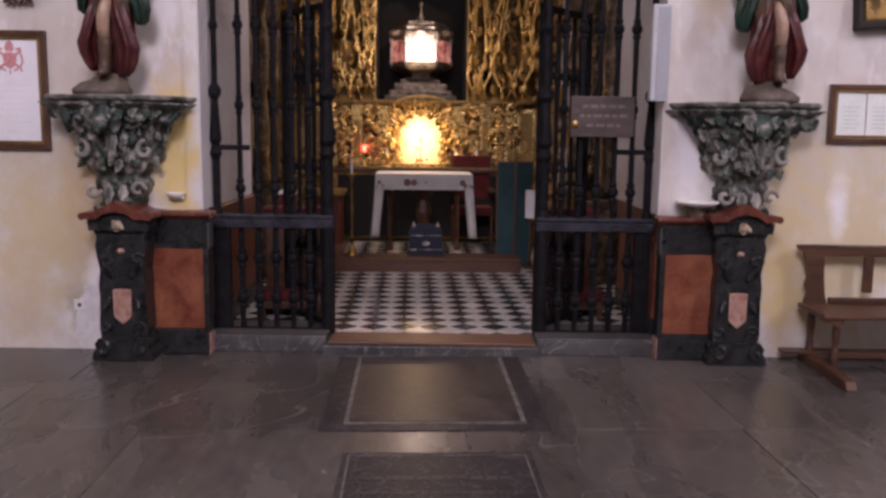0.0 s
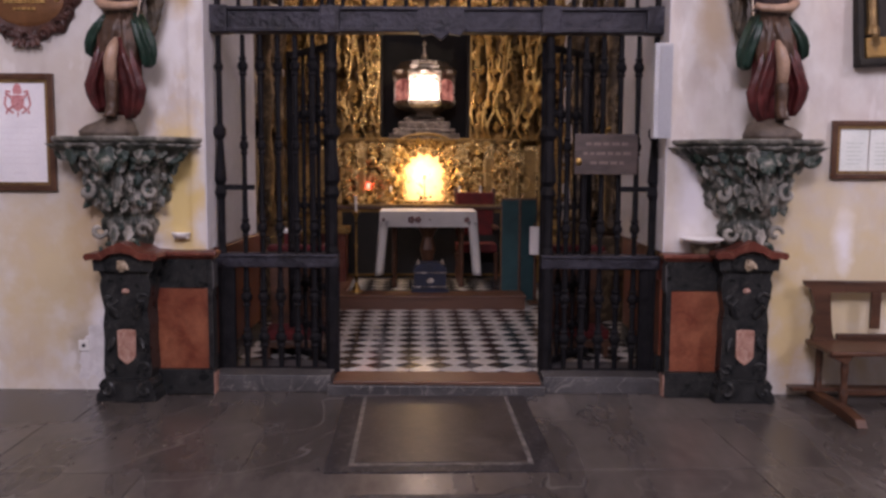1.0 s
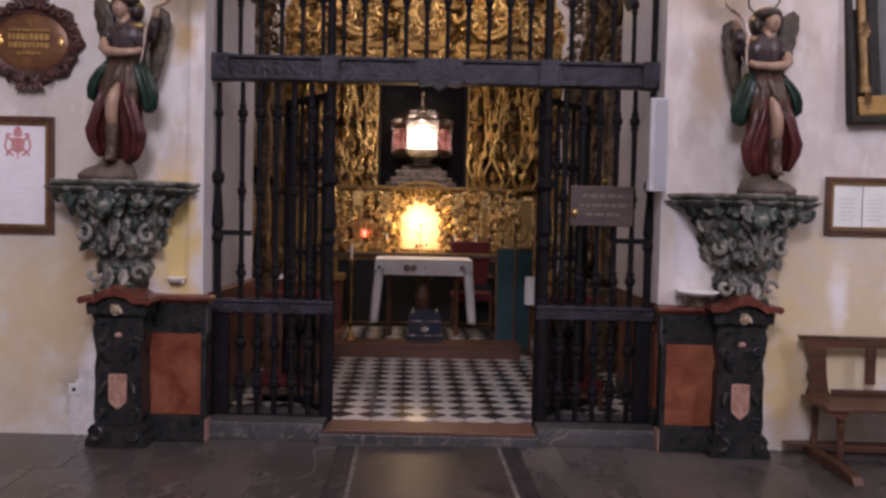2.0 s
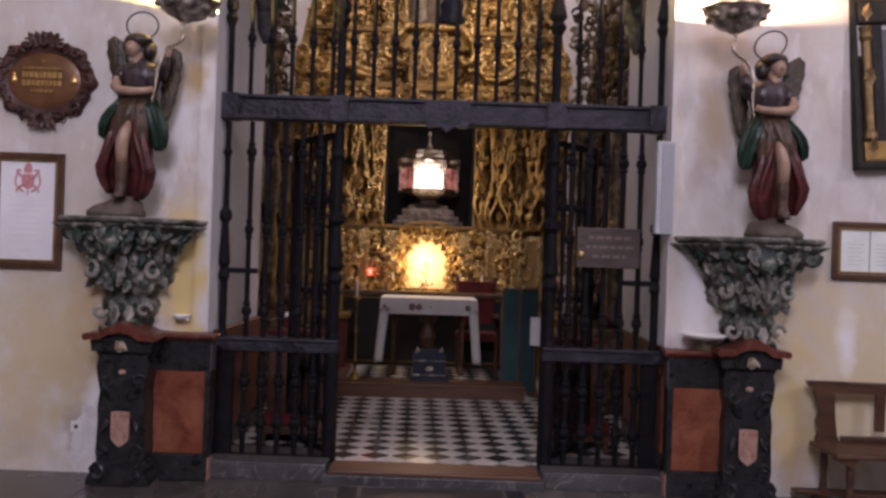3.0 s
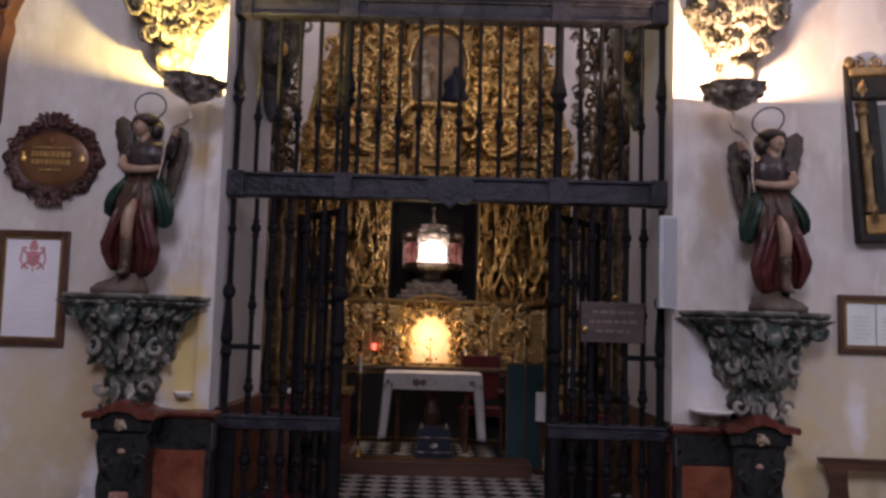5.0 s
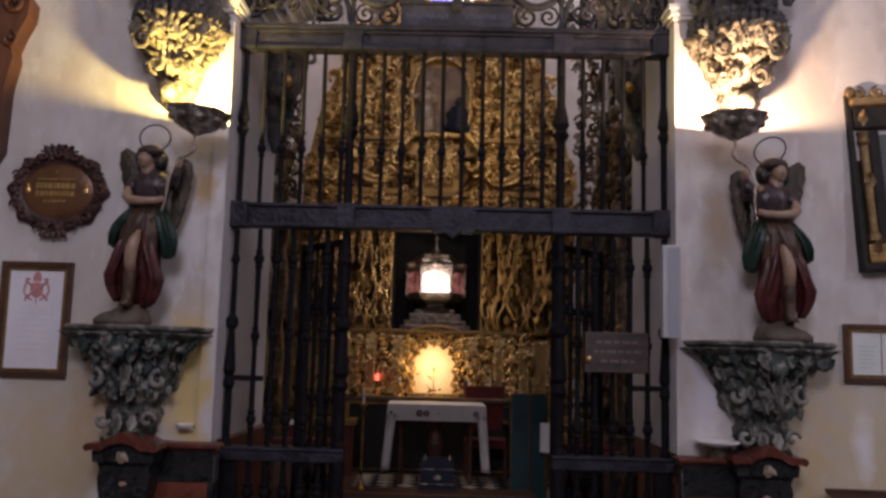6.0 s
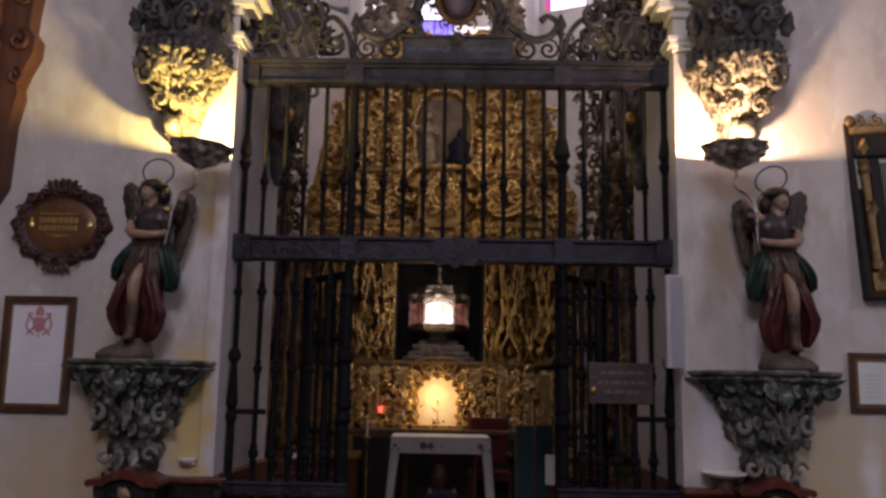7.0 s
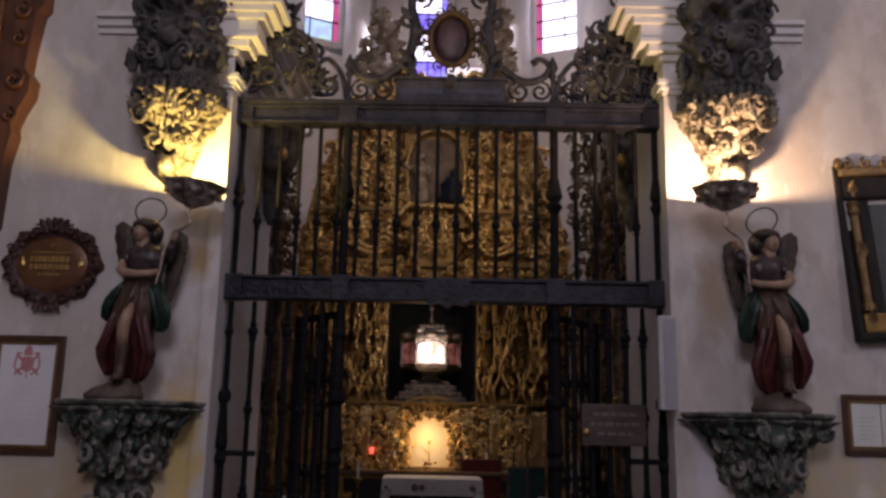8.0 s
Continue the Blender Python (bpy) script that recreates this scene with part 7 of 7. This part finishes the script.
red = thing("sanctuary_lamp", CH @ pose(-0.80, RY - 0.45, 0.072 + 1.125), "small red glass sanctuary lamp, lit", "lamp")
part("holder", lathe([(0.04, 0), (0.04, 0.015), (0.012, 0.03), (0.012, 0.17), (0.04, 0.20)], 10), BRASS, red, smooth=True)
part("glass", lathe([(0.018, 0.20), (0.026, 0.225), (0.025, 0.26), (0.02, 0.275)], 12), RED_GLOW, red, "glowing red glass", True)
for x in (-0.5, 0.42, 0.7):
    cs = thing("altar_candlestick", CH @ pose(x, RY - 0.45, 0.072 + 1.125), "small gilt candlestick on the altar shelf", "candlestick", "altar candlesticks")
    part("stem", lathe([(0.04, 0), (0.04, 0.012), (0.014, 0.03), (0.02, 0.08), (0.012, 0.12), (0.02, 0.16)], 9), GOLD, cs, smooth=True)
    part("candle", lathe([(0.011, 0.16), (0.011, 0.24)], 8), LINEN, cs, "white candle")


# ---- chapel: side altarpieces ----
def side_altar(s):
    rnd = random.Random(60 + s)
    a = thing("side_altarpiece", CH @ pose(s * 2.18, 3.5, 0.072), "dark carved and gilded side altarpiece with pale gaps", "altarpiece", "side altarpieces")
    part("backing", box(min(0, -s * 0.1), max(0, -s * 0.1), -1.75, 1.9, 0.0, 3.5), SIDE_GILT, a)
    for part_z, n, name in (((0.9, 3.6), 150, "carving"), ((3.4, 6.6), 190, "upper_carving")):
        bm = bmesh.new()
        for _ in range(n):
            y, z, size = rnd.uniform(-1.75, 1.75), rnd.uniform(*part_z), rnd.uniform(0.09, 0.19)
            if z > 3.6 and abs(y) > 1.5 + 0.25 * math.sin(z * 5):
                continue
            one = bmesh.new()
            scroll(one, 0, 0, 0, size, rnd.uniform(0, 6.3), rnd.choice((-1, 1)), 0.95, 0.32, 11, 5, tail=0.75)
            leaf(one, 0, -0.02, 0, size * 1.3, rnd.uniform(0, 6.3), 0.4)
            join(bm, one, 0, Matrix.Translation((-s * (0.1 if z < 3.5 else 0.02) - s * rnd.uniform(0, 0.12), y, z)) @ Matrix.Rotation(-s * math.pi / 2 * (-1), 4, "Z"))
        tagged(part(name, bm, SIDE_GILT, a, smooth=True), kind="stuff")
    for y in (-1.5, -0.6, 0.5, 1.4):
        part("column", lathe([(0.12, 0.9), (0.13, 1.0), (0.09, 1.1), (0.12, 1.6), (0.08, 2.0), (0.12, 2.5), (0.08, 2.9), (0.14, 3.2), (0.15, 3.4)], 10, (-s * 0.2, y, 0)), SIDE_GILT, a, smooth=True)
    part("altar_block", box(min(-s * 0.02, -s * 0.5), max(-s * 0.02, -s * 0.5), -1.0, 1.2, 0.0, 0.9, 0.01), SIDE_GILT, a)


side_altar(-1)
side_altar(1)

# ---- floors, piece by piece ----
# ledger stones let into the nave floor
led = thing("ledger_stone", CH @ pose(-0.03, -1.71, 0), "worn dark ledger stone with pale border before the gate", "ledger stone", kind="structure")
part("border", box(-0.67, 0.665, 0.0, 1.58, -0.02, 0.002, 0.003), LEDGER, led)
part("line", box(-0.535, 0.535, 0.10, 1.56, 0.0, 0.0045), LEDGER_LINE, led, "worn pale border line")
part("field", box(-0.505, 0.505, 0.14, 1.56, 0.0, 0.007), LEDGER_RED, led, "brown worn field")
led2 = thing("black_ledger_stone", CH @ pose(-0.035, -2.92, 0), "black ledger stone with worn inscription in the nave floor", "ledger stone", kind="structure")
part("slab", box(-0.50, 0.50, -0.9, 0.88, -0.02, 0.002, 0.003), LEDGER, led2)
bm = bmesh.new()
for a, b, c, d in ((-0.47, -0.46, -0.86, 0.84), (0.46, 0.47, -0.86, 0.84), (-0.46, 0.46, 0.83, 0.84)):
    box(a, b, c, d, 0.0, 0.0045, 0, bm)
part("border_line", bm, LEDGER_LINE, led2, "thin pale border line")
bm = bmesh.new()
rnd = random.Random(5)
for row in range(4):
    x = -0.40
    while x < 0.36:
        w = rnd.uniform(0.03, 0.06)
        box(x, x + w, 0.52 - row * 0.17, 0.56 - row * 0.17, 0.0, 0.0042, 0, bm)
        x += w + 0.02
tagged(part("inscription", bm, LEDGER_RED, led2, "worn unreadable letters"), kind="stuff")

rnd = random.Random(9)
y = 0.3
row = 0
while y > -9.0:                                     # nave slabs in rows of uneven width
    d = (1.02, 0.96, 1.15, 0.9)[row % 4]
    x = -6.5 + (0.0, 0.7, 0.3, 1.0)[row % 4]
    while x < 6.5:
        w = rnd.uniform(1.2, 1.9)
        cx0, cx1, cy0, cy1 = x, x + w, y - d, y
        part("slab", box(cx0 + 0.003, cx1 - 0.003, cy0 + 0.003, cy1 - 0.003, -0.03, -0.004 + rnd.uniform(-0.001, 0.001), 0.002), NAVE_STONE, floor).matrix_basis = CH
        x += w
    y -= d
    row += 1

# chequered marble, laid cornerwise
T = 0.25 / math.sqrt(2)
tile_mesh = {}
for key, material in (("w", TILE_W), ("b", TILE_B)):
    bm = box(-T / 2 + 0.001, T / 2 - 0.001, -T / 2 + 0.001, T / 2 - 0.001, -0.012, 0.0)
    bmesh.ops.rotate(bm, verts=bm.verts, cent=(0, 0, 0), matrix=Matrix.Rotation(math.pi / 4, 3, "Z"))
    me = bpy.data.meshes.new("tile")
    bm.to_mesh(me)
    bm.free()
    me.materials.append(material)
    tile_mesh[key] = me


def diamonds(x0, x1, y0, y1):
    for i in range(math.floor(x0 / 0.125), math.ceil(x1 / 0.125) + 1):
        for j in range(math.floor(y0 / 0.125), math.ceil(y1 / 0.125) + 1):
            if (i + j) % 2 == 0 and x0 <= i * 0.125 <= x1 and y0 <= j * 0.125 <= y1:
                yield ("w" if i % 2 else "b"), i * 0.125, j * 0.125


rnd = random.Random(4)
for key, x, yy in diamonds(-1.45, 1.45, 0.32, 3.15):
    ob = new("tile", tile_mesh[key])
    ob.parent = chapel_floor
    ob.matrix_basis = pose(x + 0.02, yy, 0.085 + rnd.uniform(-0.001, 0.001))
for key, x, yy in diamonds(-0.92, 0.87, 0.48, 1.6):
    ob = new("tile", tile_mesh[key])
    ob.parent = platform
    ob.matrix_basis = pose(x, yy, 0.158)
for key, material in (("w", TILE_W), ("b", TILE_B)):
    bm = bmesh.new()
    for k, x, yy in diamonds(-2.1, 2.1, 0.32, 5.0):
        if k == key and (abs(x) > 1.45 or yy > 3.15) and not (abs(x) < 1.1 and yy > 3.1):
            loft(bm, [[(x + 0.02 + a * 0.1235, yy + b * 0.1235, z) for a, b in ((1, 0), (0, 1), (-1, 0), (0, -1))] for z in (0.075, 0.085)])
    tagged(part("side_tiles", bm, material, chapel_floor), "marble tiles along the chapel's sides", kind="stuff")
